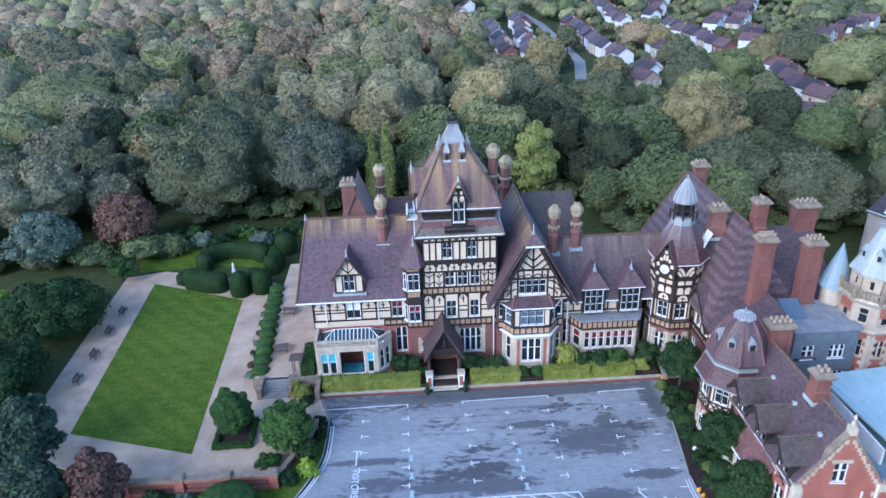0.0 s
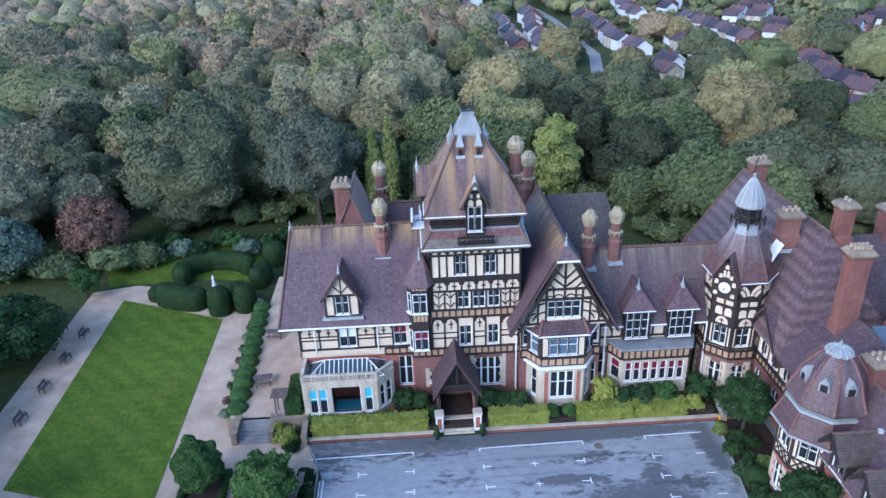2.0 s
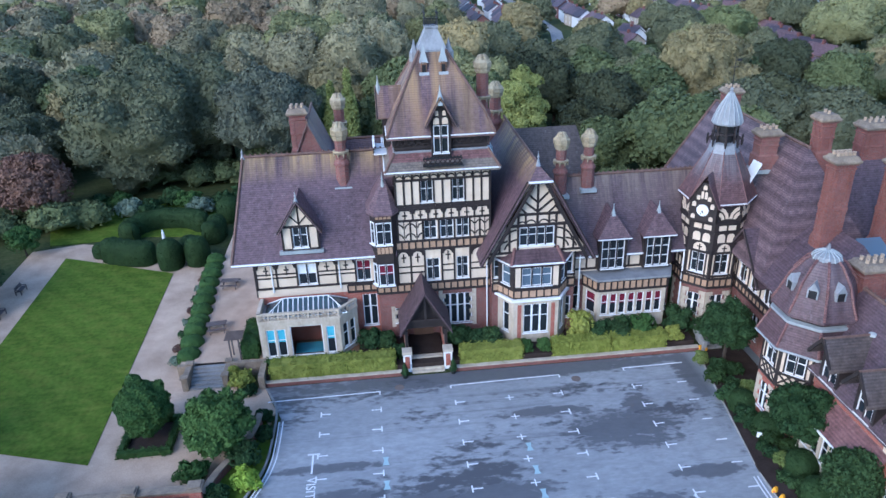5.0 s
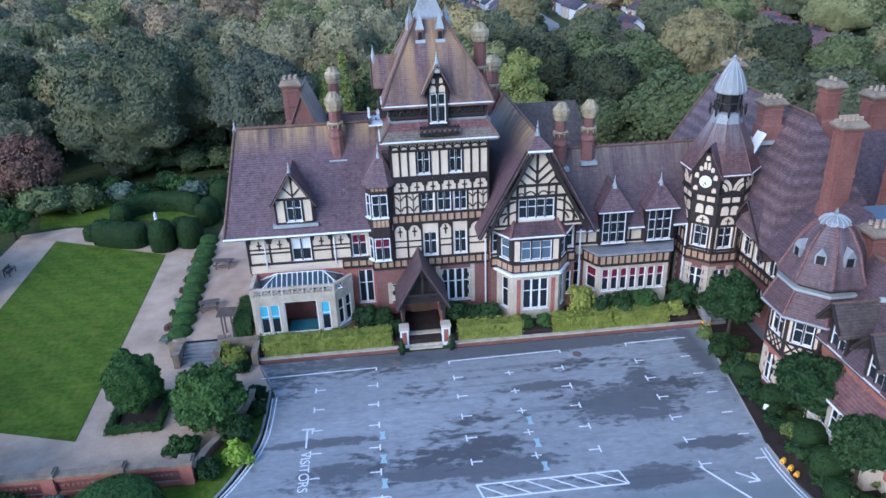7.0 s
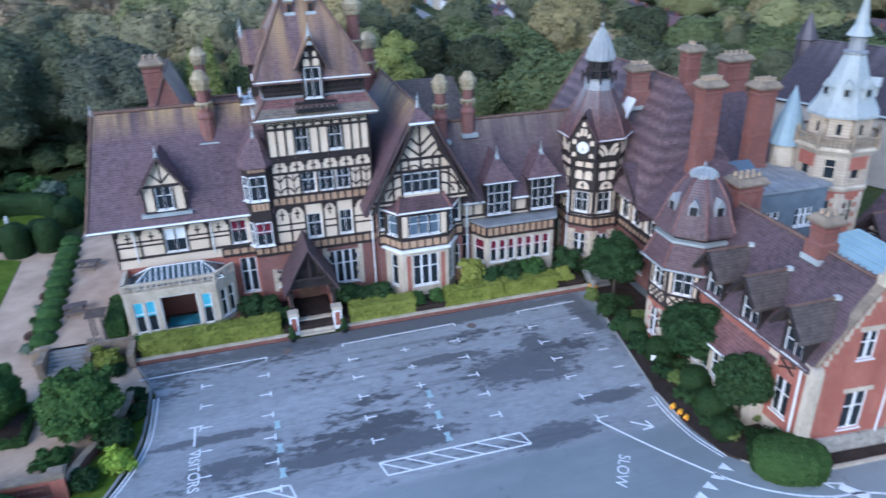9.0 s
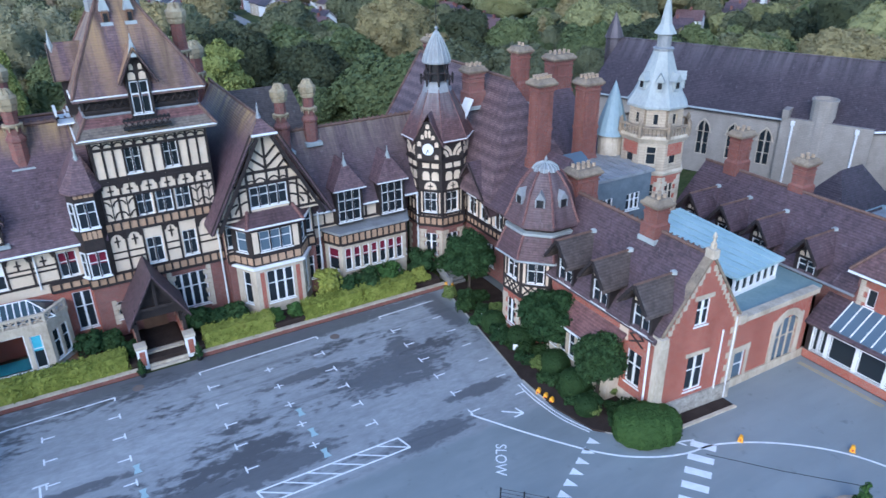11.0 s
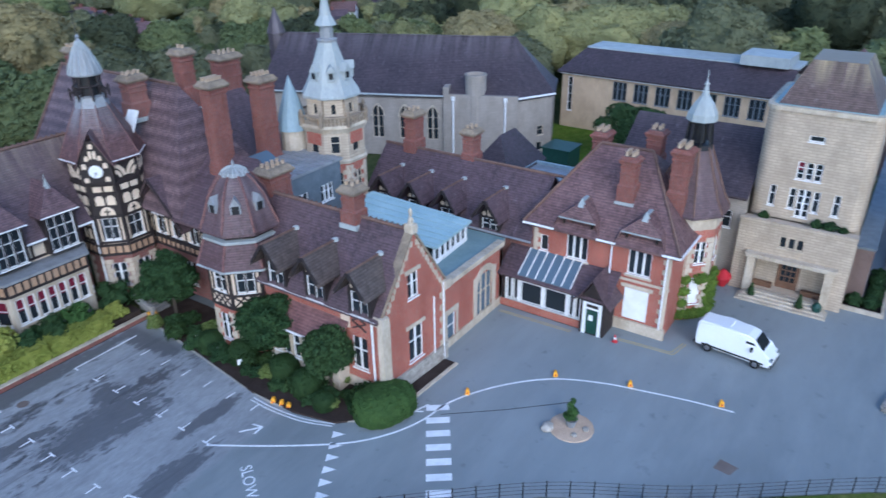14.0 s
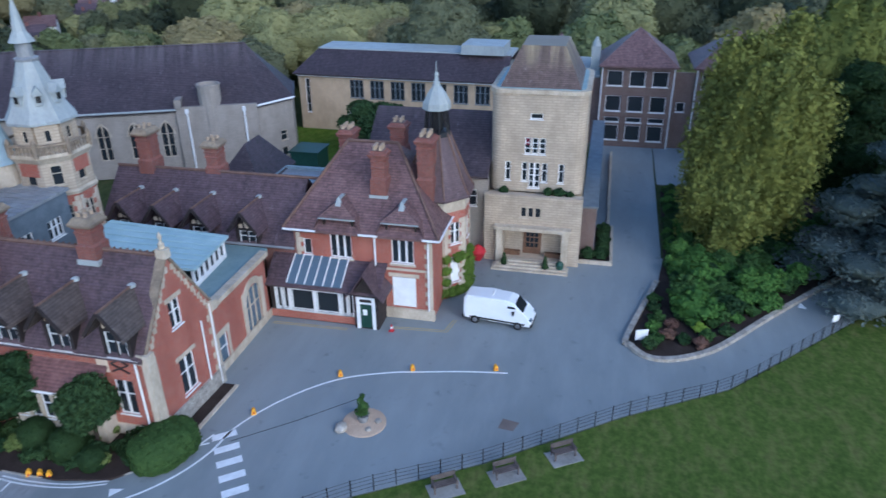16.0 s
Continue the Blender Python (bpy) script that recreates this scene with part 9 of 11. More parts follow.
for u in (CL - 8.3, CL - 1.6):
    bm = bmesh.new()
    tube(bm, (u, -0.75, 8.2), (u, -0.75, 0), 0.12), box(bm, u - 0.2, u + 0.2, -0.95, -0.6, 7.9, 8.4)
    part("downpipe", bm, M["white"], ch, "pale downpipe", C)
bm = bmesh.new()
box(bm, 0, CL, 14.5, 15, 0, 8.3), box(bm, 0, 0.5, 0, 15, 0, 8.3)
part("back_wall", bm, M["grey_stone"], ch, "", C)
bm = bmesh.new()
lathe(bm, 0, 7.2, [(1.2, 8.0), (1.2, 14.5), (1.4, 14.6), (0.05, 18.0)], 8)
part("bell_turret", bm, M["roof_dark"], ch, "slim dark spirelet", C)

# ---- modern buff block ----
mb = thing("teaching_block", "long modern buff brick block with dark tiled roof and dormer windows", "school building", (101, 46, 0))
W = frame_at(96.5, 60.5, 0, -92)
hs = [(1.0, 2.5, 0.7, 5.0, 1, 4)] + [(8.0 + 3.1 * i, 5.0, 2.1, 2.6, 3, 2, {"mat": "slate"}) for i in range(7)] + [(7.6 + 6 * i, 2.6, 1.6, 0.8, 1, 1) for i in range(4)]
facade(mb, W, 31, 0, 8.2, "buff", hs, 0.4)
bm = bmesh.new()
box(bm, -0.3, 31.2, -0.35, 0.4, 7.9, 8.3)
part("fascia", bm, M["white"], mb, "white fascia", W)
facade(mb, W @ Matrix.Translation((0, 8, 0)) @ pose(0, 0, 0, 0, 0, -90) @ pose(0, 0, 0), 8, 0, 8.2, "buff", [(2, 3, 0.6, 4.4, 1, 4), (5, 3, 0.6, 4.4, 1, 4)], 0.4)
bm = bmesh.new()
slab(bm, [(-0.6, -0.6, 8.3), (31, -0.6, 8.3), (31, 3.4, 11.2), (2.0, 3.4, 11.2)], 0.2), slab(bm, [(-0.6, 12, 8.3), (-0.6, -0.6, 8.3), (2.0, 3.4, 11.2), (2.0, 9, 11.2)], 0.2)
slab(bm, [(31, 12, 8.3), (-0.6, 12, 8.3), (2.0, 9, 11.2), (31, 9, 11.2)], 0.2)
part("roof", bm, M["roof_dark"], mb, "", W)
bm = bmesh.new()
box(bm, 2.0, 31, 3.4, 9, 11.0, 11.35), box(bm, 24, 30, 2.5, 8, 11.3, 12.6)
part("flat_roof", bm, M["lead_pale"], mb, "pale flat roof", W)
bm = bmesh.new()
box(bm, 0, 31, 11.6, 12, 0, 8.2), box(bm, 30.6, 31, 0.4, 12, 0, 8.2)
part("back_wall", bm, M["buff"], mb, "", W)

# ---- brown brick block with pyramid roofs ----
bb = thing("brown_block", "three-storey brown brick block with pyramid tiled roofs", "school building", (101, 12, 0))
for u0, L in ((0.0, 9.4), (12.0, 10.0)):
    W = frame_at(96.0, 17.0 - u0, 0, -90)
    hs = [(0.8 + 2.9 * i, z, 2.0, h, 1, n) for i in range(3) for z, h, n in ((8.3, 2.0, 1), (4.9, 2.1, 1), (0.9, 2.1, 1), (3.4, 0.7, 1))]
    facade(bb, W, L, 0, 10.9, "brown_brick", hs, 0.4)
    bm = bmesh.new()
    box(bm, -0.2, L + 0.2, -0.3, 0.4, 10.8, 11.1)
    part("fascia", bm, M["white"], bb, "white fascia", W)
    x0, y1 = 95.5, 17.4 - u0
    ap = (100.8, y1 - L / 2 - 0.3, 15.2)
    q = [(x0, y1, 11), (x0, y1 - L - 0.8, 11), (106, y1 - L - 0.8, 11), (106, y1, 11)]
    roof(bb, [[q[i], q[(i + 1) % 4], ap] for i in range(4)], "roof_lodge", name="pyramid_roof")
    for u in (0.1, L - 0.1):
        bm = bmesh.new()
        tube(bm, (u, -0.08, 10.8), (u, -0.08, 0), 0.08)
        part("downpipe", bm, M["white"], bb, "", W)
W = frame_at(96.6, 7.6, 0, -90)
facade(bb, W, 2.6, 0, 10.2, "brown_brick", [(0.6, 5.0, 1.1, 1.3, 1, 1)], 0.4)
facade(bb, frame_at(97.0, 30.0, 0, -90), 13, 0, 9.0, "brown_brick", [(1.0 + 3 * i, 4.9, 1.6, 1.8, 2, 1) for i in range(4)], 0.4)
bm = bmesh.new()
box(bm, 96.8, 108, 7.6, 17, 10.0, 10.3), box(bm, 97.4, 110, 17.2, 31, 9.0, 9.3)
part("flat_roof", bm, M["lead_pale"], bb, "pale flat roofs behind")
roof(bb, [[(99, 20, 9.3), (99, 26, 9.3), (102.5, 23, 14.0)], [(99, 26, 9.3), (106, 26, 9.3), (102.5, 23, 14.0)], [(106, 20, 9.3), (99, 20, 9.3), (102.5, 23, 14.0)]], "roof_lodge", name="pyramid_roof")
bm = bmesh.new()
box(bm, 100.2, 101.4, 17.4, 18.6, 9, 12.6), lathe(bm, 100.8, 18.0, [(0.6, 12.6), (0.4, 13.2), (0.1, 13.8)], 8)
part("roof_vent", bm, M["lead_pale"], bb)

# ---- trees ----
rng = np.random.default_rng(4)
KEEP_OUT = [(-46, 62, 44, 99), (28, 112, 36, 98), (40, 112, -30, 40), (-34, 30, 100, 116)]
HOUSES = []
hr = np.random.default_rng(12)
for x0, y0, x1, y1, n, turn in ((44.5, 248, 54, 350, 15, 4), (72.5, 238, 73.5, 332, 13, 2), (66, 199, 76, 224, 3, 20), (111, 244, 112, 306, 9, 8), (124, 254, 139, 282, 3, 40), (104, 171, 114, 216, 7, 15), (84, 161.5, 94.5, 157, 2, 60), (96, 312, 104, 392, 11, 8), (136, 296, 182, 382, 7, 40), (22, 336, 36, 410, 6, 5), (150, 215, 215, 270, 6, 40), (118, 130, 160, 158, 4, 35), (165, 150, 230, 190, 6, 30), (90, 236, 96, 300, 7, 6), (128, 300, 158, 345, 6, 40), (150, 262, 196, 300, 5, 40), (112, 330, 140, 400, 6, 20), (36, 250, 40, 330, 8, 4)):
    for i in range(n):
        f = (i + 0.5) / n
        HOUSES.append((x0 + (x1 - x0) * f + hr.uniform(-1.5, 1.5), y0 + (y1 - y0) * f, turn + hr.uniform(-6, 6)))


def clear_of(x, y):
    return not any(a < x < b and c < y < d for a, b, c, d in KEEP_OUT)


def street_gap(x, y):
    """Open ground round the houses and along the road beyond the wood."""
    if y > 180 and abs(x - np.interp(y, (200, 210, 250, 340, 420), (50, 52.5, 61, 64, 60))) < 5.5:
        return 0.0
    for hx, hy, _ in HOUSES:
        if abs(x - hx) < 6.5 and -5 < hy - y < 9:
            return 0.0
    for hx, hy, _ in HOUSES:
        if abs(x - hx) < 10 and -4 < hy - y < 34:
            return 0.42
    return 1.0


# single trees that stand out at the wood's edge: (x, y, radius, height, kind)
GROVE = [
    (-80, 174, 15.1, 16, "a"), (-66, 182, 7.6, 17, "b"), (-67, 209, 7.6, 17, "a"), (-111, 235, 10.9, 16, "e"), (-58, 176, 5.8, 14, "c"), (-40, 179, 5.8, 15, "e"),
    (-15, 164, 6.7, 16, "e"), (-4, 162, 7.2, 17, "e"), (4, 170, 5, 15, "e"), (-68, 138, 8.7, 13, "e"), (-49, 136, 5.2, 12, "c"), (-54, 127, 6.2, 10, "b"),
    (-37, 119, 6.5, 11, "b"), (-23, 143, 4.8, 15, "e"), (-23, 127, 4.3, 13, "b"), (-62, 121, 5.1, 8, "e"), (-52, 119, 4.8, 9, "e"), (-59, 216, 5.1, 15, "d"),
    (-49, 204, 5, 16, "d"), (-41, 199, 4.9, 15, "e"), (-40, 239, 7.7, 15, "d"), (-101, 248, 8.2, 15, "e"), (-18, 205, 8.5, 15, "d"), (-36, 257, 6.9, 14, "d"),
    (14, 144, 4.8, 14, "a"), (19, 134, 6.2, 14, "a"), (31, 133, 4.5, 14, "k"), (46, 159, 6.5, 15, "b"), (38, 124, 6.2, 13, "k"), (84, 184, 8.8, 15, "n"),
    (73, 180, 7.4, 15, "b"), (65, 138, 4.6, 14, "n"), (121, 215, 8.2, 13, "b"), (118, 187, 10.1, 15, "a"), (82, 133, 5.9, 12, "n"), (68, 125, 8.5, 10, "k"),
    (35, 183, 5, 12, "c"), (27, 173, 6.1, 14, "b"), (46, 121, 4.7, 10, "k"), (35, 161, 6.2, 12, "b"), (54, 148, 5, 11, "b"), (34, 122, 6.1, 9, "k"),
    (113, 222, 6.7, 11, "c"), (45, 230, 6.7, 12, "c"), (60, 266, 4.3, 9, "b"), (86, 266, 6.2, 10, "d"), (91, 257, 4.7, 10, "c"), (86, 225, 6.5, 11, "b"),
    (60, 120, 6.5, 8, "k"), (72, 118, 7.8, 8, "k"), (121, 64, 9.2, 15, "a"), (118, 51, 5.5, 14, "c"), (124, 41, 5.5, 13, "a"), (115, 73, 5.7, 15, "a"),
    (110, 83, 6.3, 14, "c"), (102, 93, 5.1, 13, "a"), (101, 70, 5.1, 12, "b"),
]
WOOD_LABELS = {"a": "broad green", "b": "dark green", "c": "pale olive", "d": "haze-tinted autumn brown", "e": "grey-green", "n": "mid green", "k": "deep green"}
for n, (x, y, r, h, kind) in enumerate(GROVE):
    broad_tree("woodland_tree", WOOD_LABELS[kind] + " broadleaf tree in the wood behind the house", "tree", x, y, r, h, "wood_" + kind, n + 500, "trees behind the house", leaves=int((5200 if y < 145 else 3000) * min(1.6, (r / 6) ** 2)), size=0.12 + 0.0011 * y)
taken = [(x, y, r) for x, y, r, _, _ in GROVE] + [(-34, 120, 9), (-24, 125, 6), (-15, 117, 7), (-62, 114, 8), (-5, 118, 3), (23.4, 119, 5.5), (57.5, 128, 8), (-45, 107, 5), (-55.5, 102, 5), (64.5, 1.2, 8), (75, -6.5, 8), (71, -13, 7), (60.5, -12.5, 9)]
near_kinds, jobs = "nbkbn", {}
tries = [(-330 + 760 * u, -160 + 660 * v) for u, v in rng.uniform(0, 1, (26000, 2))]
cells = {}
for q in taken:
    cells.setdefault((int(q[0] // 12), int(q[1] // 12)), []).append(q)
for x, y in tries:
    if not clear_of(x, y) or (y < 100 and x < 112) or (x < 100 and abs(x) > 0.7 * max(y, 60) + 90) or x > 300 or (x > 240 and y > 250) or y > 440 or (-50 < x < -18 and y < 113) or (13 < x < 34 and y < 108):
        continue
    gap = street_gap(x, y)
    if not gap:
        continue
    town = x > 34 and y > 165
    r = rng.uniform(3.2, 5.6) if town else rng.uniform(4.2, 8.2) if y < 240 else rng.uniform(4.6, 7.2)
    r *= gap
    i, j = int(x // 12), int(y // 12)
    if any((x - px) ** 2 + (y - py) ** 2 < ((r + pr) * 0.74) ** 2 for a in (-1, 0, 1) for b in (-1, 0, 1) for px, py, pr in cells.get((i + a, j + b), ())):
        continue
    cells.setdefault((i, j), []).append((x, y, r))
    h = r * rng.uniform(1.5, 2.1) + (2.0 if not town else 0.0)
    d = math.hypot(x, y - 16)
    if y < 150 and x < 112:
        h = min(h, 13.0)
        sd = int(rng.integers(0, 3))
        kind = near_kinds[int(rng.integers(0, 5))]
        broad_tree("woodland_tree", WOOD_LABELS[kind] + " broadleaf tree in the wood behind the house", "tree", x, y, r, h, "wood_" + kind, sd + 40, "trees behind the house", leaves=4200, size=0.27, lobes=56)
        continue
    kind = "eabeaebc"[int(rng.integers(0, 8))] if x < 34 else "aabcabbn"[int(rng.integers(0, 8))]
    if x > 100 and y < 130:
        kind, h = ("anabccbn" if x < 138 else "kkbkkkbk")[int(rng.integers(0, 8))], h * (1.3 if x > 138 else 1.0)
    # Farthest trees on the left take paler, browner kinds: haze through leaf colour.
    if y > 215 and x < 34:
        kind = "eeddcaed"[int(rng.integers(0, 8))]
    jobs.setdefault(kind, []).append((len(jobs.get(kind, ())) + 7000, x, y, 0.0, dict(r=r, h=h, sub=3 if d < 225 else 2, lobes=46, leaves=int((1850 if d < 230 else 850 if d < 320 else 160) * (r / 6) ** 1.5), size=0.34 if d < 230 else 0.5)))
for kind, label in (("a", "dense green broadleaf woodland"), ("b", "dense dark green broadleaf woodland"), ("c", "pale olive broadleaf woodland canopy"), ("d", "autumn brown woodland canopy with distance haze in its colour"), ("e", "grey-green woodland canopy of willows"), ("n", "mid green broadleaf woodland"), ("k", "tall deep green shaded woodland")):
    tagged(new("far_woods", crown_mesh("far_woods", jobs[kind], M["wood_" + kind])), label, "woodland", kind="stuff")

under = []
g = np.random.default_rng(77)
for n in range(110):
    x = -78 + 156 * (n + g.uniform(0, 1)) / 110
    y = (118 if -36 < x < 32 else 101) + g.uniform(0, 7)
    r = g.uniform(1.8, 3.4)
    under.append((n, x, y, 0.0, dict(r=r, h=r * 1.25, foot=-0.1, sub=2, lobes=16, leaves=420, size=0.24)))
tagged(new("undergrowth", crown_mesh("undergrowth", under, M["wood_n"])), "dark green shrubby undergrowth along the wood's edge", "undergrowth", kind="stuff")

# ---- far streets ----
sheet("far_road", [(47, 190), (50.5, 190), (54.3, 210), (62.8, 250), (65.8, 340), (62, 420), (58, 420), (62, 340), (59, 250), (50.5, 210)], -0.04, "paving", "pale suburban road beyond the wood", "road", 0.05)
sheet("far_gardens", [(70, 160), (125, 150), (235, 150), (240, 400), (40, 430), (44, 320)], -0.06, "grass", "suburban gardens beyond the wood", "grass", 0.03)
for i, (x, y, turn) in enumerate(HOUSES):
    g = np.random.default_rng(i + 50)
    L, D, H = g.uniform(6.0, 7.4), g.uniform(5.2, 6.2), g.uniform(3.6, 4.4)
    k = pose(x, y, 0, 0, 0, turn)
    e = thing("suburban_house", ("white rendered", "red brick", "white rendered", "pale cream", "white rendered")[i % 5] + " suburban house with brown tiled roof", "house", (x, y, 0), "suburban houses")
    wm = ("white", "brick_old", "white", "stone", "white")[i % 5]
    bm = bmesh.new()
    box(bm, -D / 2, D / 2, -L / 2, L / 2, -0.1, H)
    prism(bm, [(-D / 2, H), (D / 2, H), (0, H + 1.9)], -L / 2, L / 2, pose(0, 0, 0, 90, 0, 0))
    part("wall", bm, M[wm], e, "", k)
    for s in (-1, 1):
        bm = bmesh.new()
        slab(bm, [(s * (D / 2 + 0.4), -L / 2 - 0.3, H - 0.25), (0, -L / 2 - 0.3, H + 2.05), (0, L / 2 + 0.3, H + 2.05), (s * (D / 2 + 0.4), L / 2 + 0.3, H - 0.25)], 0.15)
        part("roof", bm, M[("roof_e", "roof_lodge", "roof_dark")[(i * 7) % 3]], e, "", k)
    bm = bmesh.new()
    box(bm, -0.3, 0.3, -0.28, 0.28, H + 1.2, H + 2.8)
    part("chimney", bm, M["brick_dark"], e, "", k)
    for u in (-L / 4, L / 4):
        for z in (0.6, 2.1):
            window(e, k @ frame_at(-D / 2 - 0.06, u + 0.6, z, -90), 1.0, 0.95, 2, 1, sill=False)
    for u in (-1.8, 0.6):
        for z in (0.6, 2.1):
            window(e, k @ frame_at(u, -L / 2 - 0.06, z), 1.0, 0.95, 2, 1, sill=False)

# ---- road markings ----
def strip(bm, pts, wide, z=0.008):
    """A flat painted line along a polyline."""
    for (x0, y0), (x1, y1) in zip(pts, pts[1:]):
        d = math.hypot(x1 - x0, y1 - y0)
        nx, ny = -(y1 - y0) / d * wide / 2, (x1 - x0) / d * wide / 2
        prism(bm, [(x0 + nx, y0 + ny), (x0 - nx, y0 - ny), (x1 - nx, y1 - ny), (x1 + nx, y1 + ny)], 0.0, z)


def smooth(pts, n=6):
    out = []
    p = [pts[0], *pts, pts[-1]]
    for i in range(1, len(p) - 2):
        for k in range(n):
            t = k / n
            out.append(tuple(0.5 * (2 * p[i][c] + (p[i + 1][c] - p[i - 1][c]) * t + (2 * p[i - 1][c] - 5 * p[i][c] + 4 * p[i + 1][c] - p[i + 2][c]) * t * t + (3 * p[i][c] - p[i - 1][c] - 3 * p[i + 1][c] + p[i + 2][c]) * t ** 3) for c in (0, 1)))
    return out + [pts[-1]]


def line(pts, wide=0.11, label="white painted line on the asphalt", mat="line", name="road_line", group="painted lines"):
    bm = bmesh.new()
    strip(bm, pts, wide)
    return lone(name, bm, M[mat], label, "road marking", group)


def bay_mark(x, y, left, right, bar_at=0.0):
    bm = bmesh.new()
    strip(bm, [(x - left, y), (x + right, y)], 0.1)
    if bar_at is not None:
        strip(bm, [(x + bar_at, y - 0.32), (x + bar_at, y + 0.32)], 0.1, 0.007)
    lone("bay_mark", bm, M["line"], "small white parking bay mark", "road marking", "parking bay marks")


for x, left, right, at, n in ((-5.75, 0.0, 0.75, 0.0, 5), (-1.0, 0.75, 0.0, 0.0, 6), (5.0, 0.0, 0.75, 0.0, 5), (9.4, 0.35, 0.35, 0.0, 5), (13.75, 0.75, 0.0, 0.0, 5), (19.75, 0.0, 0.75, 0.0, 6), (23.9, 0.4, 0.4, None, 6)):
    for j in range(n):
        bay_mark(x, 60.45 - 2.4 * j + (x + 6) * 0.006, left, right, at)
for x, ys in ((-0.8, (54.5, 52.1, 49.8)), (9.75, (54.6, 52.2, 49.9))):
    for y in ys:
        bm = bmesh.new()
        prism(bm, [(x - 0.25, y - 0.45), (x + 0.25, y - 0.45), (x + 0.12, y), (x + 0.22, y + 0.4), (x - 0.22, y + 0.4), (x - 0.12, y)], 0, 0.006)
        lone("faded_symbol", bm, M["blue_metal"], "faded pale blue painted symbol", "road marking", "faded blue symbols")
line([(-10.2, 62.7), (-1.0, 62.85)]), line([(-1.05, 62.45), (-1.05, 62.85)]), line([(4.8, 62.85), (14.1, 63.05)]), line([(4.85, 62.45), (4.85, 62.85)]), line([(14.1, 62.65), (14.1, 63.05)]), line([(19.7, 63.2), (25.0, 63.3)]), line([(19.75, 62.8), (19.75, 63.2)])
line([(-6.1, 55.9), (-6.1, 53.9)], 0.13), line([(-6.5, 55.9), (-5.6, 55.9)], 0.13)


def hatch(x0, x1, y0, y1, skew, n, name="hatched_box"):
    bm = bmesh.new()
    strip(bm, [(x0, y1), (x1, y1), (x1 + skew, y0), (x0 + skew, y0), (x0, y1)], 0.12)
    for i in range(n):
        a = x0 + (x1 - x0) * i / n
        strip(bm, [(a, y1), (a + (x1 - x0) / n + skew, y0)], 0.1, 0.0065)
    lone(name, bm, M["line"], "white hatched box painted on the asphalt", "road marking")


hatch(5.0, 14.3, 47.6, 48.8, 0.3, 6), hatch(-9.5, -0.5, 47.4, 48.6, 0.3, 6)


def words(text, x, y, turn, size, stretch=1.0):
    cu = bpy.data.curves.new("painted_word", "FONT")
    cu.body, cu.size, cu.align_x, cu.align_y, cu.extrude = text, size, "CENTER", "CENTER", 0.004
    ob = new("painted_word", cu)
    ob.matrix_basis = pose(x, y, 0.006, 0, 0, turn) @ Matrix.Diagonal((1, stretch, 1, 1))
    cu.materials.append(M["line"])
    return tagged(ob, "white painted word on the asphalt", "road marking")


words("VISITORS", -6.1, 51.6, -90, 0.95)
words("SLOW", 18.9, 43.75, -124, 1.0)
line(smooth([(19.6, 48.4), (22.0, 44.6), (24.6, 41.1), (26.8, 39.3), (29.1, 38.3), (31.4, 37.9), (34.0, 36.6), (36.4, 34.7), (38.1, 32.6), (39.3, 29.8), (39.9, 27.4), (40.6, 24.2), (41.0, 21.4)]), 0.14, "curved white line along the drive")
for i in range(7):
    bm = bmesh.new()
    c = Vector((30.65 - 1.06 * i, 38.2 - 0.74 * i))
    s, l = Vector((0.6, -0.8)) * 0.78, Vector((-0.82, -0.57)) * 0.29
    prism(bm, [tuple(c + s + l), tuple(c + s - l), tuple(c - s - l), tuple(c - s + l)][::-1], 0, 0.008)
    lone("crossing_stripe", bm, M["line"], "white zebra crossing stripe", "road marking", "zebra crossing stripes")
for i in range(6):
    c, d = Vector((24.9, 42.1)).lerp(Vector((20.4, 39.4)), i / 5), Vector((0.57, -0.82))
    n_ = Vector((0.86, 0.51))
    bm = bmesh.new()
    prism(bm, [tuple(c - n_ * 0.33 - d * 0.3), tuple(c + d * 0.5), tuple(c + n_ * 0.33 - d * 0.3)], 0, 0.008)
    lone("give_way_mark", bm, M["line"], "white give-way triangle on the asphalt", "road marking", "give-way triangles")


def arrow(x, y, turn, size=1.0):
    bm = bmesh.new()
    strip(bm, [(0, 0), (1.5 * size, 0)], 0.13)
    strip(bm, [(1.5 * size, 0), (0.9 * size, 0.5 * size)], 0.13, 0.0065), strip(bm, [(1.5 * size, 0), (0.9 * size, -0.5 * size)], 0.13, 0.0065)
    bmesh.ops.transform(bm, matrix=pose(x, y, 0, 0, 0, turn), verts=bm.verts)
    lone("arrow", bm, M["line"], "white painted arrow on the asphalt", "road marking")


arrow(21.6, 47.6, -38), arrow(30.6, 38.9, 160, 0.8)
kerbW = smooth([(-9.0, 60.0), (-9.0, 57.5), (-9.15, 55.2), (-9.75, 53.0), (-11.2, 50.0), (-13.6, 47.0)])
line(kerbW, 0.1), line([(x + 0.3, y + 0.05) for x, y in kerbW], 0.1)
kerbE = smooth([(24.75, 49.5), (24.7, 47.5), (25.0, 45.0), (25.75, 42.9)])
line([(x - 0.15, y) for x, y in kerbE], 0.09), line([(x - 0.42, y) for x, y in kerbE], 0.09)
for off in (0.0, 0.22):
    line([(44.1 - off, 41.0), (44.3 - off, 34.7)], 0.09, "worn yellow line by the wall", "yellow_line", "yellow_line", "yellow lines")
    line([(45.3 - off, 31.2), (45.6 - off, 27.1 - off), (47.3, 26.7 - off)], 0.09, "worn yellow line by the wall", "yellow_line", "yellow_line", "yellow lines")
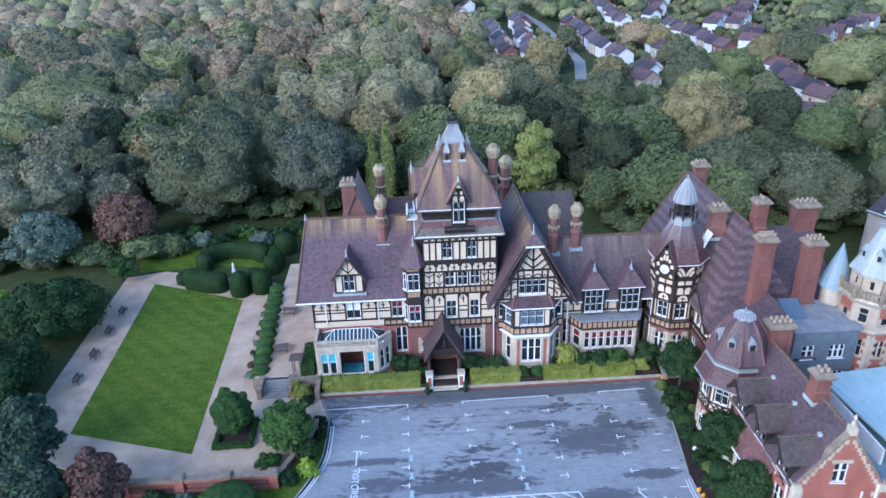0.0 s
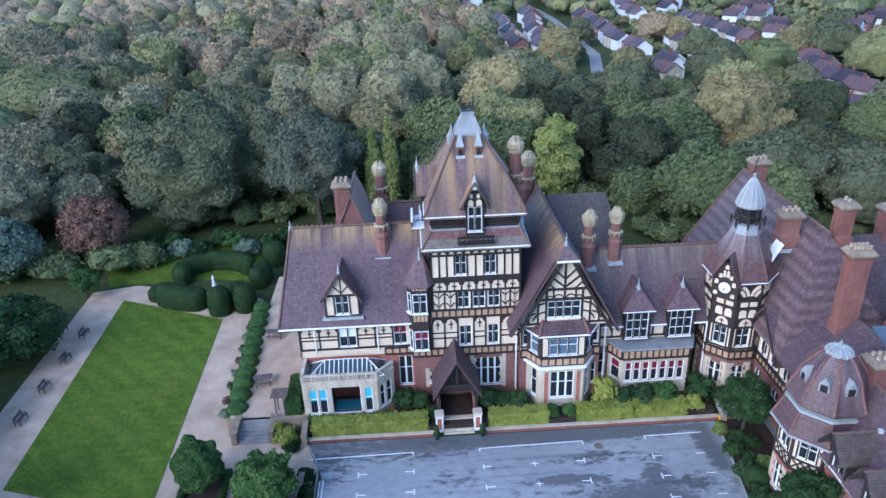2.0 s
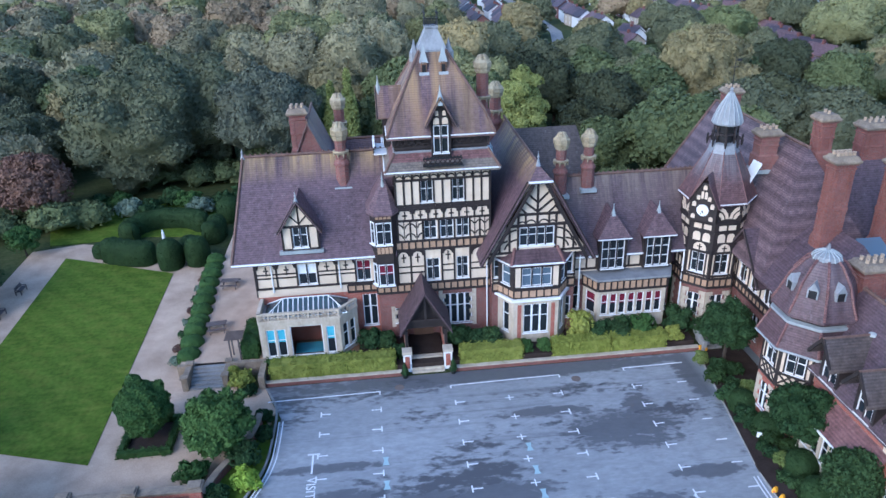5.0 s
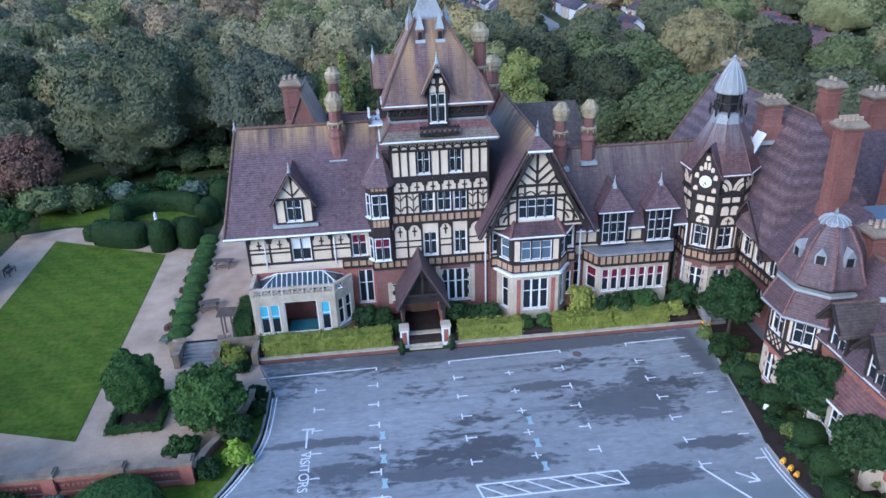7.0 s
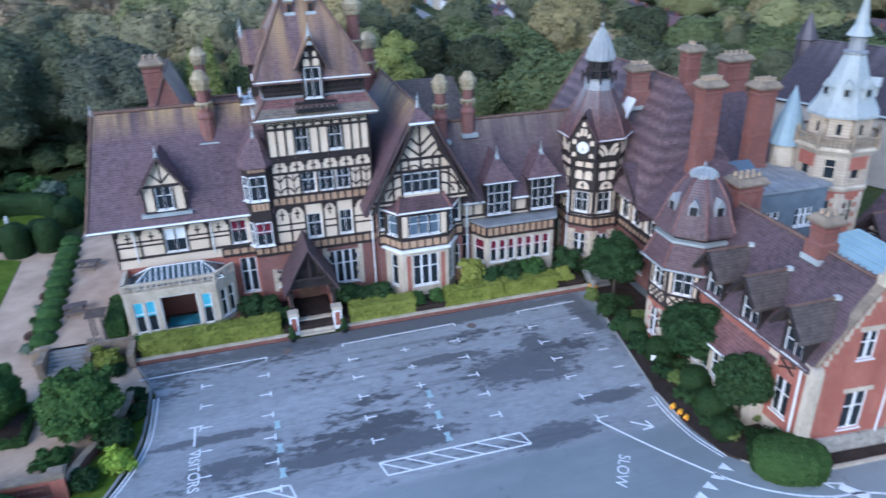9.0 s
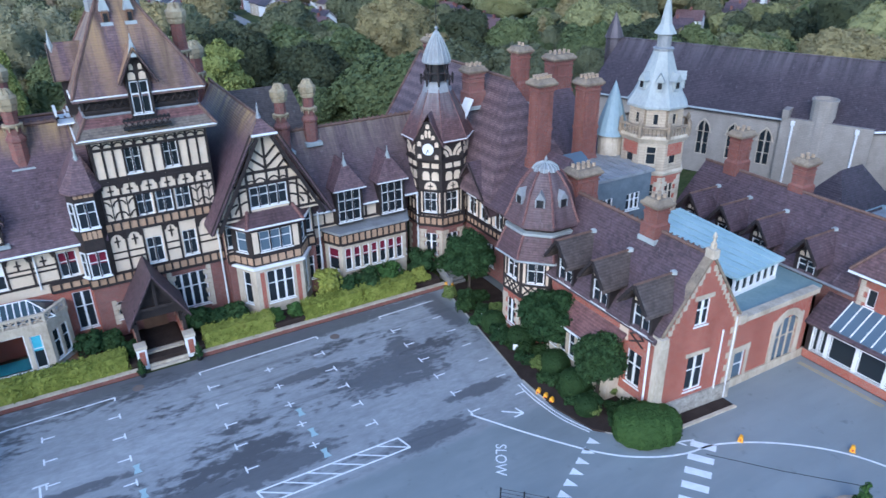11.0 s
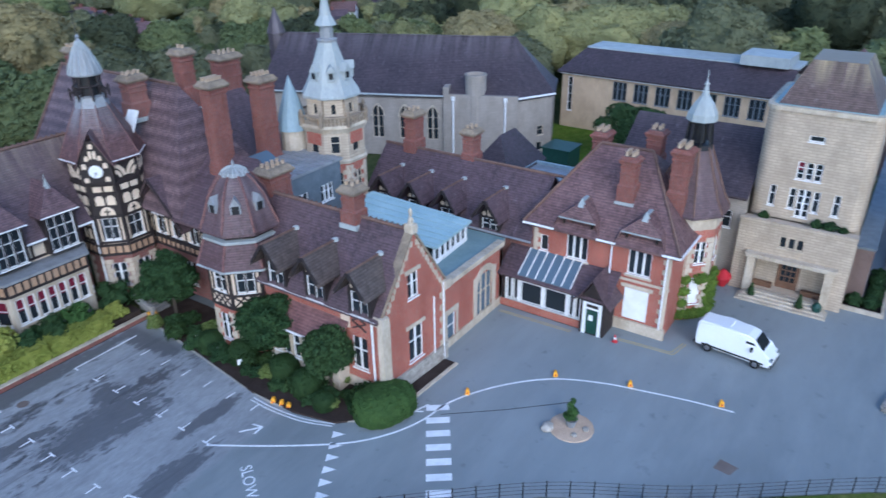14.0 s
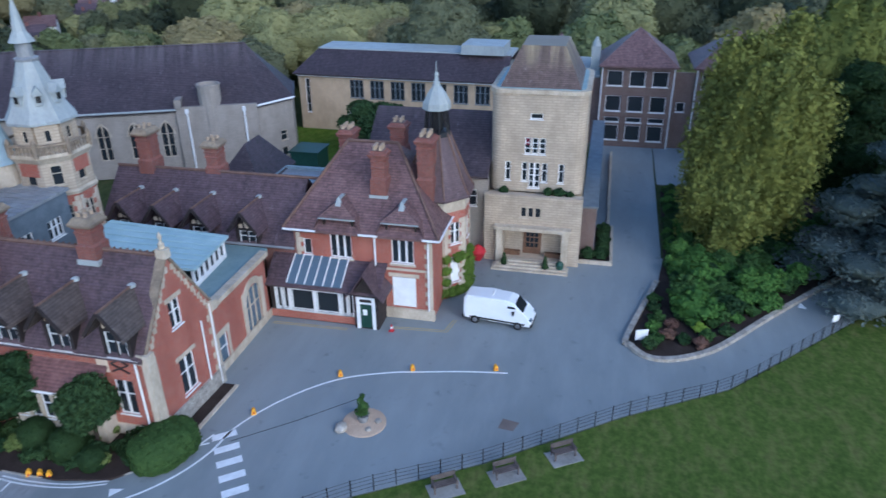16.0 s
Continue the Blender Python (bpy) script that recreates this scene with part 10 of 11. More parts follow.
line([(30.2, 37.6), (33.0, 34.2), (36.0, 31.0)], 0.05, "thin dark joint in the asphalt", "rubber", "asphalt_joint", "asphalt joints")
bm = bmesh.new()
prism(bm, [(35.0, 21.2), (36.0, 21.0), (35.8, 19.9), (34.9, 20.2)], 0, 0.006)
lone("drain_cover", bm, M["brown_brick"], "dark rectangular drain cover in the asphalt", "drain cover")
for x, y in ((0.6, 63.2), (15.4, 62.3)):
    bm = bmesh.new()
    lathe(bm, x, y, [(0.4, 0.0), (0.38, 0.007)], 14)
    lone("drain_cover", bm, M["brown_brick"], "small dark drain cover in the asphalt", "drain cover")

# kerbs
for pts, nm in ((smooth([(-10.5, 64.5), (-9.35, 61.5), (-9.3, 57.5), (-9.5, 55.0), (-10.2, 52.8), (-11.6, 49.8), (-14.0, 46.8)]), "kerb_west"), (smooth([(27.0, 64.6), (26.1, 58.2), (25.0, 50.0), (24.98, 47), (25.3, 44.6), (26.0, 42.7), (27.7, 40.7), (29.7, 39.6)]), "kerb_east"), (smooth([(57.0, 10.4), (47.6, 13.0), (46.3, 12.8), (45.0, 11.6), (45.0, 9.9), (46.2, 7.6), (48.1, 5.6), (52.6, 1.9), (57.8, -2.6), (64, -8.2)]), "kerb_bed")):
    bm = bmesh.new()
    strip(bm, pts, 0.42 if nm == "kerb_bed" else 0.16, 0.28 if nm == "kerb_bed" else 0.12)
    lone(nm, bm, M["rubble" if nm == "kerb_bed" else "paving"], "pale rough stone kerb" if nm == "kerb_bed" else "grey kerb along the asphalt", "kerb", kind="structure")

# ---- front hedges and low wall ----
for x0, x1 in ((-10.6, 0.9), (5.6, 27.2)):
    bm = bmesh.new()
    box(bm, x0, x1, 64.85, 65.2, -0.05, 0.3)
    lone("retaining_wall", bm, M["brick_dark"], "low red brick retaining wall along the car park", "wall", kind="structure")
    bm = bmesh.new()
    box(bm, x0 - 0.05, x1 + 0.05, 64.82, 65.24, 0.304, 0.38)
    lone("wall_coping", bm, M["stone"], "pale stone coping on the low wall", "coping", kind="structure")
n_h = 0
for x0, x1 in ((-10.2, 0.4), (6.0, 11.5), (14.1, 19.3), (19.45, 24.3)):
    n_h += 1
    clipped("golden_hedge", "clipped golden-green hedge above the low wall", "hedge", x0, x1, 65.22, 66.5, 0.3, 1.42, "hedge_gold", 42, 0.13, n_h, "golden hedges along the front")
for x, y, r, h, mt in ((11.9, 66.0, 0.6, 1.3, "hedge"), (13.5, 66.0, 0.65, 1.3, "hedge"), (25.2, 66.1, 0.8, 1.4, "hedge_gold"), (-0.3, 68.4, 0.9, 1.7, "shrub"), (-1.6, 68.6, 1.2, 1.8, "shrub"), (0.9, 66.9, 0.8, 1.2, "shrub"), (6.1, 68.0, 1.2, 1.9, "shrub"), (7.6, 67.8, 1.1, 1.6, "shrub"), (9.0, 67.4, 1.2, 1.7, "shrub"), (17.2, 67.6, 1.4, 3.0, "hedge_gold"), (18.6, 67.0, 1.2, 1.9, "shrub"), (20.6, 67.3, 1.5, 2.0, "shrub"), (22.8, 67.3, 1.5, 2.1, "hedge"), (26.5, 67.8, 1.6, 2.0, "shrub"), (28.4, 66.5, 1.2, 1.6, "shrub")):
    bush("front_shrub", "bright golden shrub by the house front" if mt == "hedge_gold" else "dark green rounded shrub by the house front", "shrub", x, y, r, h, mt, int(x * 7) % 97, 0.65, 600, 0.15, 6, "front shrubs")
clipped("dark_hedge", "low dark clipped hedge under the garden room", "hedge", -10.8, -2.4, 66.7, 67.3, 0.7, 0.6, "hedge", 40, 0.12, 9)
clipped("green_hedge", "bright green clipped hedge beside the garden room", "hedge", -12.9, -11.4, 67.9, 72.6, 0.9, 1.5, "hedge", 40, 0.13, 10)


for i in range(4):
    bm = bmesh.new()
    box(bm, 27.75, 29.4, 64.95 + 0.34 * i, 65.3 + 0.34 * i + (0.03 if i < 3 else 0.5), -0.05, 0.18 * (i + 1))
    lone(f"corner_step_{i + 1}", bm, M["paving"], "grey stone step by the clock tower", "step", kind="structure")
bm = bmesh.new()
slab(bm, [(27.45, 64.8, 0.75), (27.72, 64.8, 0.75), (27.72, 66.8, 1.5), (27.45, 66.8, 1.5)], 0.7), box(bm, 27.4, 27.75, 64.5, 64.8, -0.05, 1.0)
lone("corner_stair_wall", bm, M["paving"], "pale sloping stone stair wall", "wall", kind="structure")


def planter(x, y, h=1.1, z=0.0, mat="shrub"):
    e = thing("potted_conifer", "small clipped conifer in a dark pot", "potted plant", (x, y, z), "potted conifers")
    bm = bmesh.new()
    lathe(bm, x, y, [(0.2, z), (0.28, z + 0.35), (0.32, z + 0.4), (0.28, z + 0.4), (0.26, z + 0.34)], 10)
    part("pot", bm, M["iron"], e)
    g = np.random.default_rng(int(abs(x * 31)))
    blobs = [((x, y, z + 0.45 + h * k / 5), (0.34 * (1 - k / 6.5), 0.34 * (1 - k / 6.5), h * 0.2)) for k in range(5)]
    shared("crown", leafy_mesh("crown", [(3, blobs, 220, 0.09)], M[mat]), e, I4)


planter(1.15, 64.5), planter(5.3, 64.6), planter(57.4, 24.1, 1.0), planter(57.2, 20.3, 1.1)

# ---- terrace and garden ----
for i in range(6):
    bm = bmesh.new()
    box(bm, -16.95, -14.2, 65.3 + 0.38 * i, 65.68 + 0.38 * i + (0.05 if i < 5 else 0.3), -0.1, 0.15 * (i + 1))
    lone(f"garden_step_{i + 1}", bm, M["paving"], "grey stone garden step", "step", kind="structure")
for x0, x1 in ((-17.5, -17.0), (-14.15, -13.7)):
    bm = bmesh.new()
    box(bm, x0, x1, 65.2, 67.7, -0.1, 1.2), box(bm, x0 - 0.08, x1 + 0.08, 65.1, 65.7, 1.2, 1.35), box(bm, x0 - 0.08, x1 + 0.08, 67.2, 67.8, 1.2, 1.35)
    lone("stair_wall", bm, M["cap_stone"], "lichened grey stone stair wall with caps", "wall", kind="structure")
bm = bmesh.new()
box(bm, -13.7, -10.7, 66.9, 67.25, -0.1, 1.3), box(bm, -11.1, -10.6, 64.6, 67.2, -0.1, 1.2), box(bm, -18.3, -17.4, 67.3, 67.7, -0.1, 1.1)
lone("terrace_wall", bm, M["cap_stone"], "lichened grey stone terrace wall", "wall", kind="structure")
for x, y, r, h, mt in ((-12.6, 65.2, 1.1, 1.6, "hedge_gold"), (-13.4, 66.1, 0.6, 1.7, "hedge_gold"), (-11.9, 64.2, 0.8, 0.7, "shrub"), (-14.4, 54.6, 1.2, 1.2, "hedge"), (-10.9, 55.6, 1.3, 1.7, "shrub"), (-10.6, 53.4, 1.1, 1.1, "ivy"), (-9.9, 58.2, 0.7, 1.0, "shrub"), (-10.2, 60.5, 0.7, 0.9, "shrub"), (-12.3, 52.2, 0.9, 1.2, "shrub")):
    bush("garden_shrub", "rounded garden shrub beside the path", "shrub", x, y, r, h, mt, int(abs(x * 13 + y)) % 91, 0.0, 700, 0.15, 7, "garden shrubs")
broad_tree("topiary_tree", "large dark clipped ball of yew in a box-edged bed", "topiary", -18.7, 59.7, 1.65, 4.8, "hedge", 8, foot=0.12, leaves=10000, size=0.09, lobes=420, sub=4, boss=(0.25, 0.3), ragged=0.1)
yew("clipped_dome", "broad smooth clipped green dome below the garden wall", "shrub", [(-17.0, 48.4)], 2.7, 2.6, "hedge", 9, "", 0.0, 110, 0.1)
for j, (x, y, r, h, mt) in enumerate(((-21.2, 50.1, 0.9, 1.2, "silver"), (-22.6, 49.6, 1.0, 1.1, "shrub"), (-24.0, 50.3, 1.2, 1.4, "shrub"), (-20.2, 49.0, 0.8, 0.9, "shrub"), (-25.3, 49.3, 1.1, 1.3, "hedge"), (-22.0, 48.3, 0.9, 0.9, "silver"))):
    bush("wall_shrub", "dark mixed shrub below the garden wall", "shrub", x, y, r, h, mt, 700 + j, 0.0, 500, 0.13, 6, "shrubs below the garden wall")
for x0, x1, y0, y1 in ((-20.6, -16.6, 57.3, 57.8), (-20.6, -20.1, 57.8, 61.2), (-17.1, -16.6, 57.8, 61.2), (-20.6, -16.6, 61.2, 61.7)):
    clipped("box_edging", "low clipped box edging round the topiary bed", "hedge", x0, x1, y0, y1, 0, 0.5, "hedge", 50, 0.1, 3, "box edging")
bm = bmesh.new()
box(bm, -20.1, -17.1, 57.8, 61.2, -0.1, 0.06)
lone("topiary_bed", bm, M["soil"], "dark soil bed under the topiary", "flower bed", kind="structure")
broad_tree("garden_tree", "broad bright green evergreen tree beside the drive", "tree", -12.9, 57.6, 2.7, 4.6, "bright_evergreen", 21, foot=0.02, leaves=9000, size=0.11, lobes=150, sub=4, boss=(0.12, 0.2), ragged=0.25)
PIERS = (-27.0, -22.0, -17.7, -13.45)
bm = bmesh.new()
box(bm, -27.5, -13.2, 51.72, 52.0, -0.3, 1.5)
gwall = lone("garden_wall", bm, M["brick_dark"], "red brick garden wall with recessed panels and stone coping", "wall", kind="structure")
for x in PIERS:
    bar("pier", gwall, Matrix.Identity(4), x - 0.4, x + 0.4, 51.46, 51.716, -0.3, 1.5, "brick")
for x0, x1 in zip(PIERS, PIERS[1:]):
    bar("top_band", gwall, Matrix.Identity(4), x0 + 0.403, x1 - 0.403, 51.58, 51.716, 1.2, 1.5, "brick")
    bar("plinth", gwall, Matrix.Identity(4), x0 + 0.403, x1 - 0.403, 51.58, 51.716, -0.3, 0.3, "brick")
    for i in range(int((x1 - x0 - 1.4) / 0.3)):
        bar("brick", gwall, Matrix.Identity(4), x0 + 0.75 + 0.3 * i, x0 + 0.93 + 0.3 * i, 51.64, 51.717, 0.68, 0.82, "brick")
bm = bmesh.new()
box(bm, -27.6, -13.1, 51.5, 52.15, 1.504, 1.66)
for x in PIERS:
    box(bm, x - 0.52, x + 0.52, 51.36, 52.3, 1.663, 1.86), box(bm, x - 0.4, x + 0.4, 51.48, 52.18, 1.863, 1.95)
lone("garden_wall_coping", bm, M["cap_stone"], "grey weathered stone coping", "coping", kind="structure")
for pts in (smooth([(-13.2, 52.2), (-12.7, 54.0), (-11.6, 56.2), (-10.7, 58.2), (-10.4, 60.6)]),):
    bm = bmesh.new()
    strip(bm, pts, 0.4, 0.65)
    lone("curved_wall", bm, M["brick_dark"], "curved low brick wall beside the drive", "wall", kind="structure")
    bm = bmesh.new()
    strip(bm, pts, 0.5, 0.1)
    bmesh.ops.transform(bm, matrix=Matrix.Translation((0, 0, 0.654)), verts=bm.verts)
    lone("curved_wall_coping", bm, M["cap_stone"], "grey stone coping", "coping", kind="structure")
# rounded hedge along the terrace edge
for i in range(11):
    y = 68.9 + 1.95 * i
    yew("terrace_hedge", "rounded clipped hedge along the terrace edge", "hedge", [(-17.9 - 0.12 * i - 0.5, y - 0.3), (-17.8 - 0.12 * i, y + 0.5), (-17.5 - 0.12 * i, y + 1.5)], 1.1, 1.5 + 0.15 * (i % 3), "hedge", i + 40, "terrace edge hedges", 0.0, 34, 0.11)
for i in range(8):
    bush("border_plant", "pale flowering border plant", "plant", -19.2 - 0.1 * i, 69.5 + 2.3 * i, 0.6, 0.6, ("silver", "copper", "shrub")[i % 3], i + 70, 0.0, 160, 0.12, 4, "border plants")


def picnic(x, y, z, turn):
    e = thing("picnic_table", "weathered wooden picnic table with attached benches", "picnic table", (x, y, z), "picnic tables on the terrace")
    k = pose(x, y, z, 0, 0, turn)
    for nm, b in (("tabletop", (-0.9, 0.9, -0.38, 0.38, 0.7, 0.76)), ("bench_seat", (-0.9, 0.9, -0.85, -0.58, 0.42, 0.47)), ("bench_seat", (-0.9, 0.9, 0.58, 0.85, 0.42, 0.47))):
        bm = bmesh.new()
        box(bm, *b)
        part(nm, bm, M["grey_wood"], e, "", k)
    for s in (-0.65, 0.65):
        for q in (-1, 1):
            bm = bmesh.new()
            tube(bm, (s, q * 0.75, 0), (s, q * 0.2, 0.72), 0.05, 4)
            part("leg", bm, M["grey_wood"], e, "", k)
        bm = bmesh.new()
        box(bm, s - 0.04, s + 0.04, -0.8, 0.8, 0.36, 0.42)
        part("crossbar", bm, M["grey_wood"], e, "", k)


picnic(-16.0, 73.4, 0.9, 8), picnic(-16.2, 82.2, 0.9, -5)
pg = thing("pergola", "small dark wooden pergola arch beside the steps", "pergola", (-13.3, 68.4, 0.9))
for x in (-13.75, -12.95):
    for y in (67.9, 68.9):
        bm = bmesh.new()
        box(bm, x - 0.06, x + 0.06, y - 0.06, y + 0.06, 0.9, 3.1)
        part("post", bm, M["grey_wood"], pg)
for i in range(6):
    bm = bmesh.new()
    box(bm, -14.1, -12.6, 67.7 + 0.27 * i, 67.78 + 0.27 * i, 3.1, 3.22)
    part("rafter", bm, M["grey_wood"], pg)


def bench(x, y, turn, z=0.0, group="park benches"):
    e = thing("park_bench", "dark weathered wooden bench on a concrete pad", "bench", (x, y, z), group)
    k = pose(x, y, z, 0, 0, turn)
    for j in range(4):
        bm = bmesh.new()
        box(bm, -0.75, 0.75, -0.3 + 0.13 * j, -0.2 + 0.13 * j, 0.42, 0.46)
        part("seat_slat", bm, M["grey_wood"], e, "", k)
    for j in range(3):
        bm = bmesh.new()
        box(bm, -0.75, 0.75, 0.24, 0.28, 0.55 + 0.13 * j, 0.65 + 0.13 * j)
        part("back_slat", bm, M["grey_wood"], e, "", k)
    for sx in (-0.68, 0.68):
        for sy, h in ((-0.28, 0.64), (0.26, 0.92)):
            bm = bmesh.new()
            box(bm, sx - 0.04, sx + 0.04, sy - 0.04, sy + 0.04, 0.0, h)
            part("leg", bm, M["grey_wood"], e, "", k)
        bm = bmesh.new()
        box(bm, sx - 0.05, sx + 0.05, -0.32, 0.28, 0.62, 0.67)
        part("armrest", bm, M["grey_wood"], e, "", k)


for x, y in ((29.15, 23.4), (31.0, 20.1), (33.3, 16.9)):
    bench(x, y, 122 - 180 + 0, 0.06)
    bm = bmesh.new()
    box(bm, -1.0, 1.0, -0.8, 0.55, 0.0, 0.06, pose(x, y, 0, 0, 0, -58))
    lone("bench_pad", bm, M["paving"], "pale concrete pad under the bench", "paving", kind="structure")
for i in range(4):
    bench(-38.9 - 0.1 * i, 70.5 + 5.2 * i, 90, 0.0, "garden benches")

# clipped hedges round the statue
for j, (path, half, h) in enumerate((([(-30.6, 97.6), (-31.6, 99.8), (-30.0, 102.2), (-27.0, 102.9), (-24.0, 102.0), (-22.4, 99.8)], 1.15, 2.3), ([(-32.6, 93.9), (-31.2, 93.0), (-28.6, 91.9), (-26.2, 91.6)], 1.3, 2.7), ([(-21.4, 95.6), (-20.6, 97.6), (-20.8, 100.0)], 1.2, 2.6))):
    yew("yew_hedge", "dark clipped rounded yew hedge enclosing the statue", "hedge", path, half, h, "yew", j + 20, "yew hedges", 0.0, 26, 0.13)
for j, (x, y, r, h) in enumerate(((-24.2, 90.0, 1.35, 3.5), (-21.3, 90.6, 1.4, 3.3), (-33.2, 94.4, 1.1, 1.7), (-19.8, 103.4, 1.6, 3.2), (-22.6, 92.6, 1.3, 2.6))):
    yew("topiary", "tall rounded clipped yew", "topiary", [(x, y)], r, h, "yew", j + 30, "clipped yews", 0.0, 30, 0.12)
bm = bmesh.new()
box(bm, -26.55, -26.05, 95.25, 95.75, 0, 1.1)
lathe(bm, -26.3, 95.5, [(0.2, 1.1), (0.22, 1.4), (0.15, 1.75), (0.2, 2.0), (0.07, 2.12), (0.12, 2.24), (0.03, 2.38)], 10)
lone("statue", bm, M["white"], "white stone garden statue on a plinth", "statue")

# garden and woodland-edge trees
tree("laurel", "huge dark domed evergreen bush beside the lawn", "shrub", -46.0, 82.5, 7.0, 6.0, "shrub", 31, 0.1, 12000, 0.2, 46)
tree("laurel", "huge dark domed evergreen bush beside the lawn", "shrub", -46.8, 69.0, 6.0, 5.6, "shrub", 32, 0.1, 9000, 0.2, 40)
tree("laurel", "huge dark domed evergreen bush beside the lawn", "shrub", -44.2, 62.0, 4.0, 4.6, "shrub", 33, 0.1, 4000, 0.24, 16)
tree("silver_shrub", "silvery green spreading shrub", "shrub", -55.5, 102, 5.5, 8.5, "silver", 34, 0.8, 5000, 0.24, 30)
tree("copper_beech", "copper brown-leaved tree behind the lawn", "tree", -45.0, 107.0, 5.2, 9.6, "copper", 35, 1.0, 5000, 0.24, 30)
tree("round_tree", "small clipped round tree at the path corner", "tree", -42.6, 95.8, 2.0, 3.6, "hedge", 36, 0.7, 1500, 0.16, 8)
broad_tree("pine", "large rounded blue-green pine behind the house", "tree", -15.0, 117.0, 7.2, 17.0, "pine", 36, foot=0.2, leaves=13000, size=0.2, lobes=90, sub=4, boss=(0.16, 0.3))
broad_tree("broadleaf_tree", "large spreading grey-green tree behind the lawn", "tree", -34.0, 120.0, 10.4, 19.0, "wood_b", 38, foot=0.02, leaves=16000, size=0.24, lobes=130, sub=4, boss=(0.14, 0.27))
broad_tree("broadleaf_tree", "large spreading dark green tree behind the lawn", "tree", -24.0, 125.0, 6.5, 16.5, "wood_b", 39, leaves=8000, size=0.24, lobes=90, sub=4)
broad_tree("broadleaf_tree", "large spreading dark green tree behind the lawn", "tree", -62, 114, 8.0, 13.0, "wood_e", 37, leaves=9000, size=0.24, lobes=90, sub=4)
for x, y, h in ((-6.0, 117.0, 14.5), (-3.6, 118.0, 16.0)):
    tree("cypress", "tall pointed yellow-green cypress", "tree", x, y, 2.3, h, "cypress", 41, 0.5, 3500, 0.28, 12, 0.85)
tree("cypress", "broad columnar yellow-green cypress", "tree", 22.4, 119.0, 5.6, 15.0, "cypress", 42, 0.5, 8000, 0.26, 26, 0.35)
broad_tree("lime_tree", "large pale olive broadleaf tree turning yellow", "tree", 57.0, 133.0, 8.0, 18.5, "wood_c", 47, foot=0.03, leaves=13000, size=0.24, lobes=120, sub=4, boss=(0.14, 0.26))
tree("conifer", "dark conifer at the garden edge", "tree", -36.5, 55.0, 4.2, 9.0, "conifer", 43, 0.5, 4500, 0.28, 16, 0.4)
tree("conifer", "dark conifer at the garden edge", "tree", -41.5, 53.5, 4.5, 10.0, "conifer", 44, 0.5, 4500, 0.28, 16, 0.4)
tree("bronze_conifer", "bronze-tinged feathery conifer beside the wall", "tree", -28.6, 50.2, 3.3, 6.4, "copper", 45, 0.3, 3500, 0.24, 14, 0.5)
tree("conifer", "dark conifer at the garden edge", "tree", -33.0, 49.0, 3.6, 7.5, "conifer", 43, 0.4, 4500, 0.28, 16, 0.4)
bush("yellow_shrub", "bright yellow-green shrub in the shade", "shrub", -58, 90, 2.2, 2.4, "ivy", 46, 0, 700, 0.22, 7)
for i in range(14):
    x, y = -48 + 2.4 * i, 104.5 + 2.2 * math.sin(i * 1.7)
    bush("border_shrub", "dark mixed shrub at the wood's edge", "shrub", x, y + 4, 2.0, 2.2, ("shrub", "hedge", "silver", "shrub")[i % 4], i + 80, 0, 500, 0.2, 7, "border shrubs")

# soil strip with a buff kerb at the gable's foot
bm = bmesh.new()
prism(bm, [(30.4, 40.3), (35.6, 40.0), (35.6, 41.4), (30.4, 41.4)], -0.03, 0.08)
lone("soil_strip", bm, M["soil"], "dark soil strip at the foot of the gable wall", "flower bed", kind="structure")
bm = bmesh.new()
prism(bm, [(30.2, 40.05), (35.6, 39.75), (35.6, 39.98), (30.2, 40.28)], -0.03, 0.13)
lone("kerb_buff", bm, M["stone"], "buff stone kerb by the gable wall", "kerb", kind="structure")

# ---- east bed: trained trees, shrubs, lanterns ----
for j, (x, y, r, h) in enumerate(((28.5, 62.8, 2.4, 5.8), (28.4, 51.2, 2.35, 5.7), (28.2, 45.5, 1.9, 5.2))):
    broad_tree("holm_oak", "dark green trained tree against the east wing", "tree", x, y, r, h, "holm", 51 + j, "trees against the east wing", foot=0.26, leaves=6500, size=0.12, lobes=90, sub=4, boss=(0.13, 0.25), ragged=0.3)
for j in range(26):
    y = 41.3 + 0.86 * j
    x = 26.4 + (1.6 if j % 3 == 0 else 0.5 if j % 3 == 1 else 2.6) - (0.4 if y > 55 else 0.0) + (1.2 if y < 43 else 0)
    if 29.0 < x and y < 53:
        x = 28.0
    bush("bed_shrub", "dark evergreen shrub in the bed" if j % 5 else "spiky yellow-green plant in the bed", "shrub", x, y, (0.45 if j % 5 in (0, 3) else 0.75) + 0.4 * ((j * 7) % 3) / 2, 0.7 + 0.5 * ((j * 5) % 3) / 2, ("fern", "shrub", "yew", "yew", "shrub")[j % 5], j + 100, 0.1, 380, 0.14, 6, "shrubs in the east bed")
for j in range(16):
    y = 42.6 + 0.78 * j
    bush("bed_plant", "low leafy plant in the dark bed", "plant", 26.15 + 0.75 * (j * 7 % 4) / 3 + (1.0 if y < 44 else 0.0), y, 0.42 + 0.1 * (j % 3), 0.6 + 0.15 * (j * 3 % 4), ("shrub", "yew", "fern" if j % 8 == 2 else "yew", "shrub")[j % 4], 500 + j, 0.1, 240, 0.12, 5, "low plants in the east bed")
yew("laurel_mound", "broad mounded mid-green laurel at the corner", "shrub", [(26.7, 42.3), (27.8, 41.2), (29.3, 40.6), (30.4, 40.5)], 1.6, 1.75, "laurel", 130, "", 0.1, 40, 0.13)
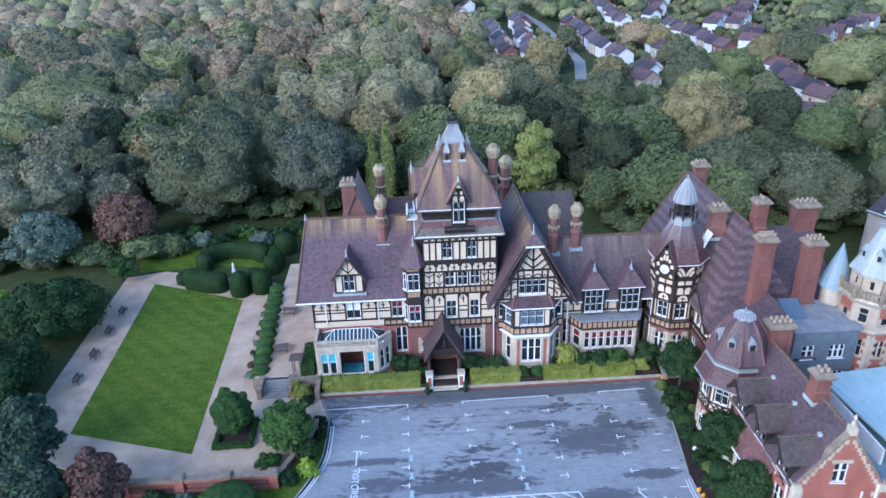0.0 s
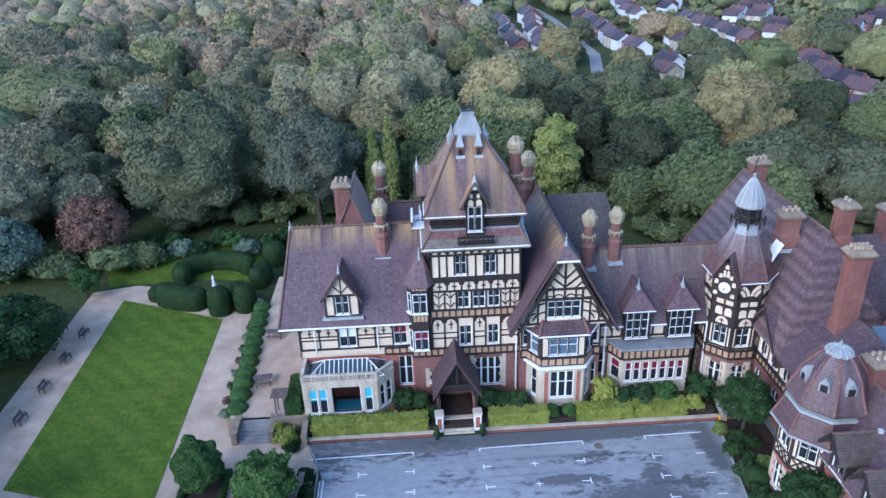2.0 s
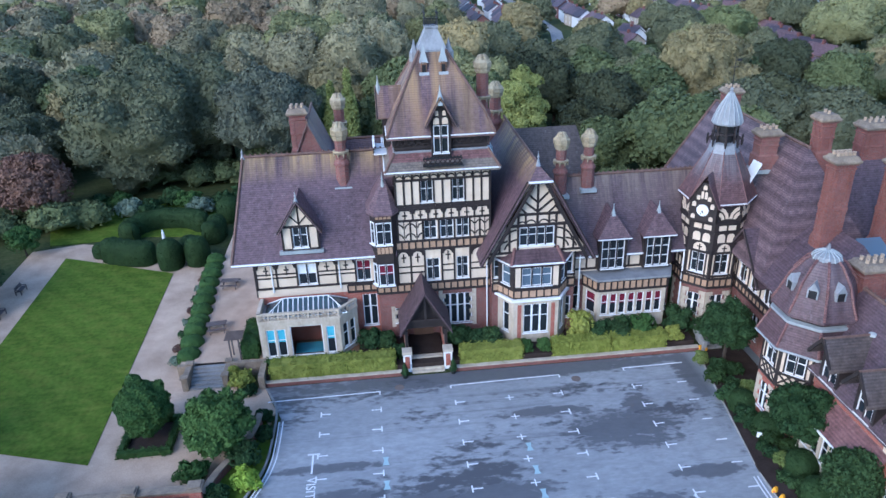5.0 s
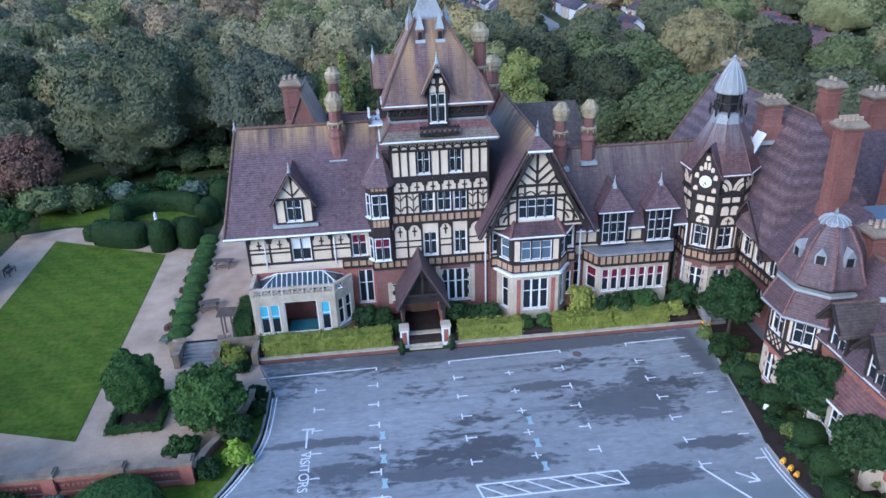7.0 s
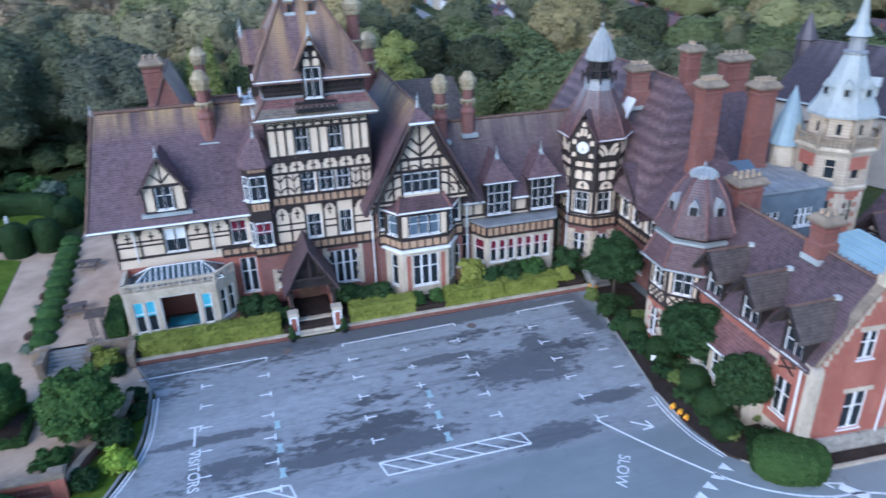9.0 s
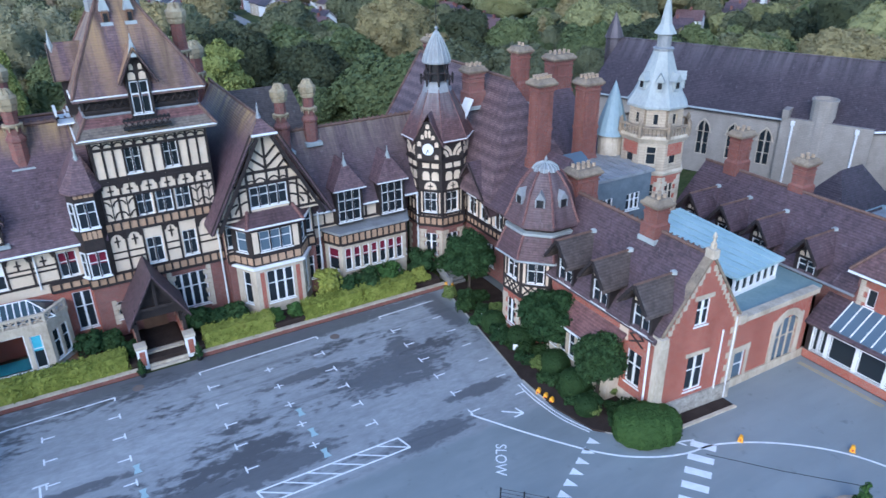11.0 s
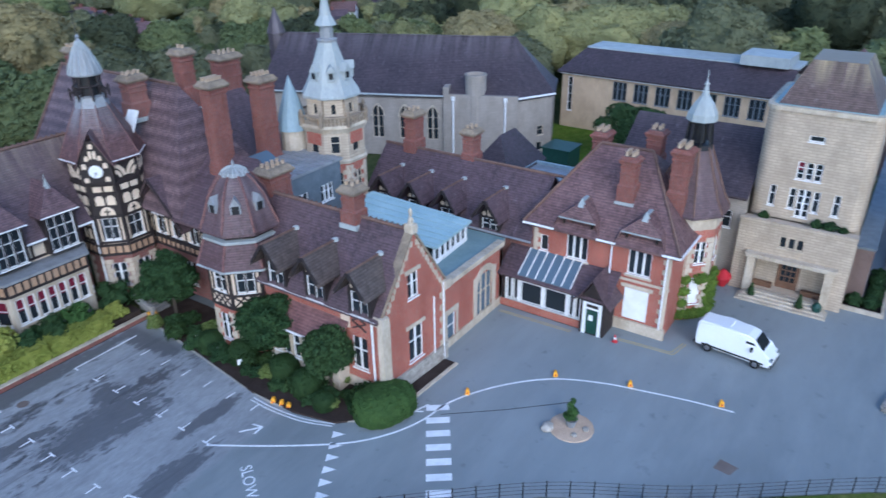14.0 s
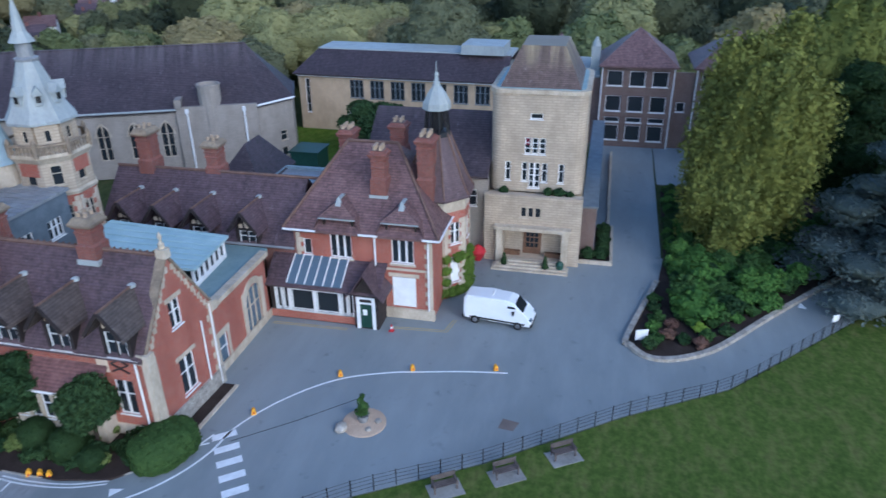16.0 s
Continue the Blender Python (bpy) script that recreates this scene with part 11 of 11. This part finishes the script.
for j, (x, y, r, h) in enumerate(((27.0, 46.6, 1.05, 1.9), (26.5, 44.6, 0.8, 1.2), (27.6, 49.4, 1.1, 1.6), (27.5, 53.6, 1.1, 1.5), (27.0, 56.6, 1.0, 1.5))):
    yew("bed_dome", "dark rounded clipped evergreen in the bed", "shrub", [(x, y)], r, h, "yew", 140 + j, "domes below the east wing", 0.1, 40, 0.11)


def marker(x, y, s=0.75, group="yellow lane markers"):
    e = thing("lane_marker", "small yellow plastic lane marker with red reflector", "traffic marker", (x, y, 0), group)
    bm = bmesh.new()
    prism(bm, [(-0.22 * s, 0), (0.22 * s, 0), (0.16 * s, 0.5 * s), (0.08 * s, 0.62 * s), (-0.08 * s, 0.62 * s), (-0.16 * s, 0.5 * s)], -0.12, 0.12, pose(0, 0, 0, 90, 0, 0))
    k = pose(x, y, 0, 0, 0, -60)
    part("body", bm, M["yellow"], e, "", k)
    bm = bmesh.new()
    box(bm, -0.07 * s, 0.07 * s, -0.14, -0.12, 0.15 * s, 0.3 * s)
    part("reflector", bm, M["red_paint"], e, "red reflector", k)


for x, y in ((33.0, 37.3), (38.2, 33.1), (39.95, 28.2), (41.2, 22.3), (24.95, 47.9), (25.05, 47.2), (25.1, 46.6), (27.3, 64.9), (27.7, 64.6)):
    marker(x, y)
for x, y in ((26.9, 57.8), (26.6, 55.2), (26.4, 52.6)):
    e = thing("bed_sign", "small white sign on a post in the bed", "sign", (x, y, 0.1), "small white signs")
    bm = bmesh.new()
    box(bm, -0.03, 0.03, -0.03, 0.03, 0.1, 0.8)
    part("post", bm, M["iron"], e, "", pose(x, y, 0, 0, 0, -30))
    bm = bmesh.new()
    box(bm, -0.3, 0.3, -0.05, -0.03, 0.55, 1.0)
    part("board", bm, M["white"], e, "blank white board", pose(x, y, 0, 0, 0, -30))

# ---- forecourt: planter, van, fence, bins ----
bm = bmesh.new()
lathe(bm, 33.7, 29.8, [(1.45, 0.0), (1.45, 0.05), (1.35, 0.07)], 28)
lone("planter_island", bm, M["gravel"], "round pale gravel island in the drive", "traffic island", kind="structure")
e = thing("topiary_pot", "spiral-clipped conifer in a grey pot", "potted plant", (33.8, 29.9, 0.06))
bm = bmesh.new()
lathe(bm, 33.8, 29.9, [(0.28, 0.06), (0.4, 0.55), (0.44, 0.62), (0.38, 0.62), (0.36, 0.55)], 12)
part("pot", bm, M["lead"], e, "grey pot")
shared("crown", leafy_mesh("crown", [(5, [((33.8 + 0.08 * math.sin(k * 2), 29.9 + 0.08 * math.cos(k * 2), 0.8 + 0.3 * k), (0.45 - 0.07 * k, 0.45 - 0.07 * k, 0.2)) for k in range(5)], 500, 0.08)], M["hedge"]), e, I4)
for x, y, r in ((32.8, 31.1, 0.42), (33.0, 29.3, 0.2), (33.9, 28.9, 0.22)):
    bm = bmesh.new()
    bmesh.ops.create_icosphere(bm, subdivisions=2, radius=r)
    for v in bm.verts:
        v.co *= 1 + 0.25 * noise.noise(v.co * 3 + Vector((x, y, 0)))
        v.co = Vector((v.co.x * 1.2 + x, v.co.y + y, max(v.co.z * 0.6, -r * 0.3) + r * 0.3 + (0.06 if r < 0.4 else 0.0)))
    lone("boulder", bm, M["rubble"], "pale rough boulder beside the planter", "boulder", "boulders")

vn = thing("van", "white high-roofed panel van parked on the forecourt", "van", (48.0, 23.1, 0))
V = pose(48.0, 23.1, 0, 0, 0, 174)
prof = [(-2.75, 0.45), (-2.8, 1.5), (-2.74, 2.12), (-2.55, 2.34), (-0.8, 2.42), (0.9, 2.38), (1.4, 2.22), (2.15, 1.4), (2.62, 1.14), (2.82, 0.85), (2.84, 0.4), (2.4, 0.32), (-2.6, 0.38)]
bm = bmesh.new()
left, right = [bm.verts.new((-1.0 + (0.12 if z > 1.3 else 0.0), y, z)) for y, z in prof], [bm.verts.new((1.0 - (0.12 if z > 1.3 else 0.0), y, z)) for y, z in prof]
bm.faces.new(left), bm.faces.new(right[::-1])
for i in range(len(prof)):
    j = (i + 1) % len(prof)
    bm.faces.new((left[i], left[j], right[j], right[i]))
bmesh.ops.bevel(bm, geom=[ed for ed in bm.edges if abs(ed.verts[0].co.x - ed.verts[1].co.x) < 0.2], offset=0.13, segments=3, affect="EDGES")
part("body", bm, M["van"], vn, "white body", V)
bm = bmesh.new()
slab(bm, [(-0.74, 1.46, 2.16), (0.74, 1.46, 2.16), (0.84, 2.1, 1.46), (-0.84, 2.1, 1.46)], -0.05)
part("windscreen", bm, M["glass"], vn, "dark windscreen", V)
for s in (-1, 1):
    bm = bmesh.new()
    prism(bm, [(0.85, 1.42), (1.85, 1.42), (1.42, 1.98), (0.85, 1.98)], 0, 0.03, Matrix.Translation((s * 0.895 + (0.0 if s > 0 else -0.02), 0, 0)) @ Matrix(((0, 0, 1, 0), (1, 0, 0, 0), (0, 1, 0, 0), (0, 0, 0, 1))))
    part("side_window", bm, M["glass"], vn, "dark side window", V)
    bm = bmesh.new()
    box(bm, *sorted((s * 0.985, s * 1.015)), -2.2, 2.3, 0.5, 0.64)
    part("rubbing_strip", bm, M["rubber"], vn, "black rubbing strip", V)
    bm = bmesh.new()
    box(bm, *sorted((s * 1.0, s * 1.22)), 1.3, 1.45, 1.35, 1.65)
    part("wing_mirror", bm, M["rubber"], vn, "black mirror", V)
    for y in (-1.75, 1.75):
        bm = bmesh.new()
        lathe(bm, 0, 0, [(0.2, -0.11), (0.34, -0.1), (0.36, 0.0), (0.34, 0.1), (0.2, 0.11)], 18)
        wh = part("wheel", bm, M["rubber"], vn, "black tyre", V @ Matrix.Translation((s * 0.93, y, 0.36)) @ pose(0, 0, 0, 0, 90, 0))
        bm = bmesh.new()
        lathe(bm, 0, 0, [(0.2, -0.12), (0.2, 0.12), (0.05, 0.13)], 12)
        part("rim", bm, M["metal"], wh, "grey rim", V @ Matrix.Translation((s * 0.93, y, 0.36)) @ pose(0, 0, 0, 0, 90, 0))
    bm = bmesh.new()
    box(bm, *sorted((s * 0.58, s * 0.88)), 2.62, 2.8, 0.85, 1.05)
    part("headlight", bm, M["glass_blue"], vn, "clear headlight", V)
bm = bmesh.new()
box(bm, -0.9, 0.9, 2.7, 2.84, 0.36, 0.62), box(bm, -0.95, 0.95, -2.84, -2.7, 0.4, 0.6)
part("bumper", bm, M["rubber"], vn, "dark bumper", V)
bm = bmesh.new()
tube(bm, (-0.5, -0.5, 2.42), (0.3, -0.5, 2.42), 0.07, 6)
part("roof_vent", bm, M["white"], vn, "white roof vent", V)

fpts = smooth([(16.85, 40.75), (18.9, 38.65), (21.1, 36.0), (27.2, 28.85), (31.6, 21.6), (37.8, 13.3), (42.3, 6.1), (47.5, 1.0), (53, -4.2)], 10)
acc, posts_at = 0.0, [fpts[0]]
for a, b in zip(fpts, fpts[1:]):
    d = math.hypot(b[0] - a[0], b[1] - a[1])
    while acc + d >= 1.35 * len(posts_at):
        f = (1.35 * len(posts_at) - acc) / d
        posts_at.append((a[0] + (b[0] - a[0]) * f, a[1] + (b[1] - a[1]) * f))
    acc += d
fe = thing("estate_fence", "black iron estate fence with four rails along the drive", "fence", (31, 22, 0))
for i, (x, y) in enumerate(posts_at):
    bar("post", fe, Matrix.Translation((x - 0.03, y - 0.03, 0)), 0, 0.06, 0, 0.06, 0, 1.2, "iron")
    if i:
        for z in (0.3, 0.58, 0.86, 1.12):
            bm = bmesh.new()
            tube(bm, (*posts_at[i - 1], z), (x, y, z), 0.018, 4)
            part("rail", bm, M["iron"], fe)
for x, y, mt, nm, lb in ((57.4, 19.0, "green_paint", "bin", "dark green bin by the steps"), (58.3, 26.7, "red_paint", "parasol", "folded red cover by the wall")):
    bm = bmesh.new()
    lathe(bm, x, y, [(0.32, 0), (0.36, 0.7), (0.38, 0.75), (0.2, 1.0), (0.05, 1.05)] if nm == "bin" else [(0.3, 0), (0.75, 0.9), (0.7, 1.1), (0.1, 1.6)], 12)
    lone(nm, bm, M[mt], lb, nm)
e = thing("traffic_cone", "small orange and white traffic cone by the door", "traffic cone", (44.7, 31.2, 0))
bm = bmesh.new()
box(bm, 44.5, 44.9, 31.0, 31.4, 0, 0.04), lathe(bm, 44.7, 31.2, [(0.15, 0.04), (0.04, 0.65)], 10)
part("cone", bm, M["red_paint"], e)
bm = bmesh.new()
lathe(bm, 44.7, 31.2, [(0.125, 0.25), (0.095, 0.42)], 10)
part("band", bm, M["white"], e, "white band")
e = thing("notice_board", "white notice board on posts in the bed", "sign", (46.9, 12.0, 0))
k = pose(46.9, 12.0, 0, 0, 0, -70)
for s in (-0.4, 0.4):
    bm = bmesh.new()
    box(bm, s - 0.03, s + 0.03, 0, 0.06, 0, 1.2)
    part("post", bm, M["iron"], e, "", k)
bm = bmesh.new()
box(bm, -0.5, 0.5, -0.04, 0.0, 0.35, 1.25)
part("board", bm, M["white"], e, "blank white board", k)
e = thing("road_sign", "small white road sign on the fence", "sign", (51.5, -2.6, 0))
bm = bmesh.new()
box(bm, -0.04, 0.04, 0, 0.06, 0, 1.6)
part("post", bm, M["iron"], e, "", pose(51.5, -2.6, 0, 0, 0, -60))
bm = bmesh.new()
box(bm, -0.3, 0.3, -0.04, 0.0, 1.0, 1.6)
part("board", bm, M["white"], e, "", pose(51.5, -2.6, 0, 0, 0, -60))
for x, y in ((55.4, -1.2), (54.9, -4.0)):
    bm = bmesh.new()
    prism(bm, [(x - 0.5, y - 0.3), (x + 0.5, y), (x - 0.4, y + 0.4)], 0, 0.008)
    lone("give_way_mark", bm, M["line"], "white give-way triangle on the asphalt", "road marking", "give-way triangles")

# bed on the right with shrubs and large trees
bm = bmesh.new()
prism(bm, [(57.0, 10.3), (47.6, 12.9), (46.3, 12.7), (45.1, 11.6), (45.1, 9.9), (46.3, 7.7), (48.2, 5.7), (52.7, 2.0), (57.9, -2.5), (72, -15), (81, -20), (81, 9.0), (62, 9.6)], -0.05, 0.12)
lone("shrub_bed", bm, M["soil"], "dark planted bed beside the drive", "flower bed", kind="structure")
gs = np.random.default_rng(9)
for j in range(104):
    f, g_ = gs.uniform(0.0, 1.0), gs.uniform(0, 1)
    x = 51.4 + 23.4 * f ** 1.2
    y0, y1 = 3.6 - (x - 51) * 0.87, 9.6
    y = y0 + 1.2 + (y1 - y0 - 2.2) * g_
    bush("bed_shrub", "green leafy shrub in the bed by the drive", "shrub", x, y, gs.uniform(0.9, 1.7), gs.uniform(1.1, 2.6), ("hedge", "bed_green", "hedge", "bed_green", "shrub", "bed_green")[j % 6], 200 + j, 0.1, 420, 0.2, 7, "shrubs by the drive")
for j, (x, y, mt) in enumerate(((47.2, 10.9, "hedge"), (48.0, 9.9, "copper"), (47.5, 8.8, "shrub"), (49.2, 7.4, "ivy"), (50.5, 6.4, "hedge"), (49.6, 9.6, "copper"), (51.0, 8.8, "shrub"), (48.9, 11.1, "bed_green"), (50.3, 10.6, "hedge"), (52.0, 10.9, "shrub"), (49.4, 5.6, "shrub"), (51.6, 4.6, "bed_green"), (52.9, 3.2, "hedge"), (48.4, 7.1, "hedge"), (50.2, 8.0, "bed_green"), (46.3, 11.4, "shrub"), (47.3, 7.6, "copper"), (53.4, 10.8, "hedge"))):
    bush("bed_plant", "low rounded plant in the dark bed", "plant", x, y, 0.6, 0.75, mt, 260 + j, 0.1, 260, 0.12, 5, "low plants in the bed")
broad_tree("lime_tree", "very large lime tree turning yellow-green", "tree", 64.8, 3.2, 5.5, 21.8, "autumn", 61, foot=-0.1, leaves=46000, size=0.16, lobes=100, sub=4, boss=(0.1, 0.3), flat=1.0, ragged=1.3)
broad_tree("lime_tree", "very large lime tree turning yellow-green", "tree", 86.0, -7.5, 6.5, 22.0, "autumn", 62, foot=0.03, leaves=9000, size=0.22, lobes=120, sub=4, boss=(0.13, 0.26))
tree("blue_cedar", "large blue-grey cedar with drooping boughs", "tree", 60.5, -12.5, 11.0, 20.0, "cedar", 63, 0.4, 60000, 0.17, 44, boughs=12, cores=200)
tree("dark_conifer", "tall dark conifer behind the lime", "tree", 74.0, -7.0, 6.2, 16.5, "yew", 64, 0.2, 14000, 0.2, 26, 0.3)
tree("dark_evergreen", "dark rounded evergreen before the teaching block", "tree", 86.5, 45.0, 4.8, 7.2, "shrub", 65, 0.8, 4500, 0.26, 16)
for j in range(40):
    a, z = radians(183 + (j % 10) * 11.5), 0.05 + 1.05 * (j // 10)
    if (j // 10) in (1, 2) and 207 < math.degrees(a) < 243:
        continue
    if (j // 10) == 3 and (math.degrees(a) < 200 or j % 3 == 0):
        continue
    bush("ivy", "yellow-green climbing ivy on the lodge", "climber", 52.9 + 2.65 * math.cos(a), 29.2 + 2.65 * math.sin(a), 0.48, 1.15, "ivy_green", 300 + j, z, 260, 0.09, 6, "ivy on the lodge")
for j in range(22):
    x = 57.5 + 1.05 * j
    bush("bed_shrub", "green leafy shrub in the bed by the drive", "shrub", x, 9.3 - 0.03 * (x - 57) + gs.uniform(-0.7, 0.0), gs.uniform(0.6, 1.0), gs.uniform(0.6, 1.2), ("shrub", "bed_green")[j % 2], 400 + j, 0.1, 300, 0.18, 6, "shrubs by the drive")
# planted bed with a pale wall between the tower and the drive
bm = bmesh.new()
prism(bm, [(59.7, 14.55), (68.0, 14.55), (68.0, 16.0), (61.0, 16.0), (61.0, 17.5), (59.7, 17.5)], -0.05, 0.1)
lone("tower_bed", bm, M["soil"], "dark planted bed beside the stone tower", "flower bed", kind="structure")
bm = bmesh.new()
box(bm, 59.45, 59.7, 14.3, 17.4, -0.05, 0.35), box(bm, 59.7, 68.0, 14.3, 14.55, -0.05, 0.35)
lone("tower_bed_wall", bm, M["stone"], "low pale stone wall round the bed", "wall", kind="structure")
bm = bmesh.new()
box(bm, 68.0, 92.0, 14.7, 14.95, -0.05, 0.5)
lone("side_wall", bm, M["stone"], "low pale wall along the drive", "wall", kind="structure")
for x, y in ((60.5, 16.6), (60.6, 15.4), (62.2, 15.3), (63.6, 15.2), (65.2, 15.3), (66.6, 15.2)):
    bush("tower_shrub", "dark shrub beside the stone tower", "shrub", x, y, 0.7, 1.1, "shrub", int(x), 0.1, 400, 0.14, 6, "shrubs by the tower")
for u, r in ((1.6, 0.45), (5.6, 0.5), (6.6, 0.55), (7.6, 0.4)):
    p = F @ Vector((u, 0.85, 6.45))
    bush("balcony_shrub", "dark clipped shrub on the tower balcony", "shrub", p.x, p.y, r, r * 1.7, "shrub", int(u * 9), p.z, 260, 0.1, 5, "shrubs on the balcony")
bm = bmesh.new()
box(bm, 76.5, 80.0, 50.0, 53.5, 0, 3.0), box(bm, 76.3, 80.2, 49.8, 53.7, 3.0, 3.2)
lone("metal_store", bm, M["green_paint"], "dark green metal store by the chapel", "shed")
